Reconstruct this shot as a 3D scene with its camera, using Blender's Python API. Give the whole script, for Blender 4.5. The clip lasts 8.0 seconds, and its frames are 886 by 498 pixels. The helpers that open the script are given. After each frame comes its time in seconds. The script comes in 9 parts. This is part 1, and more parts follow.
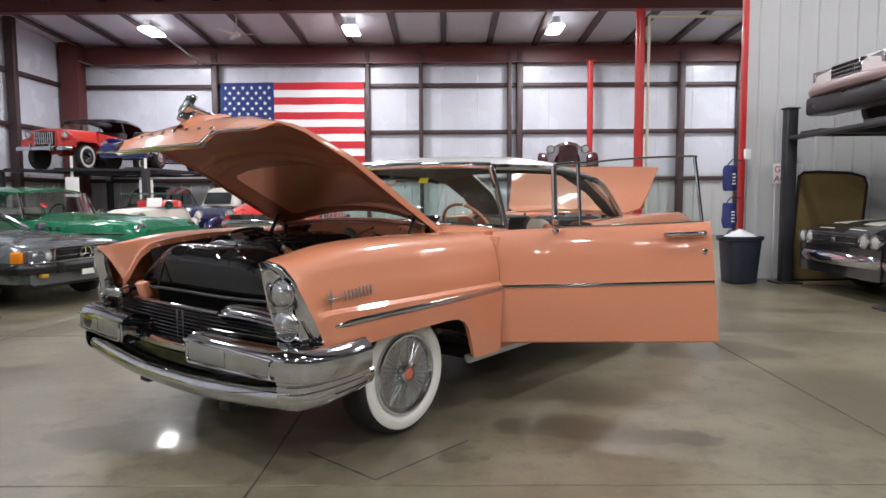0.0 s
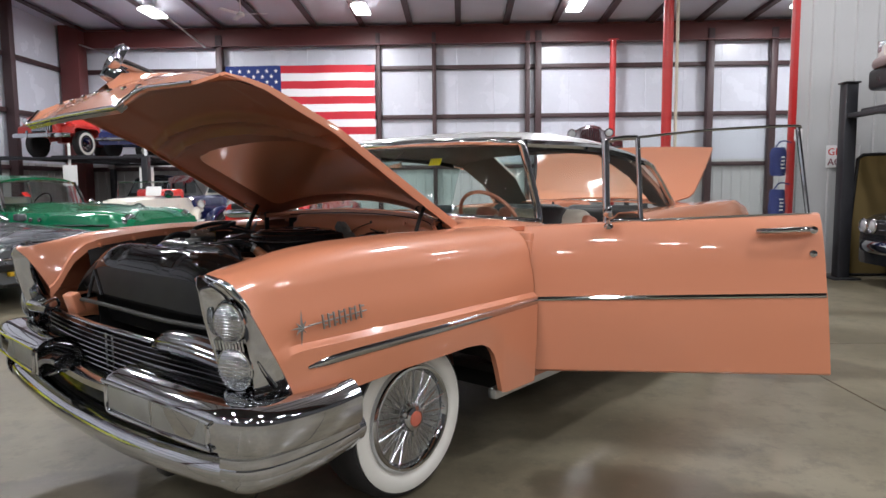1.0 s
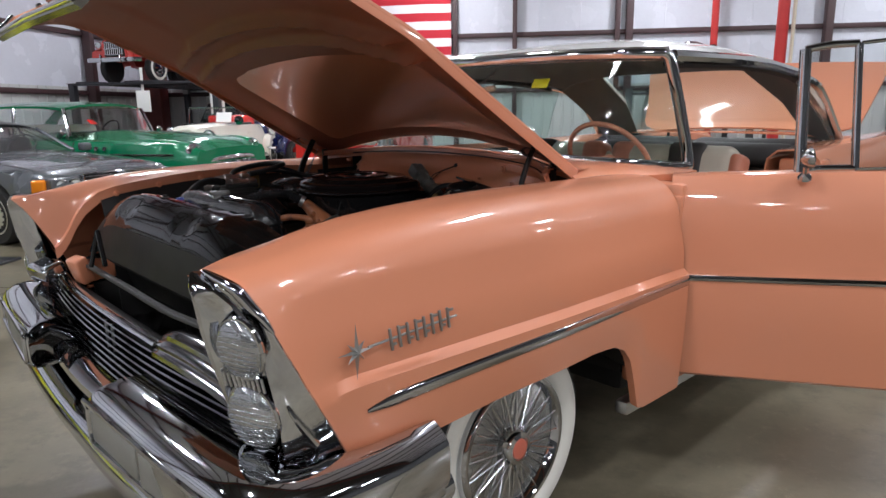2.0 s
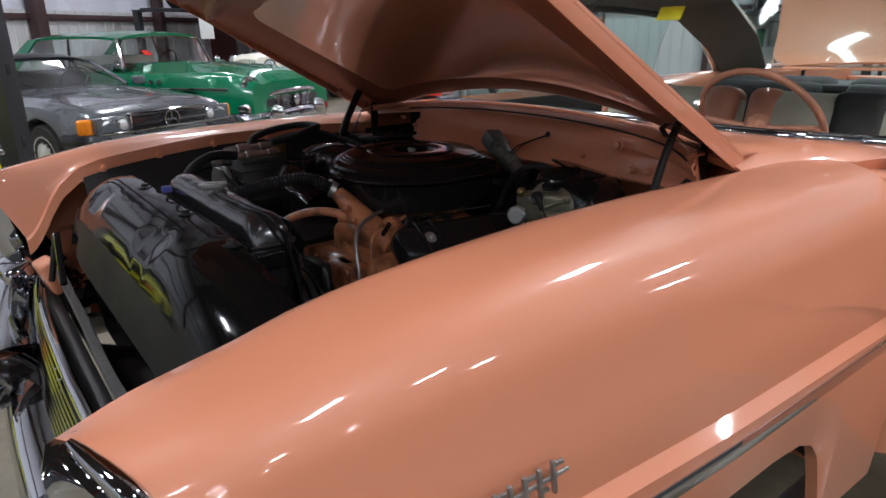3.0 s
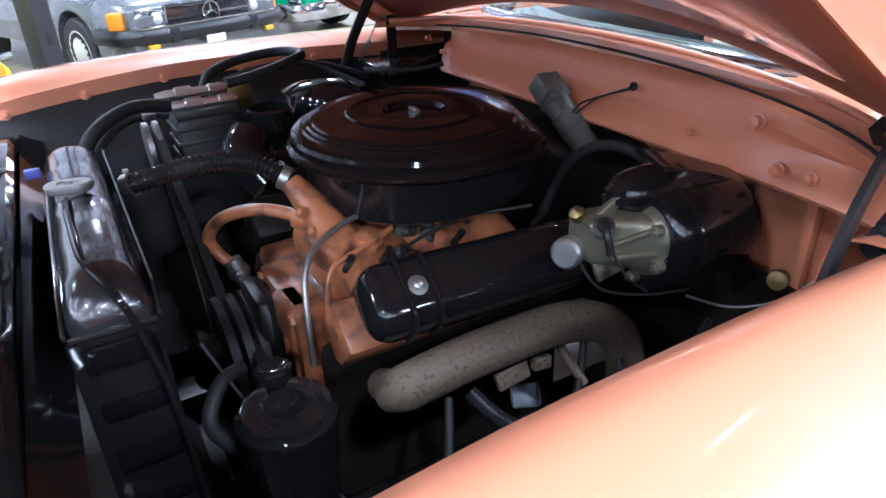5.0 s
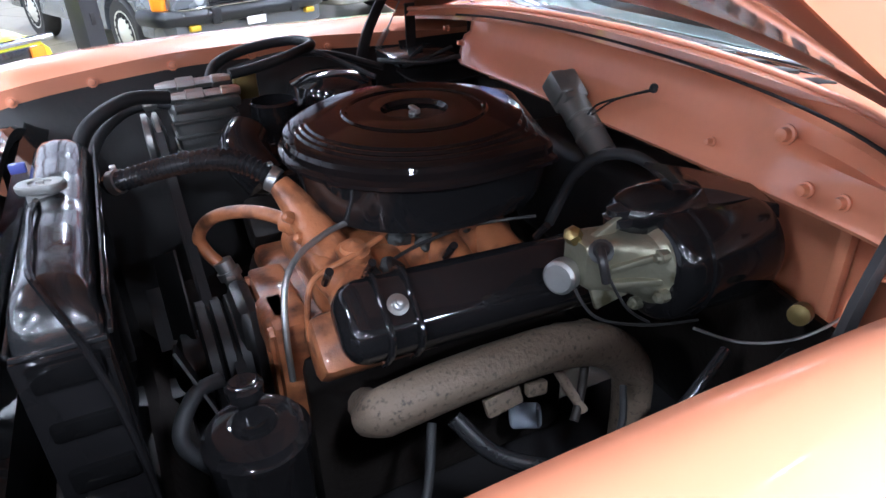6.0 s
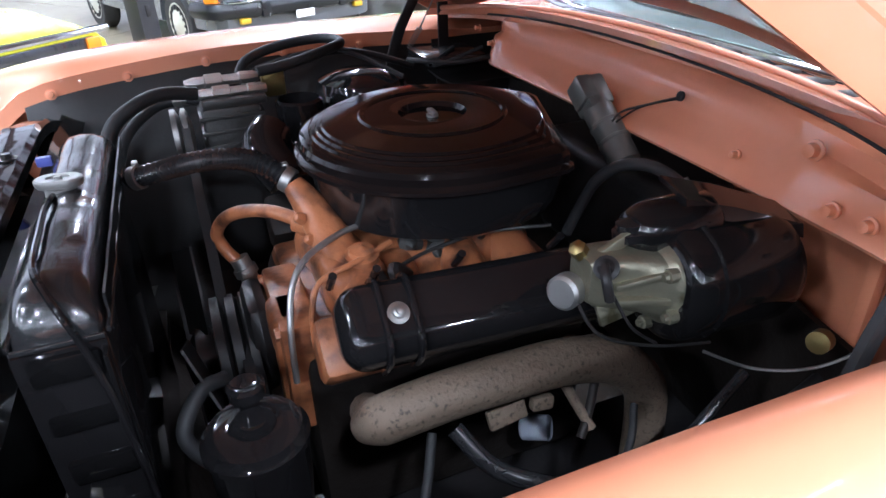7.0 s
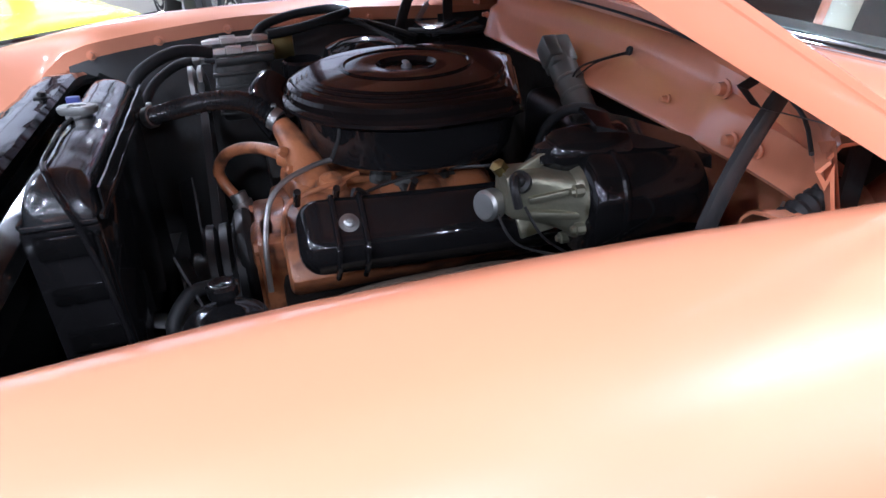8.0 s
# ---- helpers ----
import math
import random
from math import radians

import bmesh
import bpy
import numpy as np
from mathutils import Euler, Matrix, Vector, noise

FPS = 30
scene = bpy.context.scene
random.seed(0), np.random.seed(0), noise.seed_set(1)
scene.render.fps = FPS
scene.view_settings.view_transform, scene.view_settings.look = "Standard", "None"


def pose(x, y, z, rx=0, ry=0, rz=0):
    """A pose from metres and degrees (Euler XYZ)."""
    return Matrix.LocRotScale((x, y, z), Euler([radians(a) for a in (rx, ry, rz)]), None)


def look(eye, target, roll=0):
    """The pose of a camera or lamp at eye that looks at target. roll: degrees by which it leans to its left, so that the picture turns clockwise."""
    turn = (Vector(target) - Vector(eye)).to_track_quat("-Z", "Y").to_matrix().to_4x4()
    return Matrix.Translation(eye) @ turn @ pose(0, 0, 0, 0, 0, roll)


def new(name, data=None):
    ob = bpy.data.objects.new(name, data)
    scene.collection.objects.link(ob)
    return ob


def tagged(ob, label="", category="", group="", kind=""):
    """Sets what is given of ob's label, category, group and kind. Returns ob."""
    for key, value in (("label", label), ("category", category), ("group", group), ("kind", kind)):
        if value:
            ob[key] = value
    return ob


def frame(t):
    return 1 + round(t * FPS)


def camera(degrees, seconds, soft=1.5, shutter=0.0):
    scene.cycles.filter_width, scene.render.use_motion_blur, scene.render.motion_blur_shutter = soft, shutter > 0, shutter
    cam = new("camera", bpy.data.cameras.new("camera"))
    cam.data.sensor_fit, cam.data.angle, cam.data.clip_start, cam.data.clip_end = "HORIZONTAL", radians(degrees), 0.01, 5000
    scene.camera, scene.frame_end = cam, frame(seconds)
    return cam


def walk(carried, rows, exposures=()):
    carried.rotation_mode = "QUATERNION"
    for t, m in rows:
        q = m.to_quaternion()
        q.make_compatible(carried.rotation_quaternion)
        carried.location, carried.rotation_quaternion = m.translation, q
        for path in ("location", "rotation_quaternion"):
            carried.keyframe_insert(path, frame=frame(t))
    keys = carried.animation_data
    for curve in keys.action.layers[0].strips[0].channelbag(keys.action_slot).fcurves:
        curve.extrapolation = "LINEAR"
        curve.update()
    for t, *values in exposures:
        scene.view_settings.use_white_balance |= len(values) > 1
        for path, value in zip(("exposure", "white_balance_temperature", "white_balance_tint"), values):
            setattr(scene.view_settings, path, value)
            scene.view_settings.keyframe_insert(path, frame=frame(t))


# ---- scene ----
cam = camera(68.5, 8.0)
PATH = [
    (0, (0.026, -0.169, 1.330), (0.015, 1.825, 1.172), -0.30),
    (0.5, (0.041, 0.291, 1.316), (0.021, 2.285, 1.160), -0.41),
    (1, (0.006, 0.762, 1.317), (-0.049, 2.752, 1.123), -0.52),
    (1.5, (-0.068, 1.188, 1.331), (-0.231, 3.160, 1.039), -0.46),
    (2, (-0.157, 1.600, 1.344), (-0.432, 3.537, 0.927), -0.70),
    (2.2, (-0.188, 1.737, 1.355), (-0.504, 3.658, 0.895), -0.82),
    (3.3, (-0.340, 2.493, 1.417), (-0.849, 4.299, 0.724), -1.30),
    (3.5, (-0.355, 2.585, 1.414), (-0.883, 4.369, 0.679), -1.31),
    (4, (-0.367, 2.757, 1.410), (-0.943, 4.486, 0.587), -1.54),
    (4.5, (-0.382, 2.897, 1.417), (-0.989, 4.583, 0.528), -1.76),
    (6, (-0.337, 3.104, 1.425), (-1.090, 4.684, 0.457), -1.84),
    (6.5, (-0.320, 3.132, 1.429), (-1.135, 4.676, 0.454), -1.87),
    (7, (-0.301, 3.147, 1.432), (-1.171, 4.659, 0.454), -1.90),
    (7.5, (-0.238, 3.142, 1.426), (-1.170, 4.620, 0.453), -1.92),
    (8, (-0.091, 3.084, 1.384), (-1.092, 4.519, 0.415), -2.16),
]
EXPOSURES = [(0, 0.02, 6200, 10), (3.4, -0.06, 5900, 10), (4.0, 0.22, 5800, 10), (4.6, 1.30, 5050, 10), (6, 1.94, 5250, 10), (7.2, 1.92, 5300, 11), (8, 1.47, 5250, 13)]
walk(cam, [(t, look(eye, target, roll)) for t, eye, target, roll in PATH], EXPOSURES)

# ---- world and lamps ----
world = bpy.data.worlds.new("world")
scene.world = world
world.use_nodes = True
world.node_tree.nodes["Background"].inputs[0].default_value = (0.6, 0.65, 0.7, 1)
world.node_tree.nodes["Background"].inputs[1].default_value = 0.3
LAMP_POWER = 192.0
# x 16 and y -12.2, -18.6 are unseen lamps added to light the firewall
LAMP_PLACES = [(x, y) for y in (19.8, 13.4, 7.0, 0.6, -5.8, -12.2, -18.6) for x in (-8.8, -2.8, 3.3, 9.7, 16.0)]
# ---- materials ----
def material(name, color, rough=0.5, metal=0.0, var=0.12, scale=6.0, bump=0.0, bump_scale=60.0,
             coat=0.0, rough_var=0.08, spots=None, spot_scale=3.0, emit=0.0, trans=0.0, island=0.0, alpha=1.0):
    m = bpy.data.materials.new(name)
    m.use_nodes = True
    nt = m.node_tree
    p = nt.nodes["Principled BSDF"]
    p.inputs["Roughness"].default_value = rough
    p.inputs["Metallic"].default_value = metal
    p.inputs["Coat Weight"].default_value = coat
    p.inputs["Coat Roughness"].default_value = 0.04
    p.inputs["Transmission Weight"].default_value = trans
    p.inputs["Alpha"].default_value = alpha
    co = nt.nodes.new("ShaderNodeTexCoord")

    def noise_node(s, detail=5.0):
        n = nt.nodes.new("ShaderNodeTexNoise")
        n.inputs["Scale"].default_value = s
        n.inputs["Detail"].default_value = detail
        nt.links.new(co.outputs["Object"], n.inputs["Vector"])
        return n

    def mix(fac, a, b):
        x = nt.nodes.new("ShaderNodeMix")
        x.data_type = "RGBA"
        for sock, v in ((x.inputs[0], fac), (x.inputs[6], a), (x.inputs[7], b)):
            if hasattr(v, "links"):
                nt.links.new(v, sock)
            else:
                sock.default_value = v
        return x.outputs[2]

    c = (*color, 1)
    out = c
    if var > 0:
        big = noise_node(scale)
        fine = noise_node(scale * 11, 3.0)
        dark = tuple(v * (1 - var) for v in color) + (1,)
        lite = tuple(min(1, v * (1 + var)) for v in color) + (1,)
        out = mix(big.outputs[0], dark, lite)
        out = mix(fine.outputs[0], out, mix(0.5, out, lite))
        if rough_var:
            r = nt.nodes.new("ShaderNodeMapRange")
            r.inputs[3].default_value = max(0.02, rough - rough_var)
            r.inputs[4].default_value = min(1, rough + rough_var)
            nt.links.new(big.outputs[0], r.inputs[0])
            nt.links.new(r.outputs[0], p.inputs["Roughness"])
    if spots:
        s = noise_node(spot_scale, 8.0)
        ramp = nt.nodes.new("ShaderNodeValToRGB")
        ramp.color_ramp.elements[0].position, ramp.color_ramp.elements[1].position = spots[1], spots[2]
        nt.links.new(s.outputs[0], ramp.inputs[0])
        out = mix(ramp.outputs[0], out, (*spots[0], 1))
    if island:
        g = nt.nodes.new("ShaderNodeObjectInfo")
        out = mix(g.outputs["Random"], out, mix(island, out, (0.02, 0.02, 0.02, 1)))
    if hasattr(out, "links"):
        nt.links.new(out, p.inputs["Base Color"])
    else:
        p.inputs["Base Color"].default_value = out
    if bump > 0:
        b = nt.nodes.new("ShaderNodeBump")
        b.inputs["Strength"].default_value = bump
        b.inputs["Distance"].default_value = 0.004
        nt.links.new(noise_node(bump_scale, 4.0).outputs[0], b.inputs["Height"])
        nt.links.new(b.outputs[0], p.inputs["Normal"])
    if emit:
        p.inputs["Emission Color"].default_value = c
        p.inputs["Emission Strength"].default_value = emit
    return m


CORAL = (0.61, 0.228, 0.120)
M = {
    "coral": material("coral_paint", CORAL, 0.42, 0.0, 0.03, 3.0, coat=1.0, rough_var=0.03),
    "coral_flat": material("coral_inner_paint", (0.66, 0.25, 0.13), 0.36, 0.0, 0.14, 7.0, 0.05, 40, coat=0.7),
    # the body coral again, with the hood underside's shade in its colour
    "coral_under": material("hood_underside_shade", (0.25, 0.082, 0.044), 0.50, 0.0, 0.2, 5.0, 0.03, 40, coat=0.03, rough_var=0.05),
    "coral_engine": material("engine_enamel", (0.35, 0.130, 0.054), 0.40, 0.0, 0.22, 18.0, 0.3, 110, coat=0.3,
                             spots=((0.09, 0.036, 0.02), 0.46, 0.66), spot_scale=22.0),
    "white": material("white_roof_paint", (0.80, 0.80, 0.79), 0.25, 0.0, 0.03, 3.0, coat=0.7),
    "chrome": material("chrome", (0.56, 0.57, 0.59), 0.05, 1.0, 0.04, 8.0, rough_var=0.03),
    "grille_chrome": material("grille_bar_chrome", (0.24, 0.24, 0.25), 0.12, 1.0, 0.06, 12.0),
    "spoke": material("bright_spoke_plating", (0.85, 0.86, 0.87), 0.16, 1.0, 0.04, 8.0, rough_var=0.04),
    "brushed": material("brushed_trim", (0.56, 0.56, 0.55), 0.34, 1.0, 0.1, 20.0),
    "dull_steel": material("dull_steel", (0.33, 0.33, 0.32), 0.42, 0.9, 0.25, 25.0, 0.2, 80),
    "cast": material("cast_aluminium", (0.21, 0.20, 0.145), 0.42, 0.75, 0.25, 30.0, 0.4, 90, spots=((0.10, 0.09, 0.05), 0.58, 0.68), spot_scale=25.0),
    "iron": material("heat_scaled_iron", (0.108, 0.080, 0.056), 0.7, 0.1, 0.35, 16.0, 0.6, 130, spots=((0.045, 0.032, 0.023), 0.56, 0.68), spot_scale=130.0),
    "black": material("gloss_black_enamel", (0.009, 0.0085, 0.009), 0.07, 0.0, 0.3, 8.0, 0.05, 16, rough_var=0.035),
    "maroon_black": material("air_cleaner_enamel", (0.008, 0.0062, 0.0062), 0.07, 0.0, 0.25, 8.0, 0.03, 16, rough_var=0.03),
    "satin": material("satin_black", (0.013, 0.012, 0.012), 0.45, 0.0, 0.4, 12.0, 0.15, 80),
    "wear": material("worn_black_tank", (0.016, 0.016, 0.017), 0.2, 0.0, 0.3, 10.0, 0.12, 45, coat=0.4, spots=((0.12, 0.12, 0.12), 0.66, 0.78), spot_scale=14.0),
    "rubber": material("rubber", (0.018, 0.018, 0.019), 0.6, 0.0, 0.25, 20.0, 0.1, 120),
    "tyre": material("tyre_rubber", (0.018, 0.017, 0.017), 0.75, 0.0, 0.3, 14.0, 0.25, 160),
    "whitewall": material("whitewall_rubber", (0.72, 0.70, 0.64), 0.5, 0.0, 0.06, 9.0),
    "glass": material("window_glass", (0.92, 0.96, 0.95), 0.02, 0.0, 0.0, trans=1.0),
    "lens": material("lamp_lens", (0.42, 0.43, 0.44), 0.13, 0.85, 0.25, 26.0, 0.35, 120, rough_var=0.06),
    "plate": material("pod_frosted_panel", (0.30, 0.30, 0.28), 0.34, 0.55, 0.3, 9.0, 0.1, 60),
    "cloth": material("cream_upholstery", (0.42, 0.38, 0.31), 0.7, 0.0, 0.1, 14.0, 0.2, 200),
    "seat_coral": material("coral_leather", (0.42, 0.15, 0.09), 0.5, 0.0, 0.12, 12.0, 0.15, 120),
    "dark_cloth": material("charcoal_upholstery", (0.025, 0.022, 0.022), 0.75, 0.0, 0.3, 12.0, 0.2, 160),
    "headliner": material("headliner_cloth", (0.13, 0.115, 0.10), 0.85, 0.0, 0.1, 10.0),
    "blue_tag": material("blue_plastic", (0.10, 0.12, 0.42), 0.4),
    "support_black": material("support_black_enamel", (0.003, 0.003, 0.003), 0.075, 0.0, 0.3, 8.0, 0.02, 9, rough_var=0.03),
    "dusty_black": material("matte_black_paint", (0.007, 0.0068, 0.007), 0.5, 0.0, 0.4, 9.0, 0.05, 60),
    "cap_zinc": material("dull_zinc_cap", (0.20, 0.20, 0.195), 0.5, 0.5, 0.2, 30.0, 0.15, 80),
    "paper": material("printed_paper", (0.8, 0.8, 0.78), 0.7, 0.0, 0.04, 20.0),
    "brass": material("tarnished_brass", (0.24, 0.18, 0.07), 0.38, 0.9, 0.2, 25.0),
    "red_emblem": material("red_enamel", (0.55, 0.14, 0.09), 0.3, 0.0, 0.06, 20.0, coat=0.5),
    "cast_dark": material("dull_dark_casting", (0.055, 0.055, 0.053), 0.5, 0.6, 0.25, 30.0, 0.4, 90),
    "motor_grey": material("grey_motor_paint", (0.13, 0.13, 0.12), 0.40, 0.3, 0.2, 24.0, 0.1, 60),
    "grime": material("near_black_matte", (0.012, 0.0095, 0.008), 0.55, 0.1, 0.4, 20.0, 0.4, 60),
    "drum_black": material("semi_gloss_black", (0.005, 0.0048, 0.005), 0.10, 0.0, 0.3, 10.0, 0.05, 40, rough_var=0.06),
    "hose_rubber": material("ribbed_hose_rubber", (0.016, 0.016, 0.017), 0.24, 0.0, 0.25, 20.0, 0.05, 120),
    "filter_blue": material("faded_filter_paint", (0.30, 0.33, 0.38), 0.45, 0.0, 0.15, 20.0),
    "yellow": material("yellow_plastic", (0.8, 0.62, 0.02), 0.4),
    "screen_glass": material("screen_glass", (0.80, 0.91, 0.88), 0.02, 0.0, 0.0, trans=1.0),
    # the building
    "grey_wall": material("grey_steel_wall", (0.06, 0.06, 0.063), 0.5, 0.0, 0.1, 2.0),
    "joint": material("dark_joint_filler", (0.06, 0.052, 0.045), 0.8, 0.0, 0.2, 6.0),
    "insulation": material("white_vinyl_insulation", (0.62, 0.63, 0.70), 0.26, 0.0, 0.12, 1.3, 1.0, 5.0, rough_var=0.1),
    "roof_lining": material("roof_lining", (0.62, 0.62, 0.70), 0.4, 0.0, 0.12, 1.0, 0.8, 3.0),
    "roof_sheet": material("bare_roof_sheet", (0.06, 0.06, 0.063), 0.5, 0.2, 0.2, 1.5),
    "primer": material("red_oxide_steel", (0.115, 0.028, 0.026), 0.5, 0.0, 0.2, 3.0, 0.1, 30),
    "girt": material("dark_girt_steel", (0.055, 0.028, 0.03), 0.5, 0.0, 0.2, 3.0),
    "red_post": material("bright_red_paint", (0.48, 0.022, 0.02), 0.38, 0.0, 0.1, 4.0, coat=0.3),
    "metal_wall": material("grey_white_wall_sheet", (0.50, 0.50, 0.50), 0.42, 0.0, 0.06, 2.0, rough_var=0.08),
    "lift": material("lift_black_steel", (0.02, 0.02, 0.024), 0.42, 0.0, 0.3, 6.0, 0.1, 60),
    "bin": material("navy_black_plastic", (0.013, 0.016, 0.028), 0.45, 0.0, 0.2, 8.0),
    "bag_blue": material("blue_fabric", (0.02, 0.03, 0.14), 0.7, 0.0, 0.25, 14.0, 0.4, 60),
    "bag_white": material("white_film", (0.75, 0.76, 0.78), 0.4, 0.0, 0.08, 14.0, 0.5, 40),
    "gold_felt": material("gold_brown_liner", (0.18, 0.125, 0.042), 0.8, 0.0, 0.15, 6.0, 0.2, 60),
    "cream_pipe": material("cream_pipe", (0.62, 0.56, 0.44), 0.5),
    "flag_red": material("flag_red", (0.52, 0.02, 0.035), 0.75, 0.0, 0.08, 4.0, 0.2, 40),
    "flag_white": material("flag_white", (0.80, 0.79, 0.80), 0.75, 0.0, 0.05, 4.0, 0.2, 40),
    "flag_blue": material("flag_blue", (0.014, 0.035, 0.17), 0.75, 0.0, 0.1, 4.0, 0.2, 40),
    "lamp_glow": material("lamp_diffuser", (1.0, 0.97, 0.93), 0.5, 0.0, 0.0, emit=9.0),
    "sign": material("white_sign", (0.78, 0.78, 0.78), 0.5),
    "sign_ink": material("sign_ink", (0.22, 0.05, 0.07), 0.6),
    "sign_red": material("sign_red_ink", (0.6, 0.03, 0.03), 0.6),
}
for nm, level in (("support_black", 0.22), ("satin", 0.35), ("grime", 0.25), ("rubber", 0.3), ("hose_rubber", 0.6), ("drum_black", 0.4)):
    M[nm].node_tree.nodes["Principled BSDF"].inputs["Specular IOR Level"].default_value = level
M["screen_glass"].node_tree.nodes["Principled BSDF"].inputs["IOR"].default_value = 1.28


def concrete_floor():
    """Sealed concrete: cloudy beige-grey, fine speckle, soft old stains and a few darker damp patches."""
    m = bpy.data.materials.new("sealed_concrete")
    m.use_nodes = True
    nt = m.node_tree
    p = nt.nodes["Principled BSDF"]
    geo = nt.nodes.new("ShaderNodeNewGeometry")

    def noise(s, d, rough=0.6):
        n = nt.nodes.new("ShaderNodeTexNoise")
        n.inputs["Scale"].default_value, n.inputs["Detail"].default_value, n.inputs["Roughness"].default_value = s, d, rough
        nt.links.new(geo.outputs["Position"], n.inputs["Vector"])
        return n.outputs[0]

    def ramp(v, a, b):
        r = nt.nodes.new("ShaderNodeMapRange")
        r.interpolation_type = "SMOOTHSTEP"
        r.inputs[1].default_value, r.inputs[2].default_value = a, b
        nt.links.new(v, r.inputs[0])
        return r.outputs[0]

    def calc(op, a, b):
        n = nt.nodes.new("ShaderNodeMath")
        n.operation = op
        for sock, v in ((n.inputs[0], a), (n.inputs[1], b)):
            if hasattr(v, "links"):
                nt.links.new(v, sock)
            else:
                sock.default_value = v
        return n.outputs[0]

    def mix(fac, a, b):
        x = nt.nodes.new("ShaderNodeMix")
        x.data_type = "RGBA"
        for sock, v in ((x.inputs[0], fac), (x.inputs[6], a), (x.inputs[7], b)):
            if hasattr(v, "links"):
                nt.links.new(v, sock)
            else:
                sock.default_value = v
        return x.outputs[2]

    cloud = noise(0.9, 6)
    col = mix(ramp(cloud, 0.35, 0.65), (0.124, 0.105, 0.068, 1), (0.206, 0.178, 0.122, 1))
    col = mix(calc("MULTIPLY", ramp(noise(5.5, 7, 0.75), 0.46, 0.66), 0.6), col, (0.098, 0.082, 0.056, 1))
    col = mix(calc("MULTIPLY", ramp(noise(14, 9, 0.8), 0.52, 0.74), 0.5), col, (0.27, 0.24, 0.18, 1))
    col = mix(calc("MULTIPLY", ramp(noise(2.4, 9, 0.7), 0.60, 0.68), 0.5), col, (0.095, 0.075, 0.05, 1))
    edge = noise(2.2, 5)
    total = None
    for x, y, rx, ry in STAINS:
        sep = nt.nodes.new("ShaderNodeVectorMath")
        sep.operation = "SUBTRACT"
        sep.inputs[1].default_value = (x, y, 0)
        nt.links.new(geo.outputs["Position"], sep.inputs[0])
        sc = nt.nodes.new("ShaderNodeVectorMath")
        sc.operation = "MULTIPLY"
        sc.inputs[1].default_value = (1 / rx, 1 / ry, 0)
        nt.links.new(sep.outputs[0], sc.inputs[0])
        ln = nt.nodes.new("ShaderNodeVectorMath")
        ln.operation = "LENGTH"
        nt.links.new(sc.outputs[0], ln.inputs[0])
        d = calc("ADD", ln.outputs["Value"], calc("MULTIPLY", calc("SUBTRACT", edge, 0.5), 1.8))
        r = calc("SUBTRACT", 1.0, ramp(d, 0.72, 1.0))
        total = r if total is None else calc("MAXIMUM", total, r)
    col = mix(calc("MULTIPLY", total, 0.55), col, (0.068, 0.054, 0.034, 1))
    nt.links.new(col, p.inputs["Base Color"])
    rough = calc("SUBTRACT", calc("ADD", 0.24, calc("MULTIPLY", cloud, 0.30)), calc("MULTIPLY", total, 0.03))
    nt.links.new(rough, p.inputs["Roughness"])
    p.inputs["Coat Weight"].default_value = 0.14
    p.inputs["Coat Roughness"].default_value = 0.06
    b = nt.nodes.new("ShaderNodeBump")
    b.inputs["Strength"].default_value, b.inputs["Distance"].default_value = 0.12, 0.002
    nt.links.new(noise(24, 5), b.inputs["Height"])
    nt.links.new(b.outputs[0], p.inputs["Normal"])
    return m


STAINS = [(-1.75, 3.42, 0.50, 0.30), (0.72, 3.55, 0.55, 0.20), (1.22, 3.34, 0.42, 0.15), (0.05, 3.07, 0.10, 0.08), (0.22, 3.06, 0.03, 0.03), (-0.75, 3.25, 0.35, 0.2), (-3.6, 4.6, 0.6, 0.4), (2.4, 5.4, 0.7, 0.4)]
M["concrete"] = concrete_floor()


for nm in ("support_black", "black", "maroon_black", "coral_under", "drum_black", "dusty_black"):
    M[nm].node_tree.nodes["Principled BSDF"].inputs["Specular IOR Level"].default_value = {"black": 0.38, "coral_under": 0.38, "maroon_black": 0.2}.get(nm, 0.26)


# ---- mesh helpers ----
def finish(bm, angle=38.0):
    bmesh.ops.recalc_face_normals(bm, faces=bm.faces[:])
    lim = radians(angle)
    for f in bm.faces:
        f.smooth = True
    for e in bm.edges:
        if len(e.link_faces) == 2 and e.calc_face_angle(0.0) > lim:
            e.smooth = False


def part(name, bm, mat, parent=None, label="", angle=38.0):
    finish(bm, angle)
    me = bpy.data.meshes.new(name)
    bm.to_mesh(me)
    bm.free()
    for mm in (mat if isinstance(mat, (list, tuple)) else [mat]):
        me.materials.append(mm)
    ob = new(name, me)
    if parent is not None:
        ob.parent = parent
    if label:
        ob["label"] = label
    return ob


def thing(name, m, label, category, group="", kind=""):
    ob = new(name)
    ob.matrix_basis = m
    ob.empty_display_size = 0.2
    return tagged(ob, label, category, group, kind)


def grid(bm, rows, closed=False):
    vs = [[bm.verts.new(p) for p in r] for r in rows]
    n = len(rows[0])
    for a, b in zip(vs[:-1], vs[1:]):
        for i in range(n if closed else n - 1):
            j = (i + 1) % n
            try:
                bm.faces.new((a[i], a[j], b[j], b[i]))
            except ValueError:
                pass
    return vs


def cap(bm, ring):
    try:
        bm.faces.new(ring)
    except ValueError:
        pass


def thick(bm, t):
    bmesh.ops.recalc_face_normals(bm, faces=bm.faces[:])
    bmesh.ops.solidify(bm, geom=bm.faces[:], thickness=t)
    return bm


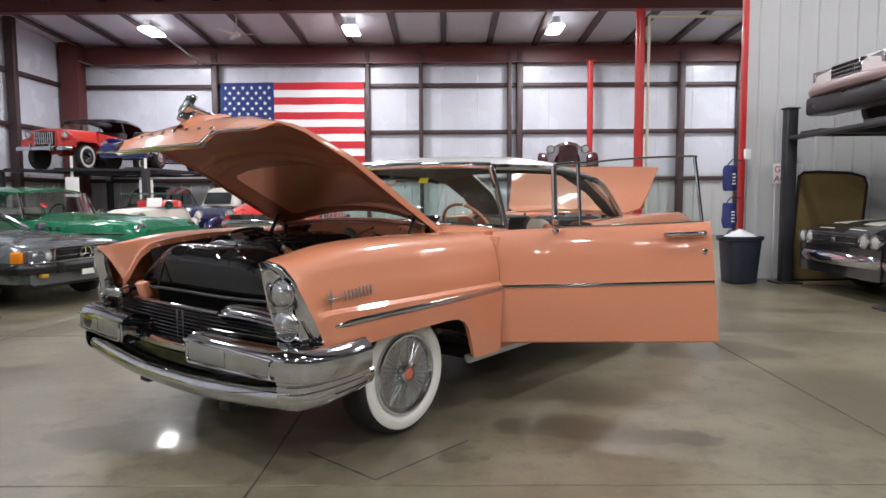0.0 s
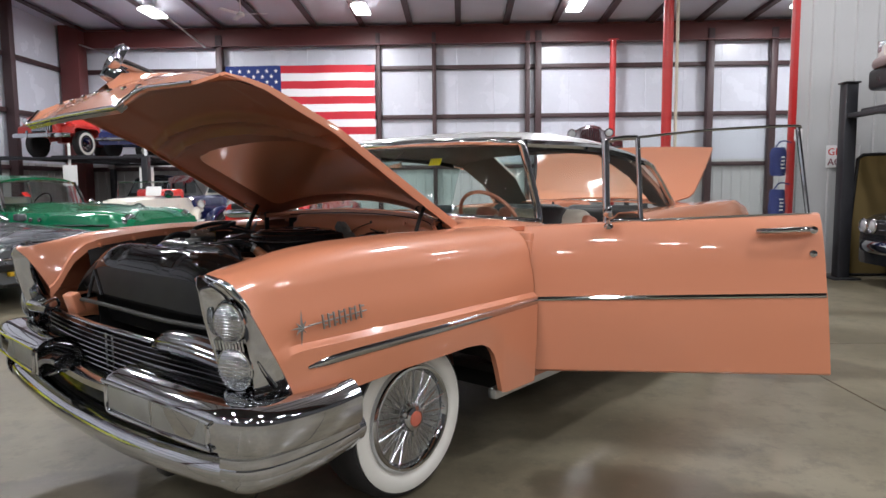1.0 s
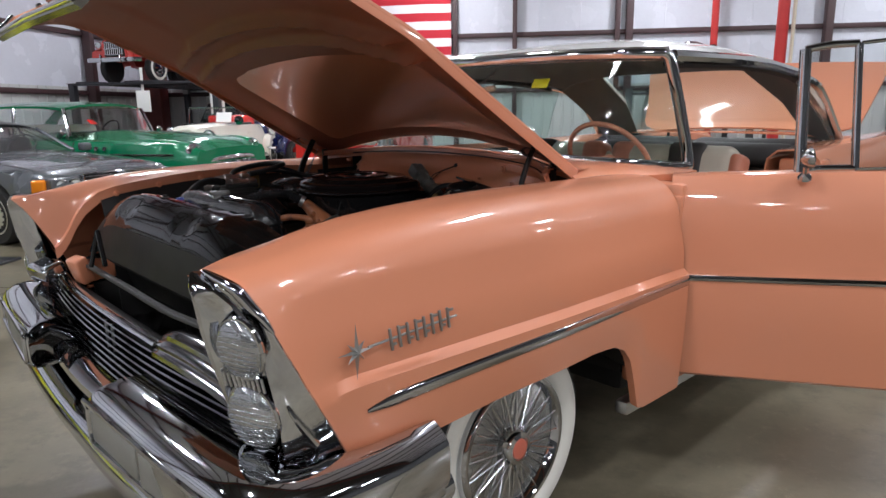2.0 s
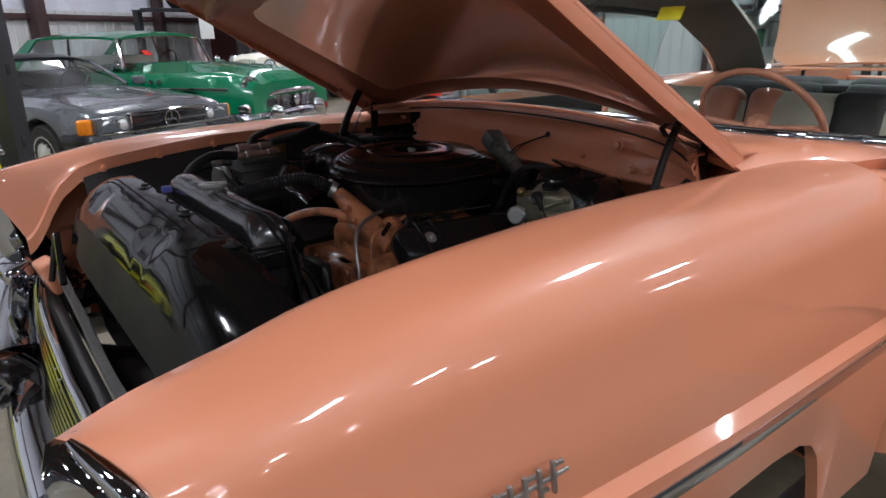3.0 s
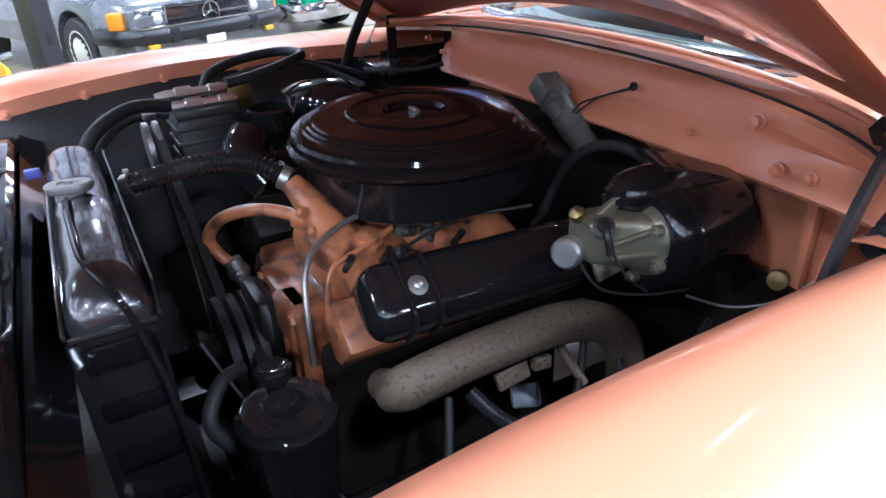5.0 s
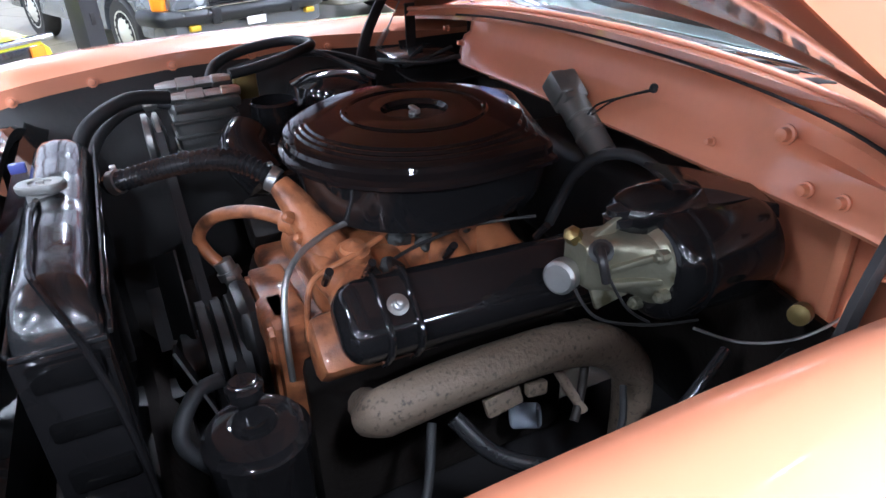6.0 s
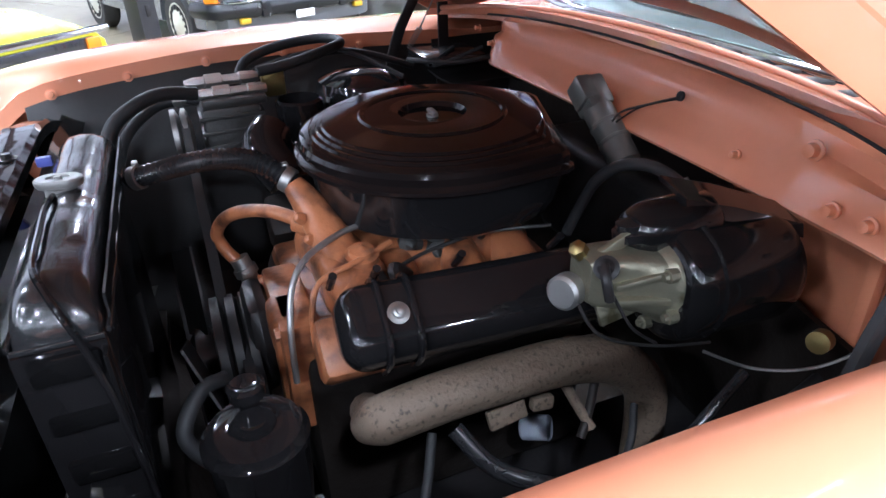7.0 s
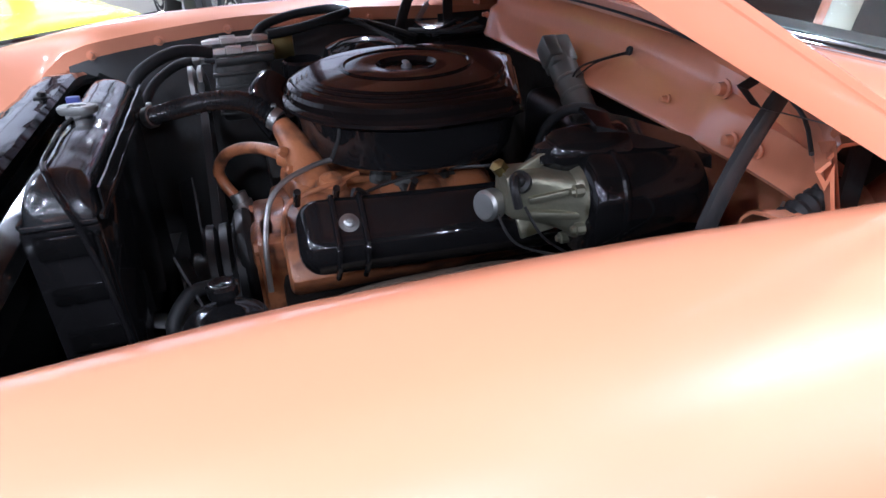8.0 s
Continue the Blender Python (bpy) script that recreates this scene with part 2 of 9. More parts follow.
def box(bm, c, s, bevel=0.0, rot=None, seg=2):
    m = Matrix.Translation(c)
    if rot:
        m = m @ Euler([radians(a) for a in rot]).to_matrix().to_4x4()
    m = m @ Matrix.Diagonal((*s, 1))
    g = bmesh.ops.create_cube(bm, size=1.0, matrix=m)
    if bevel > 0:
        es = list({e for v in g["verts"] for e in v.link_edges})
        bmesh.ops.bevel(bm, geom=es, offset=bevel, segments=seg, affect="EDGES", profile=0.5)
    return bm


def cbox(c, s, bevel=0.01, rot=None, seg=2):
    return box(bmesh.new(), c, s, bevel, rot, seg)


def frame_of(d):
    d = Vector(d).normalized()
    a = Vector((0, 0, 1)) if abs(d.z) < 0.9 else Vector((1, 0, 0))
    u = d.cross(a).normalized()
    return u, d.cross(u).normalized()


def lathe(bm, p0, axis, profile, n=32, squash=None):
    """profile: (distance along the axis, radius)."""
    p0, ax = Vector(p0), Vector(axis).normalized()
    u, v = frame_of(ax)
    rows = []
    for d, r in profile:
        rows.append([p0 + ax * d + (u * math.cos(2 * math.pi * i / n) + v * math.sin(2 * math.pi * i / n)) * max(r, 1e-5) for i in range(n)])
    vs = grid(bm, rows, closed=True)
    if profile[0][1] > 1e-4:
        cap(bm, vs[0])
    if profile[-1][1] > 1e-4:
        cap(bm, vs[-1])
    return bm


def rod(bm, a, b, r, r2=None, n=14):
    a, b = Vector(a), Vector(b)
    return lathe(bm, a, b - a, [(0, r), ((b - a).length, r if r2 is None else r2)], n)


def curve_points(pts, k=6):
    pts = [Vector(p) for p in pts]
    out = []
    for i in range(len(pts) - 1):
        p0, p1, p2, p3 = pts[max(i - 1, 0)], pts[i], pts[i + 1], pts[min(i + 2, len(pts) - 1)]
        for j in range(k):
            t = j / k
            out.append(0.5 * (2 * p1 + (p2 - p0) * t + (2 * p0 - 5 * p1 + 4 * p2 - p3) * t * t + (3 * p1 - p0 - 3 * p2 + p3) * t ** 3))
    return out + [pts[-1]]


def tube(bm, pts, r, n=12, k=6, ribs=None):
    pts = curve_points(pts, k) if k > 1 else [Vector(p) for p in pts]
    u = None
    rows = []
    for i, p in enumerate(pts):
        d = (pts[min(i + 1, len(pts) - 1)] - pts[max(i - 1, 0)]).normalized()
        if u is None:
            u, v = frame_of(d)
        else:
            u = (u - d * u.dot(d)).normalized()
            v = d.cross(u)
        rr = r if not callable(r) else r(i / (len(pts) - 1))
        if ribs:
            rr *= 1 + ribs[0] * (0.5 + 0.5 * math.cos(math.pi * i))
        rows.append([p + (u * math.cos(2 * math.pi * j / n) + v * math.sin(2 * math.pi * j / n)) * rr for j in range(n)])
    vs = grid(bm, rows, closed=True)
    cap(bm, vs[0])
    cap(bm, vs[-1])
    return bm


def sweep(bm, path, section, closed_caps=True):
    """section: (out, up) offsets; path: points in plan, swept with the out side to the path's right."""
    rows = []
    for i, p in enumerate(path):
        p = Vector(p)
        d = Vector(path[min(i + 1, len(path) - 1)]) - Vector(path[max(i - 1, 0)])
        d.z = 0
        d.normalize()
        o = Vector((d.y, -d.x, 0))
        rows.append([p + o * a + Vector((0, 0, b)) for a, b in section])
    vs = grid(bm, rows, closed=True)
    if closed_caps:
        cap(bm, vs[0])
        cap(bm, vs[-1])
    return bm


def lerp(a, b, t):
    return a + (b - a) * t


def interp(x, table):
    """Linear look-up in (x, y) pairs, x rising."""
    if x <= table[0][0]:
        return table[0][1]
    for (x0, y0), (x1, y1) in zip(table[:-1], table[1:]):
        if x <= x1:
            return lerp(y0, y1, (x - x0) / (x1 - x0))
    return table[-1][1]


def mirror(bm):
    """The same shape on the other side of the car's middle line."""
    b2 = bm.copy()
    for v in b2.verts:
        v.co.y = -v.co.y
    bmesh.ops.reverse_faces(b2, faces=b2.faces[:])
    return b2


def both(name, bm, mat, parent, label=""):
    b2 = mirror(bm)
    return part(name, bm, mat, parent, label), part(name, b2, mat, parent, label)


# ---- the building ----
X0, X1, Y0, Y1 = -12.9, 20.0, -22.0, 22.4


def roof_z(y):
    return 6.60 + (Y1 - y) * 0.05


def structure(name, bm, mat, label, category):
    return tagged(part(name, bm, mat), label, category, kind="structure")


floor = structure("floor", cbox(((X0 + X1) / 2, (Y0 + Y1) / 2, -0.106), (X1 - X0 + 0.6, Y1 - Y0 + 0.6, 0.2), 0), M["joint"],
                  "dark joint bed beneath the sealed concrete slabs", "floor")
slab_mesh = None
SLAB = 3.335
for ix in range(-4, 7):
    for iy in range(-8, 7):
        cx, cy = -0.88 + SLAB * (ix + 0.5), 2.75 + SLAB * (iy + 0.5)
        if slab_mesh is None:
            ob = part("floor_slab", cbox((0, 0, -0.02), (SLAB - 0.011, SLAB - 0.011, 0.04), 0.003, seg=1), M["concrete"], floor)
            slab_mesh = ob.data
        else:
            ob = new("floor_slab", slab_mesh)
            ob.parent = floor
        ob.location = (cx, cy, 0)

bm = bmesh.new()
for a, b in (((-0.708, 3.154), (-0.314, 2.808)), ((-0.314, 2.808), (0.138, 3.306))):
    d = Vector((b[0] - a[0], b[1] - a[1], 0)).normalized()
    n = Vector((-d.y, d.x, 0)) * 0.007
    A, E = Vector((*a, 0.001)), Vector((*b, 0.001))
    grid(bm, [[A.lerp(E, k / 8) + n * (1 + 0.5 * math.sin(k * 2.3)) * s for s in (-1, 1)] for k in range(9)])
structure("floor_scratch", bm, M["joint"], "dark angled scrape mark on the concrete", "mark")
# old drip stains with ragged edges
M["stain"] = material("damp_concrete_stain", (0.105, 0.088, 0.062), 0.38, 0.0, 0.35, 14.0)
rng0 = random.Random(21)
for cx, cy, rx, ry in ((0.06, 3.06, 0.085, 0.055), (0.12, 3.20, 0.05, 0.03), (-1.68, 3.32, 0.05, 0.03), (-1.76, 3.20, 0.035, 0.02), (-0.38, 3.30, 0.05, 0.025)):
    bm = bmesh.new()
    ring = [bm.verts.new((cx + rx * k * math.cos(a), cy + ry * k * math.sin(a), 0.0012)) for a, k in [(2 * math.pi * i / 26, rng0.uniform(0.65, 1.15)) for i in range(26)]]
    bm.faces.new(ring)
    structure("floor_stain", bm, M["stain"], "small dark drip stain on the concrete", "stain")

for nm, c, s in (("wall_north", ((X0 + X1) / 2, Y1 + 0.1, 3.6), (X1 - X0 + 0.4, 0.2, 7.2)),
                 ("wall_south", ((X0 + X1) / 2, Y0 - 0.1, 4.4), (X1 - X0 + 0.4, 0.2, 8.8)),
                 ("wall_west", (X0 - 0.1, (Y0 + Y1) / 2, 4.4), (0.2, Y1 - Y0, 8.8)),
                 ("wall_east", (X1 + 0.1, (Y0 + Y1) / 2, 4.4), (0.2, Y1 - Y0, 8.8))):
    pale = nm in ("wall_north", "wall_west")
    structure(nm, cbox(c, s, 0), M["insulation"] if pale else M["grey_wall"], "wall lined with white vinyl-faced insulation" if pale else "plain grey steel wall", "wall")
for nm, ya, yb, mt, lab in (("ceiling", 4.0, Y1 + 0.3, "roof_lining", "pale lined underside of a steel shed roof"), ("ceiling_south", Y0 - 0.3, 4.0, "roof_sheet", "bare dark steel roof sheet")):
    bm = bmesh.new()
    grid(bm, [[(X0 - 0.3, y, roof_z(y)), (X1 + 0.3, y, roof_z(y))] for y in (ya, yb)])
    structure(nm, thick(bm, 0.12), M[mt], lab, "ceiling")


def beam(name, a, b, w, h, mat, label):
    """An I-shaped member from a to b; h is its depth."""
    a, b = Vector(a), Vector(b)
    d = (b - a).normalized()
    u, v = frame_of(d)
    if abs(d.z) > 0.9:
        u, v = Vector((1, 0, 0)), Vector((0, 1, 0))
    sec = [(-w / 2, -h / 2), (w / 2, -h / 2), (w / 2, -h / 2 + 0.025), (0.012, -h / 2 + 0.025), (0.012, h / 2 - 0.025),
           (w / 2, h / 2 - 0.025), (w / 2, h / 2), (-w / 2, h / 2), (-w / 2, h / 2 - 0.025), (-0.012, h / 2 - 0.025),
           (-0.012, -h / 2 + 0.025), (-w / 2, -h / 2 + 0.025)]
    bm = bmesh.new()
    vs = grid(bm, [[p + u * x + v * y for x, y in sec] for p in (a, b)], closed=True)
    cap(bm, vs[0])
    cap(bm, vs[1])
    return structure(name, bm, mat, label, "beam")


# eave beam, frames across the roof, purlins down the slope
beam("eave_beam", (X0, 22.15, 6.12), (X1, 22.15, 6.12), 0.3, 0.58, M["primer"], "dark red oxide steel eave beam along the wall")
for y in (17.7, 10.6, 3.5, -3.6, -10.7, -17.8):
    beam("roof_frame", (X0, y, roof_z(y) - 0.28), (X1, y, roof_z(y) - 0.28), 0.25, 0.5, M["primer"], "dark red oxide steel roof frame")
x = -12.2
while x < X1:
    bm = bmesh.new()
    grid(bm, [[(x + a, y, roof_z(y) + b) for a, b in ((-0.09, -0.24), (0.09, -0.24), (0.09, -0.215), (-0.06, -0.215), (-0.06, -0.01), (-0.09, -0.01))] for y in (Y0, Y1)], closed=True)
    structure("roof_purlin", bm, M["girt"], "dark steel purlin under the roof lining", "purlin")
    x += 1.52

# girts and posts on the walls
for z in (1.95, 3.56, 5.13):
    structure("wall_girt", cbox(((X0 + X1) / 2, Y1 - 0.06, z), (X1 - X0, 0.12, 0.13), 0.004), M["girt"], "dark steel girt along the insulated wall", "girt")
    structure("wall_girt", cbox((X0 + 0.06, (Y0 + Y1) / 2, z), (0.12, Y1 - Y0 - 0.3, 0.13), 0.004), M["girt"], "dark steel girt along the insulated wall", "girt")
for x, w in ((-7.78, 0.2), (-2.62, 0.14), (-0.82, 0.13), (2.18, 0.14), (2.52, 0.2), (7.98, 0.2), (9.97, 0.2), (14.5, 0.2)):
    structure("wall_post", cbox((x, Y1 - 0.2, 3.1), (w, 0.24, 6.2), 0.006), M["girt"], "dark steel wall post", "post")
for y, w in ((19.2, 0.2), (15.0, 0.3), (9.0, 0.3), (3.0, 0.3)):
    structure("wall_post", cbox((X0 + 0.2, y, 3.4), (0.26, w, 6.8), 0.006), M["girt"], "dark steel wall post", "post")
structure("corner_post", cbox((-12.5, 22.0, 3.3), (0.62, 0.5, 6.6), 0.01), M["primer"], "dark red oxide corner column of the shed", "post")
# insulation seams: vertical folds in the vinyl facing
rng = random.Random(4)
bm = bmesh.new()
x = X0 + 0.6
while x < X1:
    rod(bm, (x, Y1 + 0.012, 0), (x, Y1 + 0.012, 6.2), 0.02, n=6)
    x += 1.22
structure("insulation_fold", bm, M["insulation"], "vertical taped folds of the wall insulation", "trim")


def ribbed(x0, x1, y, z0, z1, name, label, axis="x", face=-1):
    """A trapezoid-ribbed metal sheet wall."""
    bm = bmesh.new()
    pts, x = [], x0
    while x < x1:
        for dx, dy in ((0, 0), (0.19, 0), (0.205, 0.022), (0.25, 0.022), (0.265, 0)):
            pts.append((min(x + dx, x1), dy * face))
        x += 0.305
    if axis == "x":
        grid(bm, [[(a, y + b, z) for a, b in pts] for z in (z0, z1)])
    else:
        grid(bm, [[(y + b, a, z) for a, b in pts] for z in (z0, z1)])
    return structure(name, thick(bm, 0.004), M["metal_wall"], label, "wall")


ribbed(X0 + 0.5, X1, Y1 - 0.02, 0, 2.1, "wainscot", "ribbed grey metal wainscot along the wall foot")
ribbed(Y0, Y1 - 0.5, X0 + 0.02, 0, 2.1, "wainscot", "ribbed grey metal wainscot along the wall foot", "y", 1)
PW = 10.3
structure("partition_wall", cbox(((4.78 + X1) / 2, PW + 0.12, 3.7), (X1 - 4.78, 0.2, 7.4), 0), M["metal_wall"], "partition wall faced with ribbed grey sheet", "wall")
ribbed(4.765, X1, PW, 0, 7.3, "partition_sheet", "ribbed pale grey metal sheet facing the partition")
structure("red_post", cbox((4.725, PW - 0.02, 3.65), (0.07, 0.11, 7.3), 0.008), M["red_post"], "bright red painted steel post at the partition's end", "post")
for (x, y, r, z1, lab) in ((5.25, 17.7, 0.125, 6.30, "bright red round steel roof column"), (4.83, 21.85, 0.10, 5.83, "bright red slim steel roof column")):
    bm = bmesh.new()
    rod(bm, (x, y, 0), (x, y, z1), r, n=24)
    box(bm, (x, y, 0.01), (0.32, 0.32, 0.02), 0.003)
    box(bm, (x, y, z1 - 0.01), (0.3, 0.3, 0.02), 0.003)
    structure("roof_column", bm, M["red_post"], lab, "column")
bm = bmesh.new()
rod(bm, (5.48, 17.7, 0.0), (5.48, 17.7, 6.12), 0.04)
rod(bm, (5.48, 17.7, 6.12), (10.5, 17.7, 6.12), 0.04)
structure("pipe", bm, M["cream_pipe"], "cream painted service pipe beside the red column", "pipe")
bm = bmesh.new()
tube(bm, [(-9.34, 19.0, 7.0), (-9.0, 19.6, 6.72), (-8.02, 21.6, 5.72)], 0.028, k=3)
rod(bm, (-12.75, 21.85, 6.12), (-10.9, 21.85, 5.47), 0.022, n=8)
structure("conduit", bm, M["brushed"], "thin steel conduit hung under the roof", "pipe")


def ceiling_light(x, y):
    t = thing("ceiling_light", pose(x, y, roof_z(y) - 0.40), "bright white high-bay panel lamp hung from the roof, in a partly added grid", "lamp", "lamps of the hall")
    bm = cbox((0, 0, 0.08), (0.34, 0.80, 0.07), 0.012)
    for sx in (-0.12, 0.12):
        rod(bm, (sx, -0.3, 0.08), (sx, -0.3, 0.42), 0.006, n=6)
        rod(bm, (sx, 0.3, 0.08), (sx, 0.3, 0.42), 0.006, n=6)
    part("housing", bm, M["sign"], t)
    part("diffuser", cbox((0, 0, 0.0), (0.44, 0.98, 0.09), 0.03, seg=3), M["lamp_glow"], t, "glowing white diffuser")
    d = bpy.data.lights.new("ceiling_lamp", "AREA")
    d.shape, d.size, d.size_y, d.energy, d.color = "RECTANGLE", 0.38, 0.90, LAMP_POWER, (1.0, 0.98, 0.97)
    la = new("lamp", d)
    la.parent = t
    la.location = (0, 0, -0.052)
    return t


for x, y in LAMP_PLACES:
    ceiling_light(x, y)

# ---- the flag ----
flag = thing("flag", pose(-7.56, Y1 - 0.34, 5.21), "large flag of red and white stripes with starred blue field", "flag")
FW, FH = 4.83, 3.2
part("flag_rod", rod(bmesh.new(), (-0.1, 0.06, -0.02), (FW + 0.1, 0.06, -0.02), 0.03, n=8), M["girt"], flag)
part("flag_hook", cbox((FW / 2, 0.2, -0.03), (0.05, 0.3, 0.05), 0.004), M["girt"], flag)


def flag_y(x, z):
    return 0.03 * math.sin(x * 3.1 + z) + 0.015 * math.sin(x * 7 - 2 * z)


for i in range(13):
    xa = 0.0 if i >= 7 else FW * 0.372
    z1, z0 = -FH * i / 13, -FH * (i + 1) / 13
    bm = bmesh.new()
    grid(bm, [[(lerp(xa, FW, k / 24), flag_y(lerp(xa, FW, k / 24), z), z) for k in range(25)] for z in (z0, z1)])
    part("stripe", thick(bm, 0.006), M["flag_red"] if i % 2 == 0 else M["flag_white"], flag)
bm = bmesh.new()
uw, uh = FW * 0.372, FH * 7 / 13
grid(bm, [[(uw * k / 10, flag_y(uw * k / 10, -uh * j / 6), -uh * j / 6) for k in range(11)] for j in range(7)])
union = part("union", thick(bm, 0.006), M["flag_blue"], flag, "blue field with white stars")
for r in range(9):
    for c in range(6 if r % 2 == 0 else 5):
        sx = uw * ((2 * c + 1 + (r % 2)) / 12.0)
        sz = -uh * (r + 1) / 10.0
        bm = bmesh.new()
        ring = []
        for k in range(10):
            a, rr = math.pi / 2 + k * math.pi / 5, (0.075 if k % 2 == 0 else 0.03)
            ring.append(bm.verts.new((sx + rr * math.cos(a), flag_y(sx, sz) - 0.012, sz + rr * math.sin(a))))
        bm.faces.new(ring)
        part("star", thick(bm, 0.004), M["flag_white"], union)
# ---- the coral two-door hardtop: x forward from the front axle, y to its left, z up ----
CAR = pose(-0.8996, 3.9738, 0, 0, 0, 231)
car = thing("car", CAR, "coral and white fifties hardtop with hood, door and trunk open", "car")


def crest_z(x):
    return interp(x, [(-0.72, 1.120), (-0.37, 1.120), (-0.04, 1.123), (0.2, 1.120), (0.39, 1.114), (0.53, 1.103), (0.62, 1.090), (0.72, 1.070), (0.82, 1.052), (0.93, 1.036)])


def inner_z(x):
    return interp(x, [(-0.5, 1.085), (-0.4, 1.094), (-0.16, 1.107), (0.0, 1.109), (0.2, 1.107), (0.32, 1.098), (0.42, 1.088), (0.5, 1.079), (0.57, 1.068), (0.62, 1.054), (0.66, 1.032), (0.70, 0.99), (0.74, 0.94), (0.78, 0.895), (0.82, 0.85)])


def side_y(x):
    return interp(x, [(-0.72, 1.056), (0.0, 1.05), (0.64, 1.022), (0.95, 0.99)])


def low_z(x):
    return interp(x, [(-0.46, 0.37), (-0.425, 0.385), (-0.41, 0.47), (-0.38, 0.56), (-0.34, 0.605), (-0.28, 0.63), (-0.185, 0.636),
                      (0.0, 0.63), (0.2, 0.625), (0.4, 0.612), (0.57, 0.602), (0.72, 0.597)])


# the fender's leaning front edge, where it meets the lamp surround: height, place ahead, place out
FRONT_EDGE = [(0.598, 0.655, 1.005), (0.69, 0.700, 1.012), (0.762, 0.738, 1.019), (0.79, 0.752, 1.014), (0.862, 0.782, 1.0), (0.947, 0.818, 0.98), (1.016, 0.855, 0.93), (1.047, 0.887, 0.862)]


def front_edge(z):
    return Vector((interp(z, [(a, b) for a, b, c in FRONT_EDGE]), interp(z, [(a, c) for a, b, c in FRONT_EDGE]), z))


def fender():
    bm = bmesh.new()
    ss = sorted(set([i / 26 for i in range(27)] + [0.012, 0.025, 0.055, 0.715, 0.73, 0.74, 0.75, 0.76, 0.785, 0.805, 0.83, 0.84]))
    rows = []
    for s in ss:
        r = []

        def put(kind, k):
            # from the slanted front edge an even run back to the door gap
            if kind == "in":
                f = Vector((lerp(0.905, 0.80, k), lerp(0.83, 0.752, k), lerp(1.035, 0.85, k ** 1.3)))
            elif kind == "top":
                f = Vector((0.897, 0.842, 1.044))
            else:
                f = front_edge({"low": lerp(0.598, 0.764, k), "mid": lerp(0.785, 0.94, k), "round": lerp(0.94, 1.047, math.sin(k * math.pi / 2))}[kind])
            x = lerp(f.x, -0.70, s)
            ys, zt, zi, zl = side_y(x), crest_z(x), inner_z(x), low_z(x)
            if kind == "low":
                z = lerp(zl, 0.788, k)
                y = ys + 0.013 * math.sin(math.pi * k * 0.62) - 0.004 * (1 - k)
            elif kind == "mid":
                z = lerp(0.806, 0.965, k)
                y = ys - 0.010 + 0.006 * k - 0.03 * k * k
            elif kind == "round":
                a = k * math.pi / 2
                z = 0.965 + (zt - 0.006 - 0.965) * math.sin(a)
                y = lerp(0.862, ys - 0.034, math.cos(a) ** 0.9)
            elif kind == "top":
                y, z = 0.835, zt - 0.002
            else:
                z = lerp(zt, zi, k * k)
                y = lerp(0.805, 0.752, k)
            w = max(0.0, 1 - (f.x - x) / 0.11) ** 2
            r.append((x, lerp(y, f.y, w), lerp(z, f.z, w)))

        xx = lerp(0.655, -0.70, s)
        r.append((xx, side_y(xx) - 0.03, low_z(xx) + 0.006))
        for k in (0, 0.06, 0.2, 0.45, 0.7, 0.9, 1):
            put("low", k)
        for k in (0, 0.15, 0.4, 0.7, 1):
            put("mid", k)
        for k in (0.15, 0.3, 0.45, 0.6, 0.75, 0.9, 1):
            put("round", k)
        put("top", 0)
        for k in (0, 0.3, 0.6, 0.85, 1):
            put("in", k)
        x, y, z = r[-1]
        r.append((x, y - 0.012, z - 0.008))
        r.append((x, y - 0.016, z - 0.05))
        rows.append(r)
    grid(bm, rows)
    return bm


near_fender, far_fender = both("fender", fender(), M["coral"], car)
# spear along the side, emblem star and a row of script bars
bm = bmesh.new()
pts = [(x, side_y(x) + 0.014, z) for x, z in ((0.635, 0.728), (0.5, 0.738), (0.25, 0.745), (0.0, 0.751), (-0.3, 0.757), (-0.695, 0.766))]
tube(bm, pts, lambda t: 0.004 + 0.012 * min(1, t * 7), n=10, k=6)
for v in bm.verts:
    v.co.y = side_y(v.co.x) + 0.012 + (v.co.y - side_y(v.co.x) - 0.014) * 0.5
both("side_trim", bm, M["chrome"], near_fender, "chrome spear trim")
bm = bmesh.new()
c = Vector((0.652, side_y(0.652) + 0.006, 0.862))
ring = []
for k in range(16):
    a = k * math.pi / 8
    rr = [0.062, 0.011, 0.03, 0.011][k % 4] if k % 8 in (0, 1, 2, 3, 4, 5, 6, 7) else 0.01
    rr *= 0.75 if k % 8 == 0 else 1
    ring.append(bm.verts.new(c + Vector((rr * math.cos(a), 0, rr * math.sin(a)))))
mid = bm.verts.new(c + Vector((0, 0.012, 0)))
for i in range(16):
    bm.faces.new((ring[i], ring[(i + 1) % 16], mid))
part("emblem_star", bm, M["dull_steel"], near_fender, "small metal star emblem", angle=5)
bm = bmesh.new()
rod(bm, (0.62, side_y(0.62) + 0.002, 0.864), (0.375, side_y(0.375) + 0.002, 0.880), 0.003, n=8)
for i in range(8):
    x = 0.565 - i * 0.023
    z = 0.868 + i * 0.0019
    box(bm, (x, side_y(x) + 0.006, z), (0.006, 0.006, 0.05), 0.001, rot=(0, 8, 0))
    box(bm, (x - 0.008, side_y(x) + 0.006, z + (0.018 if i % 2 else -0.012)), (0.015, 0.005, 0.006), 0.001)
part("fender_script", bm, M["dull_steel"], near_fender, "row of narrow metal script bars")


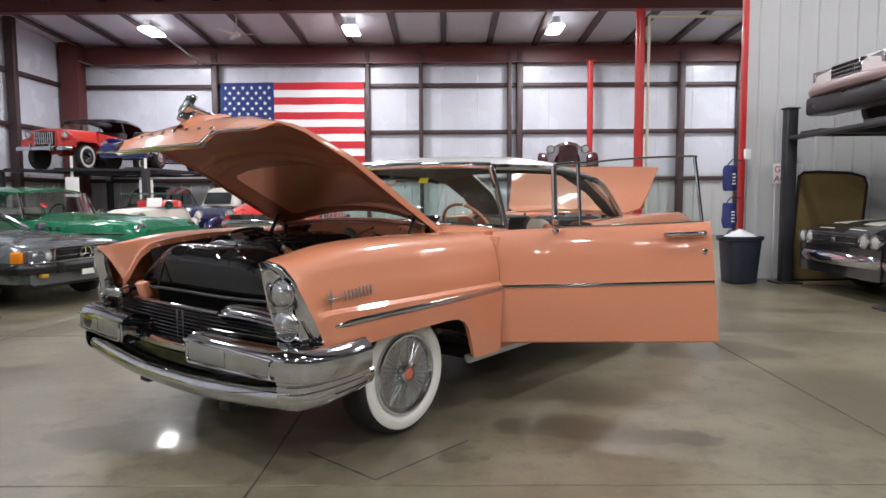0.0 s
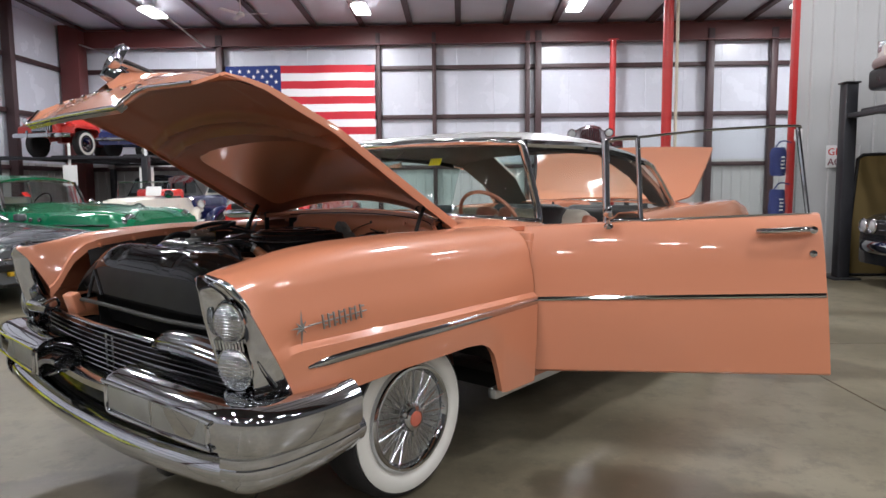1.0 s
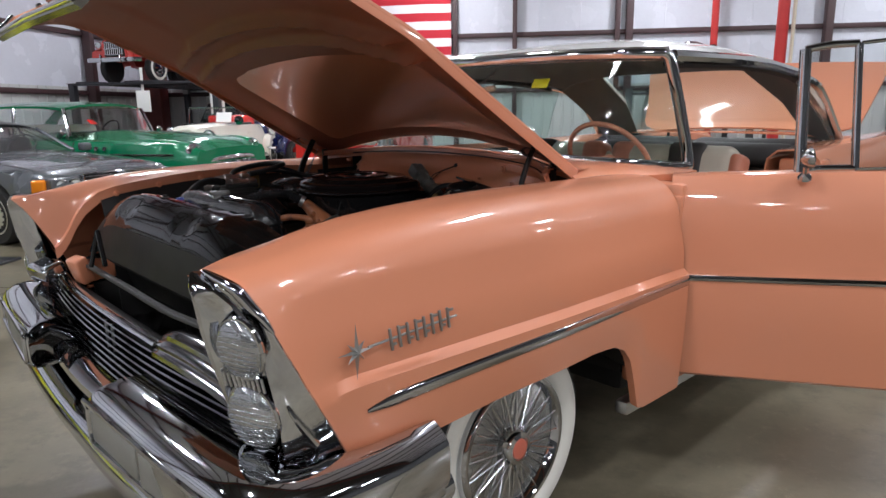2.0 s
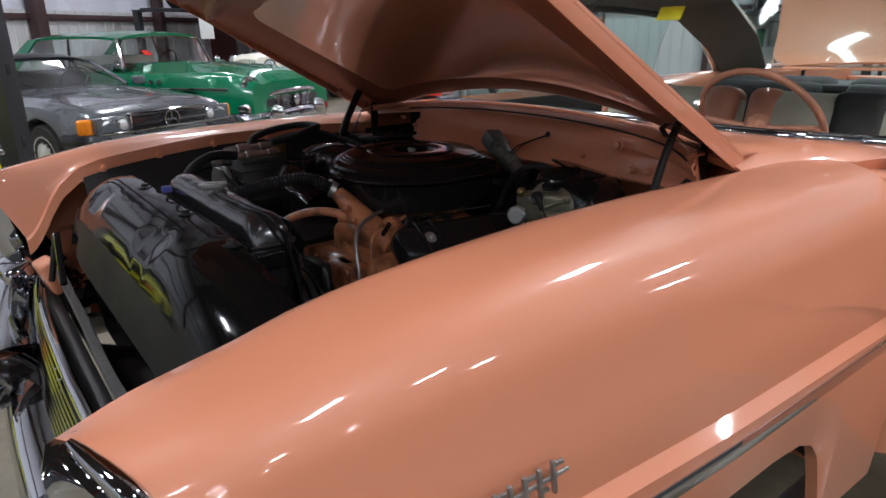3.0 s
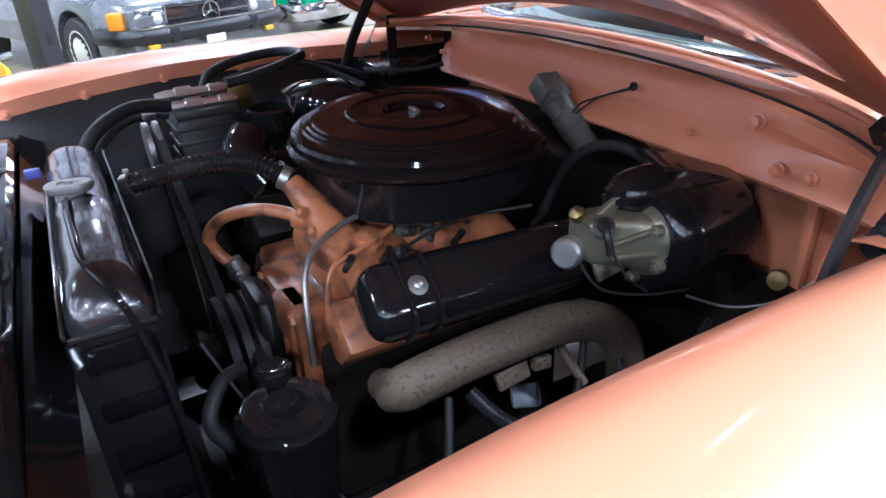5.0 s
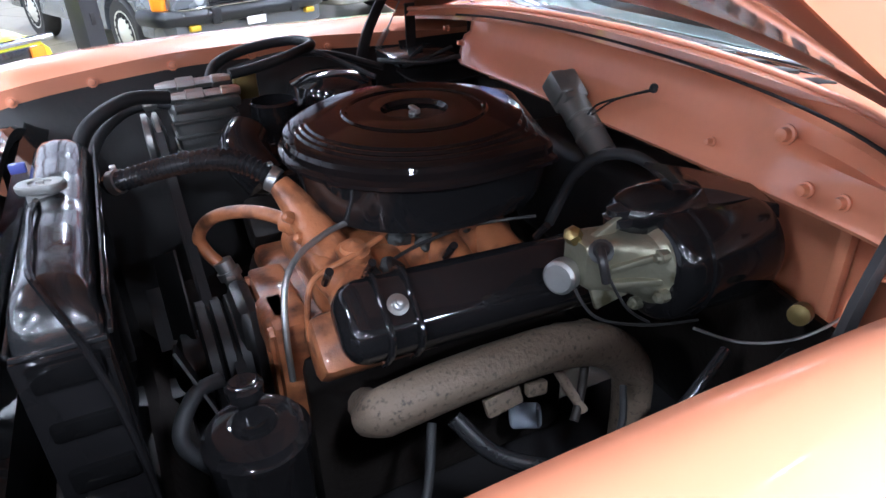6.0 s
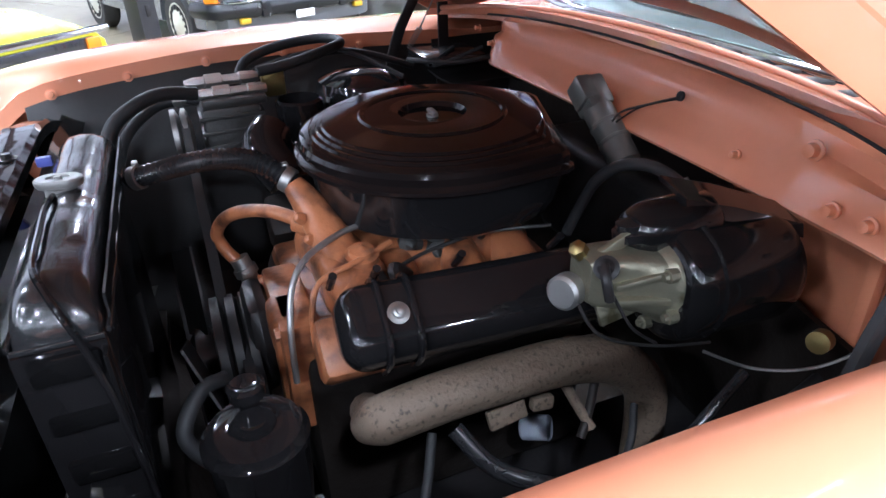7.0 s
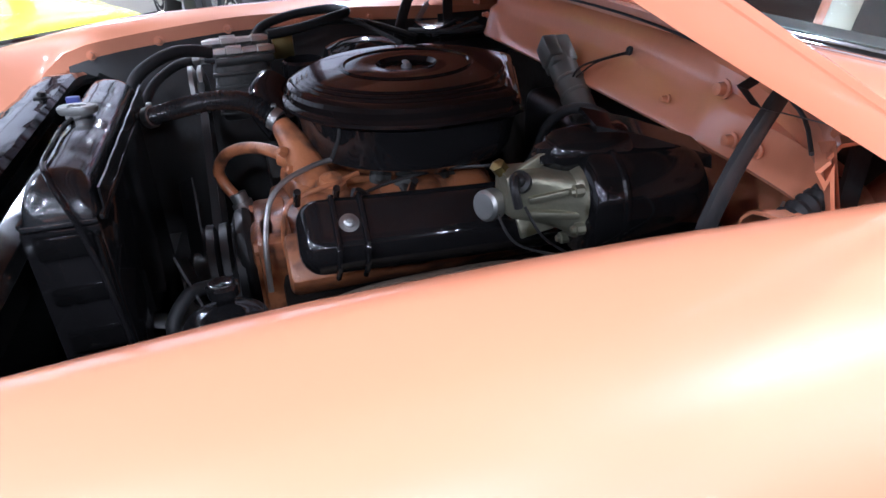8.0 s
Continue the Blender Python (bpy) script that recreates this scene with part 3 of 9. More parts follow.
def face_x(z):
    return interp(z, [(0.598, 0.72), (0.62, 0.775), (0.64, 0.822), (0.70, 0.849), (0.765, 0.864), (0.843, 0.885), (0.92, 0.903), (1.017, 0.916), (1.045, 0.905)])


def lamp_bezel():
    """The chrome front of the fender: an inner rim, a sunk lamp well and a side plate back to the fender's edge."""
    bm = bmesh.new()
    rows = []
    for z in [0.598, 0.606, 0.62, 0.632, 0.645, 0.66, 0.69, 0.73, 0.77, 0.81, 0.85, 0.89, 0.93, 0.96, 0.985, 1.0, 1.01, 1.02, 1.032, 1.043]:
        o, xf = front_edge(z), face_x(z)
        yp = interp(z, [(0.598, 0.985), (0.7, 0.998), (0.86, 0.985), (0.947, 0.955), (1.0, 0.912), (1.02, 0.888), (1.045, 0.852)])
        rec = interp(z, [(0.598, 0.0), (0.64, 0.0), (0.668, 0.034), (0.80, 0.036), (0.95, 0.05), (0.985, 0.04), (1.01, 0.0), (1.045, 0.0)])
        yi = interp(z, [(0.598, 0.93), (0.64, 0.89), (0.70, 0.866), (1.0, 0.858), (1.045, 0.842)])
        q = min(0.012, (yp - yi) * 0.2)
        xp = xf - interp(z, [(0.598, 0.0), (0.66, 0.025), (0.75, 0.045), (0.90, 0.062), (0.98, 0.05), (1.045, 0.008)])
        rec *= 0.55
        rows.append([(o.x - 0.02, o.y - 0.012, z), (o.x + 0.003, o.y + 0.003, z), (o.x + 0.008, o.y + 0.001, z), (lerp(o.x, xp, 0.5), lerp(o.y, yp, 0.5) - 0.003, z),
                     (xp - 0.010, yp - 0.001, z), (xp - 0.001, yp - q * 0.4, z), (xp - 0.002 - rec * 0.2, yp - q, z), (xp + 0.006 - rec, yp - q * 1.5, z), (xf - 0.008 - rec, yi + q * 1.6, z),
                     (xf - rec * 0.2, yi + q, z), (xf, yi + q * 0.4, z), (xf - 0.008, yi - 0.002, z), (xf - 0.07, yi - 0.012, z)])
    vs = grid(bm, rows)
    cap(bm, vs[0])
    cap(bm, vs[-1])
    return bm


bez_l, bez_r = both("headlamp_bezel", lamp_bezel(), M["chrome"], car, "bright chrome lamp surround")
for bez, sg in ((bez_l, 1), (bez_r, -1)):
    for z, ry, rz, x in ((0.900, 0.047, 0.062, 0.856), (0.752, 0.055, 0.069, 0.838)):
        y = 0.938 if z > 0.8 else 0.934
        bm = bmesh.new()
        loop = [(x + 0.10 * rz * math.sin(a) - 0.40 * ry * math.cos(a), (y + ry * math.cos(a)) * sg, z + rz * math.sin(a)) for a in [2 * math.pi * i / 40 for i in range(41)]]
        tube(bm, loop, 0.006, n=8, k=1)
        part("lamp_ring", bm, M["chrome"], bez)
        bm = bmesh.new()
        rows = []
        for k in range(9):
            a = k / 8 * math.pi / 2
            f = math.cos(a)
            rows.append([(x + 0.030 * math.sin(a) + 0.10 * rz * f * math.sin(b) - 0.40 * ry * f * math.cos(b), (y + ry * f * math.cos(b)) * sg, z + rz * f * math.sin(b)) for b in [2 * math.pi * i / 40 for i in range(40)]])
        grid(bm, rows, closed=True)
        # moulded flutes of the lens, curved across
        for k in range(11):
            zz = (k - 5) * rz * 0.165
            hw = math.sqrt(max(0, 1 - (zz / rz) ** 2)) * ry
            pts = []
            for j in range(9):
                yy = (j - 4) / 4 * hw * 0.94
                d = math.sqrt(max(0.0, 1 - (yy / ry) ** 2 - (zz / rz) ** 2))
                pts.append((x + 0.030 * d + 0.001 + 0.10 * zz - 0.40 * yy, (y + yy) * sg, z + zz - 0.012 * (yy / ry) ** 2))
            tube(bm, pts, 0.0012, n=6, k=1)
        part("lens", bm, M["lens"], bez, "ribbed glass headlamp lens")
    bm = bmesh.new()
    for i in range(9):
        tube(bm, [(0.868 - 0.0045 * i, (0.885 + 0.011 * i) * sg, 0.812), (0.874 - 0.0045 * i, (0.885 + 0.011 * i) * sg, 0.842)], 0.003, n=6, k=1)
    part("ribbed_web", bm, M["brushed"], bez)
    bm = bmesh.new()
    tube(bm, [(0.800, 1.004 * sg, 0.775), (0.780, 1.012 * sg, 0.735), (0.752, 1.018 * sg, 0.69)], lambda t: 0.003 + 0.006 * t, n=8)
    part("rib", bm, M["chrome"], bez)
    bm = bmesh.new()
    tube(bm, [front_edge(z) * 1.0 if sg > 0 else Vector((front_edge(z).x, -front_edge(z).y, z)) for z in (0.93, 0.96, 0.99, 1.016, 1.035, 1.047)], lambda t: 0.004 + 0.009 * math.sin(math.pi * t), n=10, k=3)
    part("eyebrow", bm, M["chrome"], bez)

# ---- bumper ----
def plan(points, k=5):
    return curve_points([(x, y, z) for x, y, z in points], k)


POD = [(-0.16, -0.06), (-0.04, -0.075), (0.005, -0.070), (0.022, -0.060), (0.029, -0.04), (0.030, 0.03), (0.026, 0.048), (0.012, 0.066), (-0.015, 0.080), (-0.06, 0.088), (-0.12, 0.082), (-0.17, 0.05)]
bumper = part("bumper", cbox((0.80, 0, 0.50), (0.08, 1.5, 0.10), 0.02), M["satin"], car, "massive chrome front bumper")
for sg in (1, -1):
    pts = [(0.972, 0.345, 0.590), (0.972, 0.39, 0.591), (0.958, 0.7, 0.592), (0.938, 0.93, 0.592), (0.918, 1.01, 0.590), (0.876, 1.060, 0.584), (0.80, 1.086, 0.575), (0.62, 1.092, 0.570), (0.47, 1.078, 0.572)]
    path = plan(pts)
    bm = bmesh.new()
    rows = []
    for i, p in enumerate(path):
        d = path[min(i + 1, len(path) - 1)] - path[max(i - 1, 0)]
        d.z = 0
        d.normalize()
        o = Vector((d.y, -d.x, 0))
        k = i / (len(path) - 1)
        sc = 1.0 if k > 0.05 else lerp(0.75, 1.0, k / 0.05)
        dep = lerp(1.0, 0.3, max(0, (k - 0.45) / 0.55))
        rows.append([p + o * (a * dep if a < 0 else a) * sc + Vector((0, 0, b * sc)) for a, b in POD])
    vs = grid(bm, rows, closed=True)
    cap(bm, vs[0])
    cap(bm, vs[-1])
    if sg < 0:
        bm = mirror(bm)
    pod = part("bumper_pod", bm, M["chrome"], bumper)
    # raised rim and the pale inset panel of the pod's face, in two lights
    def face(y):
        return interp(y, [(0.345, 1.002), (0.42, 1.001), (0.55, 0.996), (0.7, 0.988), (0.82, 0.978), (0.93, 0.968), (0.99, 0.954)]) - 0.001
    bm = bmesh.new()
    rim = [(0.39, 0.536), (0.94, 0.540), (0.968, 0.554), (0.968, 0.612), (0.94, 0.628), (0.39, 0.642), (0.365, 0.628), (0.365, 0.55), (0.39, 0.536)]
    tube(bm, [(face(y) + 0.002, y * sg, z) for y, z in rim], 0.008, n=8, k=3)
    part("rim", bm, M["chrome"], bumper)
    bm = bmesh.new()
    for a, b in ((0.377, 0.662), (0.674, 0.957)):
        box(bm, ((face(a) + face(b)) / 2 - 0.002, (a + b) / 2 * sg, 0.596 - (a + b) * 0.005), (0.012, b - a, 0.082), 0.005, rot=(0.6 * sg, 0, (2.4 if a < 0.5 else 5.2) * sg))
    part("pod_panel", bm, M["plate"], bumper, "frosted silver panel in the pod")
LOWBAR = [(-0.10, -0.040), (-0.05, -0.048), (-0.012, -0.042), (0.010, -0.026), (0.024, 0.0), (0.028, 0.016), (0.024, 0.030), (0.016, 0.046), (0.000, 0.060), (-0.03, 0.070), (-0.08, 0.072), (-0.11, 0.05), (-0.11, -0.02)]
half = [(0.935, 0.0, 0.368), (0.935, 0.35, 0.376), (0.925, 0.7, 0.402), (0.905, 0.92, 0.422), (0.86, 1.02, 0.436), (0.76, 1.055, 0.44), (0.6, 1.06, 0.445), (0.42, 1.045, 0.455)]
path = plan([(x, -y, z) for x, y, z in half[::-1]] + half[1:])
bm = bmesh.new()
sweep(bm, path, LOWBAR)
part("lower_bar", bm, M["chrome"], bumper)
# black sheet in the bumper's recess, standing in for the shade there
bm = bmesh.new()
grid(bm, [[(x - 0.06, y, z + 0.03), (x - 0.10, y, 0.50), (x - 0.11, y, 0.56)] for x, y, z in path[6:-6]])
part("gap_panel", thick(bm, 0.006), M["support_black"], bumper, "black sheet standing in for shade in the bumper's gap")
bm = bmesh.new()
sweep(bm, plan([(0.90, -0.36, 0.563), (0.91, 0, 0.555), (0.90, 0.36, 0.563)]), [(-0.06, -0.03), (0.0, -0.035), (0.03, -0.01), (0.03, 0.015), (0.0, 0.03), (-0.06, 0.03)])
part("centre_bar", bm, M["chrome"], bumper)
# the wrapped end below the fender: a creased step, then a face that tucks under and rises towards the wheel
WRAP = [(1.0, 0.004), (0.86, 0.006), (0.80, 0.002), (0.775, -0.006), (0.75, -0.001), (0.62, 0.003), (0.58, 0.0005), (0.54, 0.003), (0.40, 0.001), (0.36, -0.0025), (0.31, -0.001), (0.20, -0.010), (0.10, -0.022), (0.03, -0.040), (0.0, -0.060), (0.02, -0.09)]
for sg in (1, -1):
    path = plan([(0.935, 0.985, 0), (0.918, 1.025, 0), (0.894, 1.056, 0), (0.86, 1.082, 0), (0.81, 1.100, 0), (0.72, 1.110, 0), (0.62, 1.111, 0), (0.53, 1.103, 0), (0.47, 1.093, 0)], 4)
    rows = []
    for i, p in enumerate(path):
        d = (path[min(i + 1, len(path) - 1)] - path[max(i - 1, 0)]).normalized()
        o = Vector((d.y, -d.x, 0))
        k = i / (len(path) - 1)
        low = interp(k, [(0, 0.380), (0.25, 0.376), (0.6, 0.385), (1, 0.412)])
        rows.append([Vector((p.x + o.x * b, (p.y + o.y * b) * sg, lerp(low, 0.545, a))) for a, b in WRAP])
    bm = bmesh.new()
    grid(bm, rows)
    part("bumper_wrap", thick(bm, 0.005), M["chrome"], bumper)

# ---- grille ----
grille = part("grille", cbox((0.78, 0, 0.64), (0.03, 1.55, 0.18), 0.01), M["satin"], car, "fine horizontal chrome bars over black")
for i in range(8):
    z = 0.596 + i * 0.0185
    bm = bmesh.new()
    e = 0.004 * i
    sweep(bm, plan([(0.815 - e, -0.84, z), (0.855 - e, -0.4, z), (0.865 - e, 0, z), (0.855 - e, 0.4, z), (0.815 - e, 0.84, z)], 4),
          [(-0.02, -0.003), (0.004, -0.0035), (0.007, 0), (0.004, 0.0035), (-0.02, 0.003)])
    part("grille_bar", bm, M["grille_chrome"], grille)
bm = bmesh.new()
sweep(bm, plan([(0.783, -0.80, 0.750), (0.822, -0.4, 0.750), (0.830, 0, 0.750), (0.824, 0.35, 0.750)], 4), [(-0.016, 0.000), (-0.012, 0.005), (-0.004, 0.004), (0.004, 0.0), (0.008, -0.006), (0.002, -0.010)])
part("top_rail", bm, M["chrome"], grille, "bright chrome top rail of the grille")
for y in (-0.03, 0.03):
    part("grille_upright", cbox((0.838, y, 0.66), (0.008, 0.005, 0.14), 0.001), M["dull_steel"], grille)
# stepped covers beside the lamps, the latch tie bar and the coral bracket
for sg in (1,):
    bm = bmesh.new()
    prof = [(0.855, 0.738), (0.862, 0.746), (0.858, 0.756), (0.845, 0.761), (0.842, 0.765), (0.842, 0.773), (0.832, 0.783), (0.822, 0.786), (0.818, 0.797), (0.800, 0.806), (0.770, 0.806), (0.755, 0.79), (0.755, 0.738)]
    rows = []
    for i in range(13):
        k = i / 12
        y = lerp(0.365, 0.868, k)
        sc = (math.sqrt(max(0.0, 1 - max(0, (0.16 - k) / 0.16) ** 2)) * 0.75 + 0.25) * 0.9
        up = 0.010 * math.sin(math.pi * k)
        rows.append([(0.77 + (x - 0.77) * sc + 0.012 * (1 - k), y * sg, 0.715 + (z - 0.715) * sc + up) for x, z in prof])
    vs = grid(bm, rows, closed=True)
    cap(bm, vs[0])
    cap(bm, vs[-1])
    part("lamp_cover", bm, M["grille_chrome"], grille, "stepped bright metal cover beside the lamps")
bm = bmesh.new()
sweep(bm, plan([(0.735, -0.72, 0.800), (0.757, -0.4, 0.815), (0.764, -0.05, 0.820), (0.772, 0.22, 0.822), (0.770, 0.40, 0.824), (0.745, 0.7, 0.830)], 5), [(-0.011, -0.007), (-0.008, -0.002), (-0.008, 0.003), (0.008, 0.003), (0.011, 0.0), (0.011, -0.008)])
part("latch_bar", bm, M["cast_dark"], grille, "flat dark steel latch tie bar")
bm = cbox((0.772, -0.525, 0.79), (0.05, 0.08, 0.10), 0.012, rot=(0, 18, 10), seg=3)
part("bracket", bm, M["coral"], grille, "coral painted bracket")
bm = cbox((0.845, -0.70, 0.775), (0.09, 0.16, 0.06), 0.02, rot=(0, 20, 8), seg=4)
part("lamp_block", bm, M["chrome"], grille, "chrome block beside the lamps")

# ---- wheels ----
def wheel(x, sg, turn=0.0):
    w = part("wheel", lathe(bmesh.new(), (x, 0.70 * sg, 0.345), (0, sg, 0), [(0, 0.205), (0.05, 0.205), (0.06, 0.19), (0.07, 0.10), (0.07, 0.0)], 40), M["grime"], car)
    bm = bmesh.new()
    lathe(bm, (x, 0.69 * sg, 0.348), (0, sg, 0), [(0.02, 0.20), (0.0, 0.24), (0.005, 0.31), (0.03, 0.338), (0.06, 0.346), (0.15, 0.346), (0.18, 0.338), (0.2, 0.322), (0.204, 0.316), (0.19, 0.31), (0.1, 0.2)], 56)
    part("tyre", bm, M["tyre"], w)
    bm = bmesh.new()
    lathe(bm, (x, 0.69 * sg, 0.348), (0, sg, 0), [(0.15, 0.232), (0.190, 0.238), (0.206, 0.250), (0.212, 0.272), (0.211, 0.298), (0.205, 0.311), (0.19, 0.307)], 56)
    part("whitewall", bm, M["whitewall"], w, "broad white sidewall band")
    bm = bmesh.new()
    lathe(bm, (x, 0.69 * sg, 0.348), (0, sg, 0), [(0.13, 0.180), (0.17, 0.190), (0.205, 0.200), (0.217, 0.209), (0.218, 0.220), (0.208, 0.229), (0.19, 0.231)], 56)
    part("rim", bm, M["chrome"], w, "chrome wheel cover rim")
    for k in range(38):
        a = 2 * math.pi * k / 38 + turn
        bm = bmesh.new()
        c, s = math.cos(a), math.sin(a)
        y0, y1 = (0.880, 0.903) if k % 2 else (0.900, 0.882)
        p = Vector((x + 0.05 * c, y0 * sg, 0.348 + 0.05 * s))
        q = Vector((x + 0.198 * c, y1 * sg, 0.348 + 0.198 * s))
        t = Vector((-s, 0, c))
        grid(bm, [[p - t * 0.0018, p + Vector((0, 0.003 * sg, 0)), p + t * 0.0018], [q - t * 0.0027, q + Vector((0, 0.002 * sg, 0)), q + t * 0.0027]])
        part("spoke_blade", thick(bm, 0.002), M["spoke"], w)
    bm = bmesh.new()
    lathe(bm, (x, 0.87 * sg, 0.348), (0, sg, 0), [(0, 0.062), (0.03, 0.058), (0.045, 0.05), (0.05, 0.036), (0.046, 0.034)], 32)
    for k in range(3):
        a = 2 * math.pi * k / 3 + 0.5
        box(bm, (x + 0.056 * math.cos(a), 0.905 * sg, 0.348 + 0.056 * math.sin(a)), (0.046, 0.012, 0.020), 0.005, rot=(0, -math.degrees(a), 0))
    part("hub", bm, M["chrome"], w, "chrome hub with three spinner ears")
    bm = bmesh.new()
    lathe(bm, (x, 0.912 * sg, 0.348), (0, sg, 0), [(0, 0.034), (0.008, 0.03), (0.011, 0.0)], 24)
    part("hub_emblem", bm, M["red_emblem"], w, "coral red hub emblem")


for xw in (0.0, -3.23):
    for sg in (1, -1):
        wheel(xw, sg, 0.05 if xw == 0 else 0.2)

# wheel wells and underbody
for sg in (1, -1):
    bm = bmesh.new()
    rows = []
    for x in [0.62 - 0.06 * i for i in range(19)]:
        zt = min(0.78, 0.40 + 0.36 * math.sqrt(max(0.0, 1 - (x / 0.47) ** 2)) + 0.02)
        rows.append([(x, 1.0 * sg, max(zt, low_z(x) + 0.02)), (x, 0.9 * sg, zt + 0.02), (x, 0.72 * sg, zt + 0.02), (x, 0.66 * sg, zt - 0.02), (x, 0.63 * sg, 0.3)])
    grid(bm, rows)
    part("wheel_well", thick(bm, 0.006), M["satin"], car, "black wheel well")
bm = cbox((-2.6, 0, 0.30), (3.7, 1.6, 0.1), 0.03)
for sg in (1, -1):
    box(bm, (0.1, 0.42 * sg, 0.32), (1.5, 0.09, 0.12), 0.01)
rod(bm, (0.0, -0.7, 0.345), (0.0, 0.7, 0.345), 0.04)
rod(bm, (-3.23, -0.7, 0.345), (-3.23, 0.7, 0.345), 0.06)
part("chassis", bm, M["satin"], car)

# ---- cowl, windscreen, roof ----
def glass_base(t):
    a = abs(t)
    return Vector((-0.60 - 0.10 * a * a - 0.267 * a ** 5, 0.90 * t, 1.137 + 0.032 * (1 - a * a) - 0.012 * a ** 6))


def glass_top(t):
    a = abs(t)
    return Vector((-0.80 - 0.05 * a * a - 0.075 * a ** 6, 0.825 * t, 1.548 - 0.015 * a * a))


N = 24
ts = [-1 + 2 * i / N for i in range(N + 1)]
bm = bmesh.new()
rows = []
for t in ts:
    b = glass_base(t)
    y = t * 0.765
    zf = 1.185 - 0.045 * t * t
    xf = -0.50 + 0.07 * abs(t) ** 4
    rows.append([(xf, y, zf - 0.03), (xf - 0.004, y, zf), (lerp(xf, b.x, 0.35), y, lerp(zf, b.z, 0.4) + 0.006), (lerp(xf, b.x, 0.7), lerp(y, b.y, 0.6), b.z + 0.004), tuple(b)])
grid(bm, rows)
cowl = part("cowl", bm, M["coral"], car)
for i in range(14):
    part("vent_slot", cbox((-0.560, -0.39 + 0.06 * i, 1.184 - 0.014 * (abs(i - 6.5) / 6.5) ** 2), (0.04, 0.034, 0.006), 0.002, rot=(0, -6, 0)), M["satin"], cowl)
for sg in (1, -1):
    bm = bmesh.new()
    grid(bm, [[(x, y0 * sg, z0), (x, (y0 + y1) / 2 * sg, z0 - 0.004), (x, y1 * sg, z1), (x, y1 * sg, z1 - 0.12)] for x, y0, z0, y1, z1 in (
        (-0.43, 0.70, 1.135, 0.80, 1.108), (-0.55, 0.70, 1.150, 0.82, 1.112), (-0.68, 0.74, 1.150, 0.85, 1.113), (-0.72, 0.76, 1.148, 0.90, 1.113), (-0.85, 0.82, 1.135, 0.93, 1.113), (-0.99, 0.88, 1.12, 0.93, 1.112))])
    part("cowl_side", thick(bm, 0.004), M["coral"], car)
bm = bmesh.new()
rows = []
for t in ts:
    b, p = glass_base(t), glass_top(t)
    r = []
    for k in range(7):
        q = b.lerp(p, k / 6)
        bul = 0.03 * math.sin(math.pi * k / 6)
        r.append(q + Vector((bul * (1 - 0.5 * abs(t)), bul * 0.6 * t, 0)))
    rows.append(r)
grid(bm, rows)
ws = part("windscreen", thick(bm, 0.005), M["screen_glass"], car, "clear panoramic wrap-around windscreen")
ws.visible_shadow = False
bm = bmesh.new()
tube(bm, [glass_base(t) + Vector((0.012, 0, 0.004)) for t in ts[::2]], 0.016, n=10, k=3)
part("frame_base", bm, M["chrome"], ws)
bm = bmesh.new()
tube(bm, [glass_top(t) + Vector((0.0, 0, 0.004)) for t in ts[::2]], 0.026, n=10, k=3)
part("frame_header", bm, M["chrome"], ws)
for sg in (1, -1):
    bm = bmesh.new()
    tube(bm, [glass_base(0.93 * sg) + Vector((0.01, 0, 0)), (-0.95, 0.895 * sg, 1.125), (-0.972, 0.90 * sg, 1.15), (-0.958, 0.878 * sg, 1.28), (-0.935, 0.85 * sg, 1.43), (-0.92, 0.832 * sg, 1.515), (-0.90, 0.815 * sg, 1.538)], 0.022, n=10, k=6)
    part("pillar", bm, M["chrome"], ws, "chrome upright windscreen pillar")


def roof_pt(k, t):
    """k: 0 at the header, 1 at the rear window's head."""
    a = abs(t)
    x = lerp(-0.82 - 0.12 * a ** 4, -2.45 + 0.04 * a, k)
    zc = interp(k, [(0, 1.575), (0.08, 1.608), (0.2, 1.636), (0.5, 1.652), (0.8, 1.64), (1, 1.59)])
    zs = interp(k, [(0, 1.545), (0.3, 1.552), (0.6, 1.552), (0.85, 1.53), (1, 1.50)])
    return Vector((x, t * interp(k, [(0, 0.825), (0.4, 0.835), (1, 0.79)]), lerp(zc, zs, a ** 4.5)))


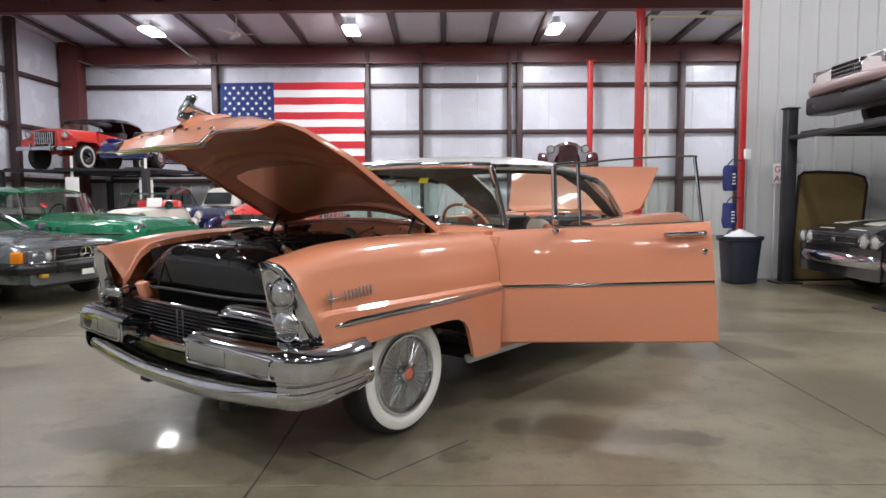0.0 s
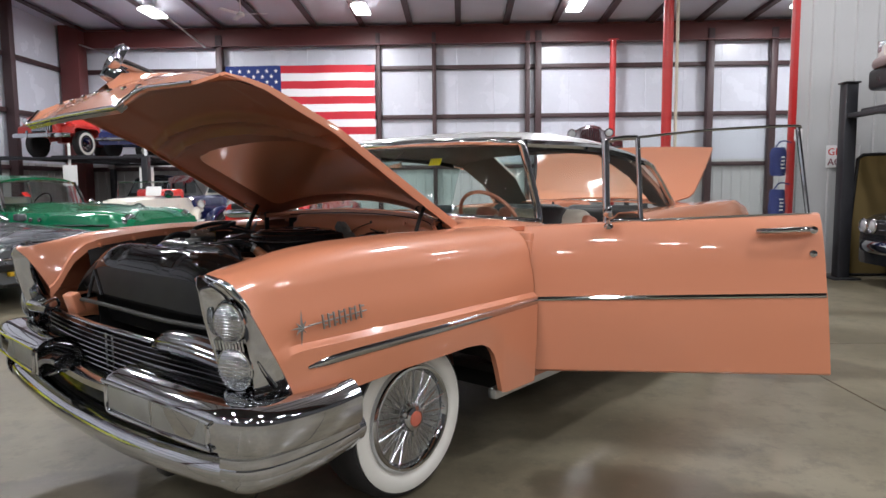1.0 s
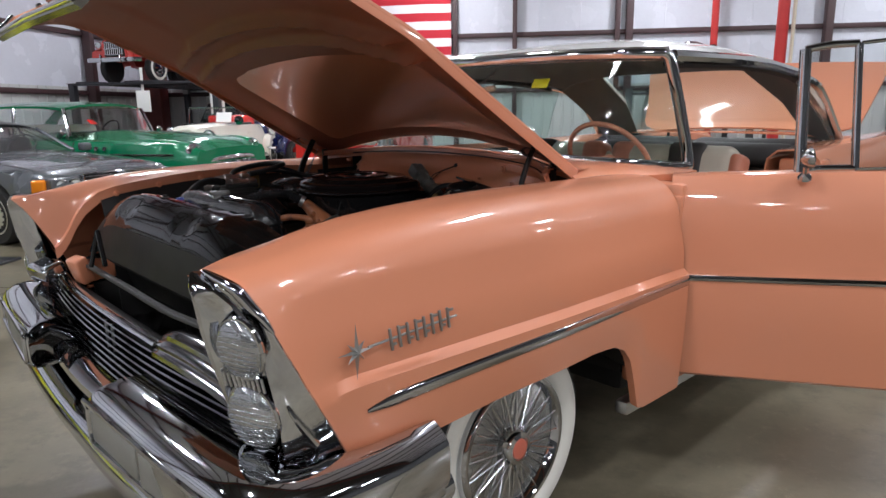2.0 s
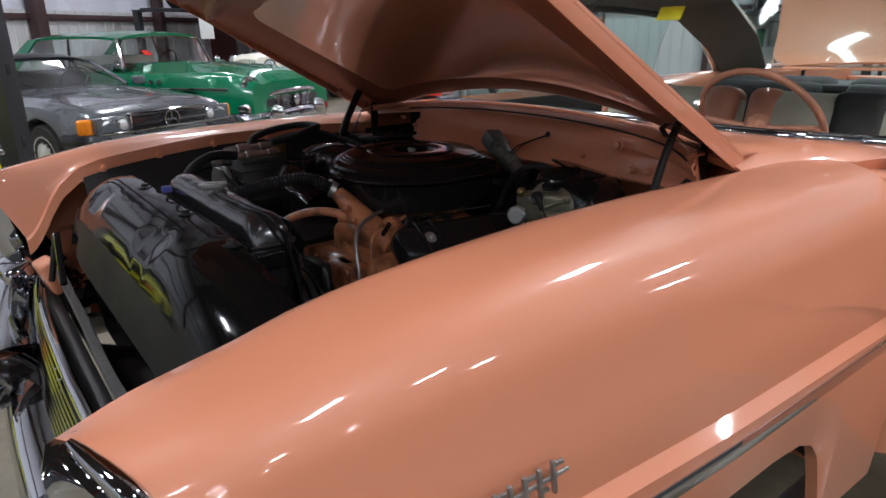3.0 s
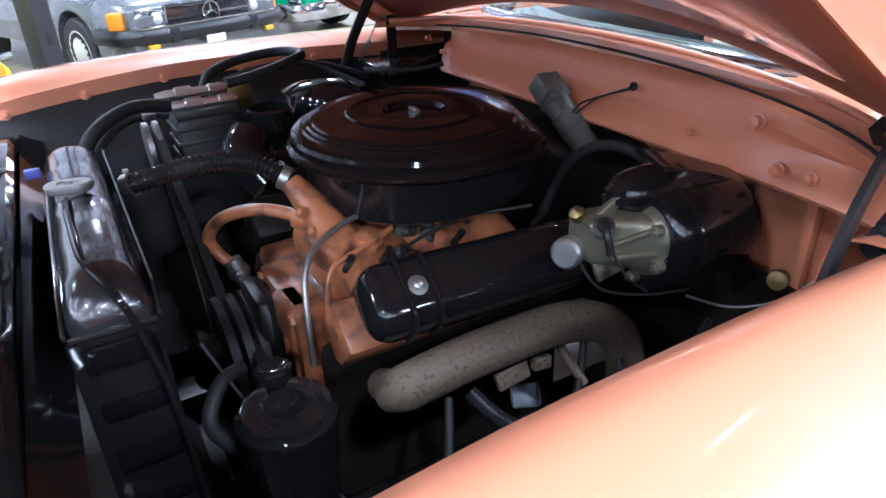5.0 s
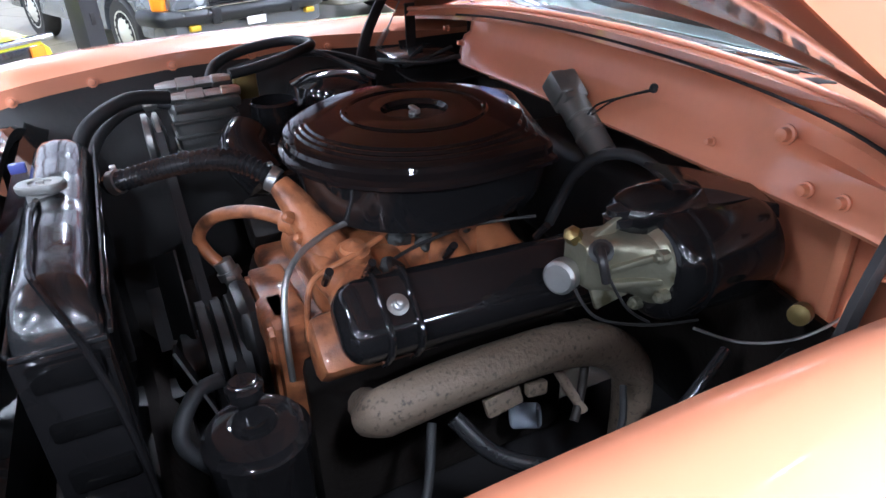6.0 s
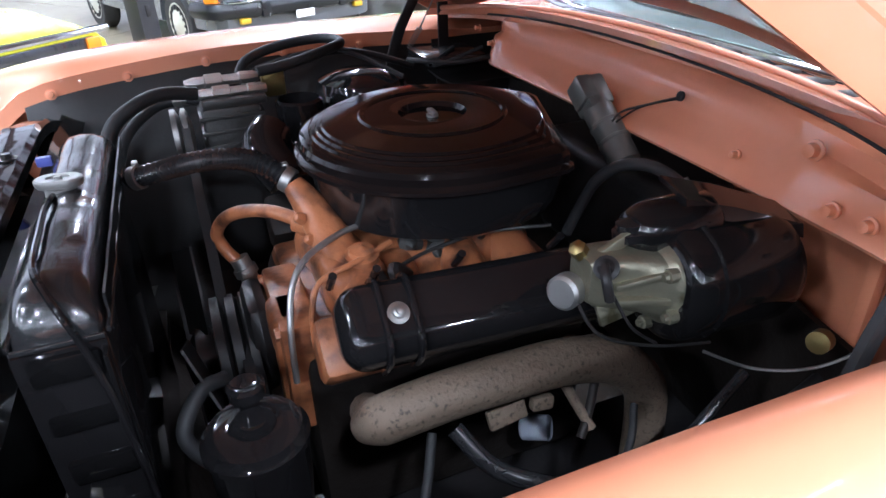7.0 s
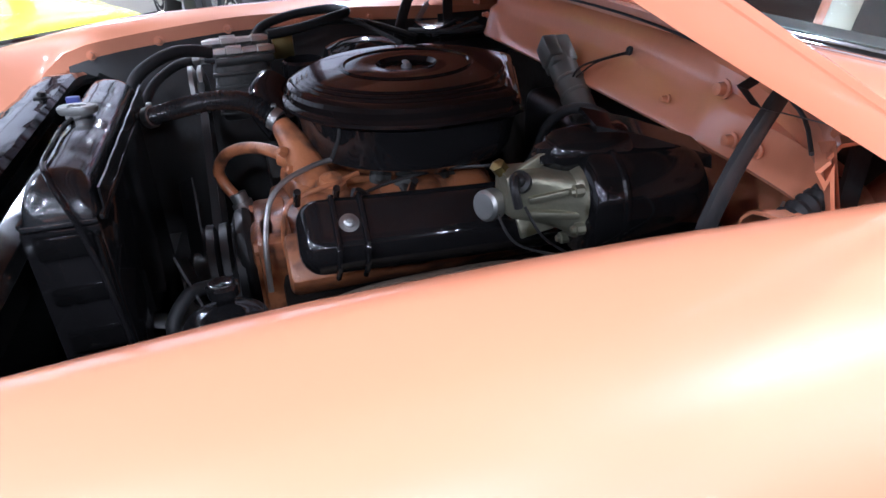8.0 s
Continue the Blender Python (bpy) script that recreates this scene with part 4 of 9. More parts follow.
bm = bmesh.new()
ks = [0, 0.02, 0.05] + [i / 14 for i in range(1, 15)]
grid(bm, [[roof_pt(k, t) for t in ts] for k in ks])
roof = part("roof", thick(bm, 0.02), M["white"], car, "white painted roof")
for sg in (1, -1):
    bm = bmesh.new()
    tube(bm, [roof_pt(k, sg) + Vector((0, 0.006 * sg, -0.016)) for k in ks] + [(-2.62, 0.80 * sg, 1.44), (-2.82, 0.81 * sg, 1.30), (-3.0, 0.825 * sg, 1.14)], 0.024, n=8, k=2)
    part("drip_rail", bm, M["chrome"], roof)
    bm = bmesh.new()
    grid(bm, [[(-2.41, 0.79 * sg, 1.50), (-2.43, 0.66 * sg, 1.56), (-2.45, 0.48 * sg, 1.58)], [(-2.80, 0.81 * sg, 1.31), (-2.86, 0.70 * sg, 1.38), (-2.90, 0.56 * sg, 1.40)],
              [(-3.02, 0.83 * sg, 1.14), (-3.15, 0.76 * sg, 1.16), (-3.20, 0.64 * sg, 1.165)]])
    part("rear_pillar", thick(bm, 0.02), M["white"], roof)
    bm = bmesh.new()
    grid(bm, [[(-2.39, 0.755 * sg, 1.47), (-2.41, 0.63 * sg, 1.53), (-2.43, 0.46 * sg, 1.55)], [(-2.77, 0.775 * sg, 1.29), (-2.83, 0.665 * sg, 1.35), (-2.87, 0.53 * sg, 1.37)],
              [(-2.99, 0.79 * sg, 1.13), (-3.12, 0.72 * sg, 1.14), (-3.17, 0.60 * sg, 1.145)]])
    part("pillar_trim", thick(bm, 0.006), M["headliner"], roof)
for sg in (1, -1):
    bm = bmesh.new()
    tube(bm, [roof_pt(k, 0.985 * sg) + Vector((0, 0, -0.045)) for k in ks[:-1]], 0.015, n=8, k=2)
    part("window_seal", bm, M["rubber"], roof)
bm = bmesh.new()
grid(bm, [[roof_pt(k, t * 0.96) - Vector((0, 0, 0.035)) for t in ts] for k in ks])
part("headliner", thick(bm, 0.006), M["headliner"], roof, "grey-beige cloth headliner")
bm = bmesh.new()
grid(bm, [[(-2.45, y, 1.585 - 0.1 * y * y), (-2.85, y * 1.12, 1.41 - 0.05 * y * y), (-3.18, y * 1.3, 1.185)] for y in [-0.48 + 0.08 * i for i in range(13)]])
rw = part("rear_window", thick(bm, 0.005), M["screen_glass"], car)
rw.visible_shadow = False

# ---- body behind the doors ----
def quarter():
    bm = bmesh.new()
    rows = []
    for i in range(25):
        x = lerp(-2.10, -4.55, i / 24)
        k = i / 24
        zb = interp(x, [(-4.55, 1.13), (-4.2, 1.175), (-3.4, 1.165), (-2.6, 1.15), (-2.1, 1.135)])
        yb = interp(x, [(-4.55, 0.97), (-4.0, 1.03), (-2.1, 1.056)])
        zl = max(0.37, 0.36 + math.sqrt(max(0, 0.30 ** 2 - (x + 3.23) ** 2))) if abs(x + 3.23) < 0.3 else 0.37
        rows.append([(x, yb - 0.03, zl), (x, yb, zl + 0.005), (x, yb + 0.012, 0.77), (x, yb - 0.004, 0.80), (x, yb - 0.02, 0.97), (x, yb - 0.05, zb - 0.05),
                     (x, yb - 0.09, zb - 0.008), (x, yb - 0.16, zb), (x, yb - 0.25, zb - 0.006), (x, yb - 0.30, zb - 0.05), (x, yb - 0.32, zb - 0.2)])
    grid(bm, rows)
    return thick(bm, 0.008)


both("rear_quarter", quarter(), M["coral"], car)
bm = bmesh.new()
grid(bm, [[(x, y, 1.16 + 0.02 * (1 - (y / 0.8) ** 2)) for y in (-0.8, -0.4, 0, 0.4, 0.8)] for x in (-3.12, -3.3, -3.52)])
part("rear_deck", thick(bm, 0.01), M["coral"], car)
part("trunk_well", cbox((-3.9, 0, 0.62), (1.2, 1.5, 0.5), 0.04), M["satin"], car)
part("tail_panel", cbox((-4.52, 0, 0.78), (0.08, 1.9, 0.55), 0.03), M["coral"], car)
bm = bmesh.new()
sweep(bm, [(-4.45, 1.02, 0.5), (-4.66, 0.9, 0.5), (-4.7, 0, 0.5), (-4.66, -0.9, 0.5), (-4.45, -1.02, 0.5)], [(-0.05, -0.1), (0.03, -0.09), (0.05, 0), (0.03, 0.09), (-0.05, 0.1)])
part("rear_bumper", bm, M["chrome"], car)
bm = bmesh.new()
rows = []
for i in range(13):
    k = i / 12
    hw = lerp(0.76, 0.86, k) - 0.12 * (max(0, 0.15 - k) / 0.15) ** 2
    c = Vector((-3.52 - 0.24 * k - 0.03 * math.sin(math.pi * k), 0, 1.16 + 0.45 * k))
    rows.append([c + Vector((0.03 * (1 - t * t), hw * t, 0.03 * (1 - t * t))) for t in ts])
grid(bm, rows)
lid = part("trunk_lid", thick(bm, 0.02), M["coral"], car, "raised coral trunk lid")
for sg in (1, -1):
    bm = bmesh.new()
    tube(bm, [(-3.50, 0.55 * sg, 1.0), (-3.56, 0.56 * sg, 1.18), (-3.66, 0.58 * sg, 1.36)], 0.012, n=8)
    part("lid_hinge", bm, M["satin"], lid)
# raised glass of the far door
bm = bmesh.new()
grid(bm, [[(x, -0.93, 1.12), (x - 0.01, -0.885, 1.32), (x - 0.02, -0.825, 1.51)] for x in (-0.99, -1.4, -1.8, -2.1, -2.45)])
fg = part("far_glass", thick(bm, 0.005), M["screen_glass"], car, "raised green-tinted side glass")
fg.visible_shadow = False
# far door and sills
bm = bmesh.new()
grid(bm, [[(x, y, z) for y, z in ((-1.03, 0.38), (-1.056, 0.39), (-1.068, 0.78), (-1.05, 0.81), (-1.03, 1.0), (-0.97, 1.12), (-0.92, 1.13))] for x in (-0.715, -1.1, -1.6, -2.09)])
part("door_closed", thick(bm, 0.05), M["coral"], car)
for sg in (1, -1):
    bm = cbox((-1.27, 0.985 * sg, 0.355), (1.66, 0.05, 0.05), 0.012)
    part("sill", bm, M["brushed"], car, "brushed metal sill strip")
    part("sill_body", cbox((-1.4, 0.93 * sg, 0.40), (1.5, 0.16, 0.1), 0.02), M["coral"], car)
bm = cbox((-0.77, 0.87, 0.74), (0.10, 0.30, 0.70), 0.02)
box(bm, (-0.72, 0.98, 0.72), (0.03, 0.08, 0.66), 0.01)
part("hinge_post", bm, M["coral"], car)
part("latch_post", cbox((-2.16, 0.92, 0.74), (0.10, 0.22, 0.70), 0.02), M["coral"], car)

# ---- the open door, hinged at its front edge, rising a little to its free end ----
hinge = Matrix.Translation((-0.712, 1.045, 0.0)) @ pose(0, 0, 0, 0, 0, 114.2) @ pose(0, 0, 0, 0, -3.2, 0)
# door space: x along the door from the hinge, -y its outer face, z up
DL = 1.285
door = part("door", bmesh.new(), M["coral"], car, "wide coral door standing open")
bm = bmesh.new()
rows = []
for i in range(15):
    x = DL * i / 14
    zb, zt = 0.413, 1.118 - 0.003 * i / 14
    rows.append([(x, 0.10, zb), (x, 0.012, zb), (x, 0.0, zb + 0.01), (x, -0.008, 0.6), (x, -0.010, 0.745), (x, 0.0, 0.80), (x, 0.004, 0.9), (x, 0.018, 1.0),
                 (x, 0.04, 1.075), (x, 0.065, zt - 0.006), (x, 0.09, zt), (x, 0.14, zt), (x, 0.15, zt - 0.03), (x, 0.14, 0.8), (x, 0.14, zb)])
vs = grid(bm, rows, closed=True)
cap(bm, vs[0])
cap(bm, vs[-1])
for v in bm.verts:
    v.co.x += 0.018 * (1.12 - v.co.z) / 0.7 if v.co.x > 0.6 else 0.03 * max(0, (0.7 - v.co.z)) / 0.3
finish(bm)
bm.to_mesh(door.data)
bm.free()
door.data.materials.clear()
door.data.materials.append(M["coral"])
door.matrix_local = hinge
bm = bmesh.new()
sweep(bm, [(0.0, -0.002, 0.77), (0.6, -0.004, 0.769), (DL + 0.004, -0.002, 0.766)], [(-0.005, -0.011), (0.009, -0.009), (0.013, 0), (0.009, 0.010), (-0.005, 0.011)])
part("trim_strip", bm, M["chrome"], door, "chrome trim strip with a dark insert")
bm = bmesh.new()
sweep(bm, [(0.55, 0.075, 1.119), (0.9, 0.075, 1.118), (DL - 0.03, 0.078, 1.115)], [(-0.012, -0.003), (0.005, -0.004), (0.006, 0.002), (0.0, 0.004), (-0.012, 0.003)])
part("sill_trim", bm, M["chrome"], door)
bm = bmesh.new()
tube(bm, [(1.030, -0.008, 1.05), (1.055, -0.03, 1.052), (1.14, -0.035, 1.053), (1.22, -0.03, 1.052), (1.25, -0.006, 1.05)], 0.011, n=10)
box(bm, (1.14, 0.006, 1.05), (0.235, 0.02, 0.026), 0.008)
lathe(bm, (1.238, 0.0, 1.05), (0, -1, 0), [(0, 0.018), (0.04, 0.016), (0.045, 0.0)], 16)
part("door_handle", bm, M["chrome"], door, "chrome pull handle with button")
bm = bmesh.new()
lathe(bm, (1.245, 0.02, 0.945), (0, -1, 0), [(0, 0.016), (0.02, 0.015), (0.024, 0.0)], 16)
part("lock", bm, M["chrome"], door)
bm = bmesh.new()
P1 = [(0.390, 0.09, 1.11), (0.398, 0.12, 1.50)]
rod(bm, P1[0], P1[1], 0.018)
rod(bm, (0.545, 0.09, 1.11), (0.545, 0.125, 1.505), 0.012)
tube(bm, [P1[1], (0.47, 0.122, 1.508), (0.545, 0.125, 1.505)], 0.012, k=3)
tube(bm, [P1[0], (0.44, 0.085, 1.122), (0.545, 0.09, 1.12)], 0.012, k=3)
part("vent_frame", bm, M["chrome"], door, "chrome quarter-light frame")
bm = bmesh.new()
grid(bm, [[(0.393, 0.095, 1.12), (0.40, 0.118, 1.49)], [(0.542, 0.095, 1.12), (0.543, 0.122, 1.50)]])
g1 = part("vent_glass", thick(bm, 0.005), M["glass"], door)
bm = bmesh.new()
rows = []
for k in range(9):
    x0, x1 = lerp(0.555, 1.24, k / 8), lerp(0.553, 1.215, k / 8)
    rows.append([(x0, 0.10, 1.115), (lerp(x0, x1, 0.5), 0.118, 1.31), (x1, 0.128, interp(k / 8, [(0, 1.502), (0.5, 1.507), (1, 1.495)]))])
grid(bm, rows)
g2 = part("side_glass", thick(bm, 0.005), M["glass"], door, "raised frameless side glass")
for g in (g1, g2):
    g.visible_shadow = False
bm = bmesh.new()
tube(bm, [(0.553, 0.128, 1.506), (0.88, 0.128, 1.512), (1.205, 0.128, 1.500), (1.221, 0.128, 1.485)], 0.006, n=8, k=4)
rod(bm, (1.22, 0.128, 1.49), (1.246, 0.10, 1.115), 0.010, n=8)
part("glass_edge", bm, M["chrome"], door)
bm = bmesh.new()
lathe(bm, (0.40, 0.03, 1.10), (0, -0.6, 0.8), [(0, 0.022), (0.008, 0.018), (0.02, 0.008), (0.045, 0.008)], 16)
lathe(bm, (0.40, -0.01, 1.165), (1, 0.2, 0.1), [(-0.02, 0.0), (-0.014, 0.014), (0.0, 0.028), (0.014, 0.032), (0.017, 0.029), (0.014, 0.0)], 20)
part("mirror", bm, M["chrome"], door, "round chrome door mirror")

# ---- cabin ----
bm = bmesh.new()
rows = []
for t in ts:
    b = glass_base(t * 0.94)
    rows.append([b + Vector((-0.01, 0, -0.02)), b + Vector((-0.16, 0, -0.015)), (-1.02 - 0.02 * t * t, t * 0.76, 1.10), (-1.03, t * 0.76, 0.98), (-0.96, t * 0.76, 0.80)])
grid(bm, rows)
dash = part("dashboard", thick(bm, 0.01), M["dark_cloth"], car, "padded dark dashboard")
bm = bmesh.new()
grid(bm, [[(-1.045, y, 1.07), (-1.045, y, 0.99)] for y in (-0.7, -0.2, 0.2, 0.7)])
part("dash_trim", thick(bm, 0.008), M["seat_coral"], dash)
wheel_c, wheel_ax = Vector((-1.22, 0.40, 1.105)), Vector((0.82, 0.0, -0.52))
bm = bmesh.new()
u, v = frame_of(wheel_ax)
ringp = [wheel_c + (u * math.cos(2 * math.pi * i / 36) + v * math.sin(2 * math.pi * i / 36)) * 0.205 for i in range(37)]
tube(bm, ringp, 0.0115, n=10, k=1)
sw = part("steering_wheel", bm, M["seat_coral"], car, "dull coral steering wheel with two spokes")
bm = bmesh.new()
lathe(bm, wheel_c - wheel_ax.normalized() * 0.02, wheel_ax, [(0, 0.0), (0.004, 0.03), (0.04, 0.04), (0.06, 0.03), (0.5, 0.03)], 20)
for s in (-1, 1):
    rod(bm, wheel_c + wheel_ax.normalized() * 0.02, wheel_c + u * 0.2 * s, 0.011, n=8)
part("column", bm, M["seat_coral"], sw)


def seat(x, label, rear=False):
    s = part("seat", cbox((x, 0, 0.58), (0.55, 1.42, 0.22), 0.06, seg=4), M["dark_cloth"] if rear else M["seat_coral"], car, label)
    for yy in (-0.37, 0.37):
        part("backrest", cbox((x - 0.30, yy, 0.87), (0.15, 0.70, 0.58), 0.07, rot=(0, -14, 0), seg=6), M["dark_cloth"] if rear else M["cloth"], s, "" if rear else "grey-beige cloth backrest")
        if not rear:
            part("bolster", cbox((x - 0.30, yy + (0.345 if yy > 0 else -0.345), 0.86), (0.13, 0.07, 0.52), 0.03, rot=(0, -14, 0), seg=4), M["seat_coral"], s, "coral leather side")
            part("bolster", cbox((x - 0.292, yy - (0.27 if yy > 0 else -0.27), 0.875), (0.15, 0.15, 0.585), 0.05, rot=(0, -14, 0), seg=4), M["seat_coral"], s, "coral leather band")
        part("insert", cbox((x - 0.290 if not rear else x - 0.245, yy + (0.10 if yy > 0 else -0.10) * (not rear), 0.885 if not rear else 1.06), (0.15 if not rear else 0.10, 0.20 if not rear else 0.62, 0.57 if not rear else 0.14), 0.04, rot=(0, -14, 0), seg=3), M["dark_cloth"], s, "" if rear else "black band")


seat(-1.52, "front bench in coral leather with grey-beige cloth panels")
seat(-2.45, "black rear bench with a padded top roll", True)
part("windscreen_tag", cbox((-0.93, 0.228, 1.453), (0.006, 0.085, 0.045), 0.002, rot=(0, -30, 0)), M["yellow"], car, "small yellow tag inside the windscreen")
part("parcel_shelf", cbox((-2.92, 0, 1.10), (0.42, 1.4, 0.04), 0.01), M["dark_cloth"], car)
part("cabin_floor", cbox((-1.85, 0, 0.40), (2.4, 1.7, 0.04), 0.0), M["dark_cloth"], car)
part("interior_side", cbox((-1.95, -0.93, 0.75), (2.2, 0.05, 0.7), 0.02), M["dark_cloth"], car)
bm = cbox((-0.80, 0.0, 1.44), (0.02, 0.16, 0.045), 0.01)
rod(bm, (-0.80, 0, 1.46), (-0.90, 0, 1.52), 0.006)
part("rear_view_mirror", bm, M["chrome"], car)
# ---- the raised hood ----
HINGE = Matrix.Translation((-0.50, 0, 1.115)) @ pose(0, 0, 0, 0, -29.4, 0)


def hood_pt(k, t, down=0.0):
    """k: 0 at the hinge line, 1 at the nose; t: -1 to 1 across. The nose drops to a straight lip between cut corners."""
    a = abs(t)
    um = interp(a, [(0, 1.495), (0.58, 1.487), (0.62, 1.468), (0.95, 1.42), (1, 1.355)])
    edge = interp(k, [(0, 0), (0.64, 0), (0.718, -0.015), (0.88, -0.042), (0.94, -0.062), (1, -0.095)])
    mid = interp(k, [(0, 0), (0.70, 0), (0.80, -0.012), (0.88, -0.055), (0.94, -0.145), (1, -0.29)])
    w = lerp(edge, mid, interp(a, [(0, 1), (0.575, 1), (0.625, 0.58), (0.72, 0.52), (0.95, 0.42), (1, 0)]))
    w += 0.06 * (1 - a * a) * interp(k, [(0, 2.25), (0.3, 1.7), (0.6, 1.25), (0.9, 1.1), (0.96, 0.7), (1, 0.0)])
    return Vector((k * um, t * interp(k, [(0, 0.765), (0.85, 0.765), (1, 0.755)]), w - down))


hks = [0.028] + [i / 30 for i in range(1, 24)] + [0.79, 0.82, 0.85, 0.88, 0.905, 0.93, 0.955, 0.98, 1.0]
hts = sorted(set([-1 + 2 * i / 32 for i in range(33)] + [s * v for s in (-1, 1) for v in (0.575, 0.592, 0.608, 0.64, 0.955, 0.98)]))
bm = bmesh.new()
grid(bm, [[hood_pt(k, t) for t in hts] for k in hks])
hood = part("hood", thick(bm, 0.012), M["coral"], car, "long coral hood propped wide open")
hood.matrix_local = HINGE


def inner_depth(k, t):
    """How far the inner panel hangs below the skin: a shallow pan at the rear, then two rounded ribs that bow forward."""
    a = abs(t)
    kb = k + 0.05 * a * a

    def swell(v, centre, width):
        return math.exp(-((v - centre) / width) ** 2)

    def ramp(v, lo, hi):
        s = min(1.0, max(0.0, (v - lo) / (hi - lo)))
        return s * s * (3 - 2 * s)

    ribs = 0.016 * swell(kb, 0.618, 0.055) + 0.034 * swell(kb, 0.584, 0.013) + 0.030 * swell(kb, 0.650, 0.013)
    pan = 0.010 * ramp(k, 0.05, 0.12) * (1 - ramp(k, 0.44, 0.54)) * (1 - ramp(a, 0.70, 0.86))
    return 0.018 + ribs * (1 - ramp(a, 0.86, 0.97)) - pan


bm = bmesh.new()
iks = [0.036 + 0.946 * i / 150 for i in range(151)]
its = [-0.985 + 1.97 * i / 72 for i in range(73)]
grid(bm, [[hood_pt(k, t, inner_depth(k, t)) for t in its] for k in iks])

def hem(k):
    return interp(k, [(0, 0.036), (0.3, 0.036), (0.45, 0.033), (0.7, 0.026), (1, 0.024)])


part("hood_inner_panel", bm, M["coral_under"], hood, "inner hood panel with pressed ribs, its shade in the colour")
bm = bmesh.new()
for sg in (1, -1):
    grid(bm, [[hood_pt(k, sg * 0.992, d * (1 if k < 0.8 else lerp(1, 0.4, (k - 0.8) / 0.2))) + Vector((0, (0.005 + 0.004 * math.sin(d * 60)) * sg, 0)) for d in (-0.006, hem(k) * 0.6, hem(k) * 0.94, hem(k))] for k in hks])
part("hood_hem", thick(bm, 0.004), M["coral"], hood)
bm = bmesh.new()
tube(bm, [hood_pt(1.0, t) + Vector((0.004, 0, -0.002)) for t in hts if abs(t) < 0.63], 0.0075, n=10, k=2)
for sg in (1, -1):
    tube(bm, [hood_pt(1.0, t * sg) + Vector((0.003, 0, -0.002)) for t in (0.61, 0.66, 0.75, 0.85, 0.95)], 0.005, n=8, k=3)
part("hood_lip", bm, M["chrome"], hood, "chrome lip along the hood nose")
bm = bmesh.new()
rows = []
for t in [v for v in hts if abs(v) < 0.6]:
    q = hood_pt(1.0, t)
    rows.append([q + Vector((0.003, 0, -0.006)), q + Vector((-0.003, 0, -0.012)), q + Vector((-0.020, 0, -0.013))])
grid(bm, rows)
part("lip_return", thick(bm, 0.004), M["grille_chrome"], hood)
# a spaced row of small raised blocks across the nose
for i in range(7):
    t = -0.48 + 0.16 * i
    part("nose_block", cbox(hood_pt(0.962, t) + Vector((0.004, 0, 0.006)), (0.016, 0.022, 0.014), 0.003, rot=(0, 55, 0)), M["chrome"], hood)
# ornament
o = hood_pt(0.93, 0)
bm = bmesh.new()
tube(bm, [o + Vector((-0.34, 0, 0.156)), o + Vector((-0.2, 0, 0.146)), o + Vector((-0.02, 0, 0.100)), o + Vector((0.06, 0, 0.075))], lambda t: 0.006 + 0.02 * t, n=12, k=5)
lathe(bm, o + Vector((0.03, 0, 0.07)), (1, 0, 0.1), [(0, 0.03), (0.02, 0.045), (0.035, 0.045), (0.04, 0.03), (0.03, 0.0)], 20)
for s in (-0.03, 0.0, 0.03):
    box(bm, o + Vector((0.05, s, 0.115)), (0.03, 0.007, 0.07), 0.003)
box(bm, o + Vector((0.0, 0, 0.03)), (0.14, 0.05, 0.08), 0.015)
part("hood_ornament", bm, M["chrome"], hood, "chrome hood ornament")
bm = bmesh.new()
grid(bm, [[hood_pt(k, s * 0.10) + Vector((0, 0, z)) for s, z in ((-1, -0.002), (-0.4, 0.05 * b), (0, 0.062 * b), (0.4, 0.05 * b), (1, -0.002))] for k, b in ((0.60, 0.1), (0.7, 0.5), (0.82, 1.0), (0.94, 1.2), (0.955, 0.6))])
part("hood_ridge", bm, M["coral"], hood)
for x, y in ((1.30, 0.35), (1.34, 0.44), (1.36, 0.30), (0.80, 0.66)):
    bm = bmesh.new()
    lathe(bm, hood_pt(x / 1.52, y / 0.75, 0.02), (0, 0, -1), [(0, 0.012), (0.006, 0.012), (0.008, 0.0)], 8)
    part("bump_stop", bm, M["satin"], hood)

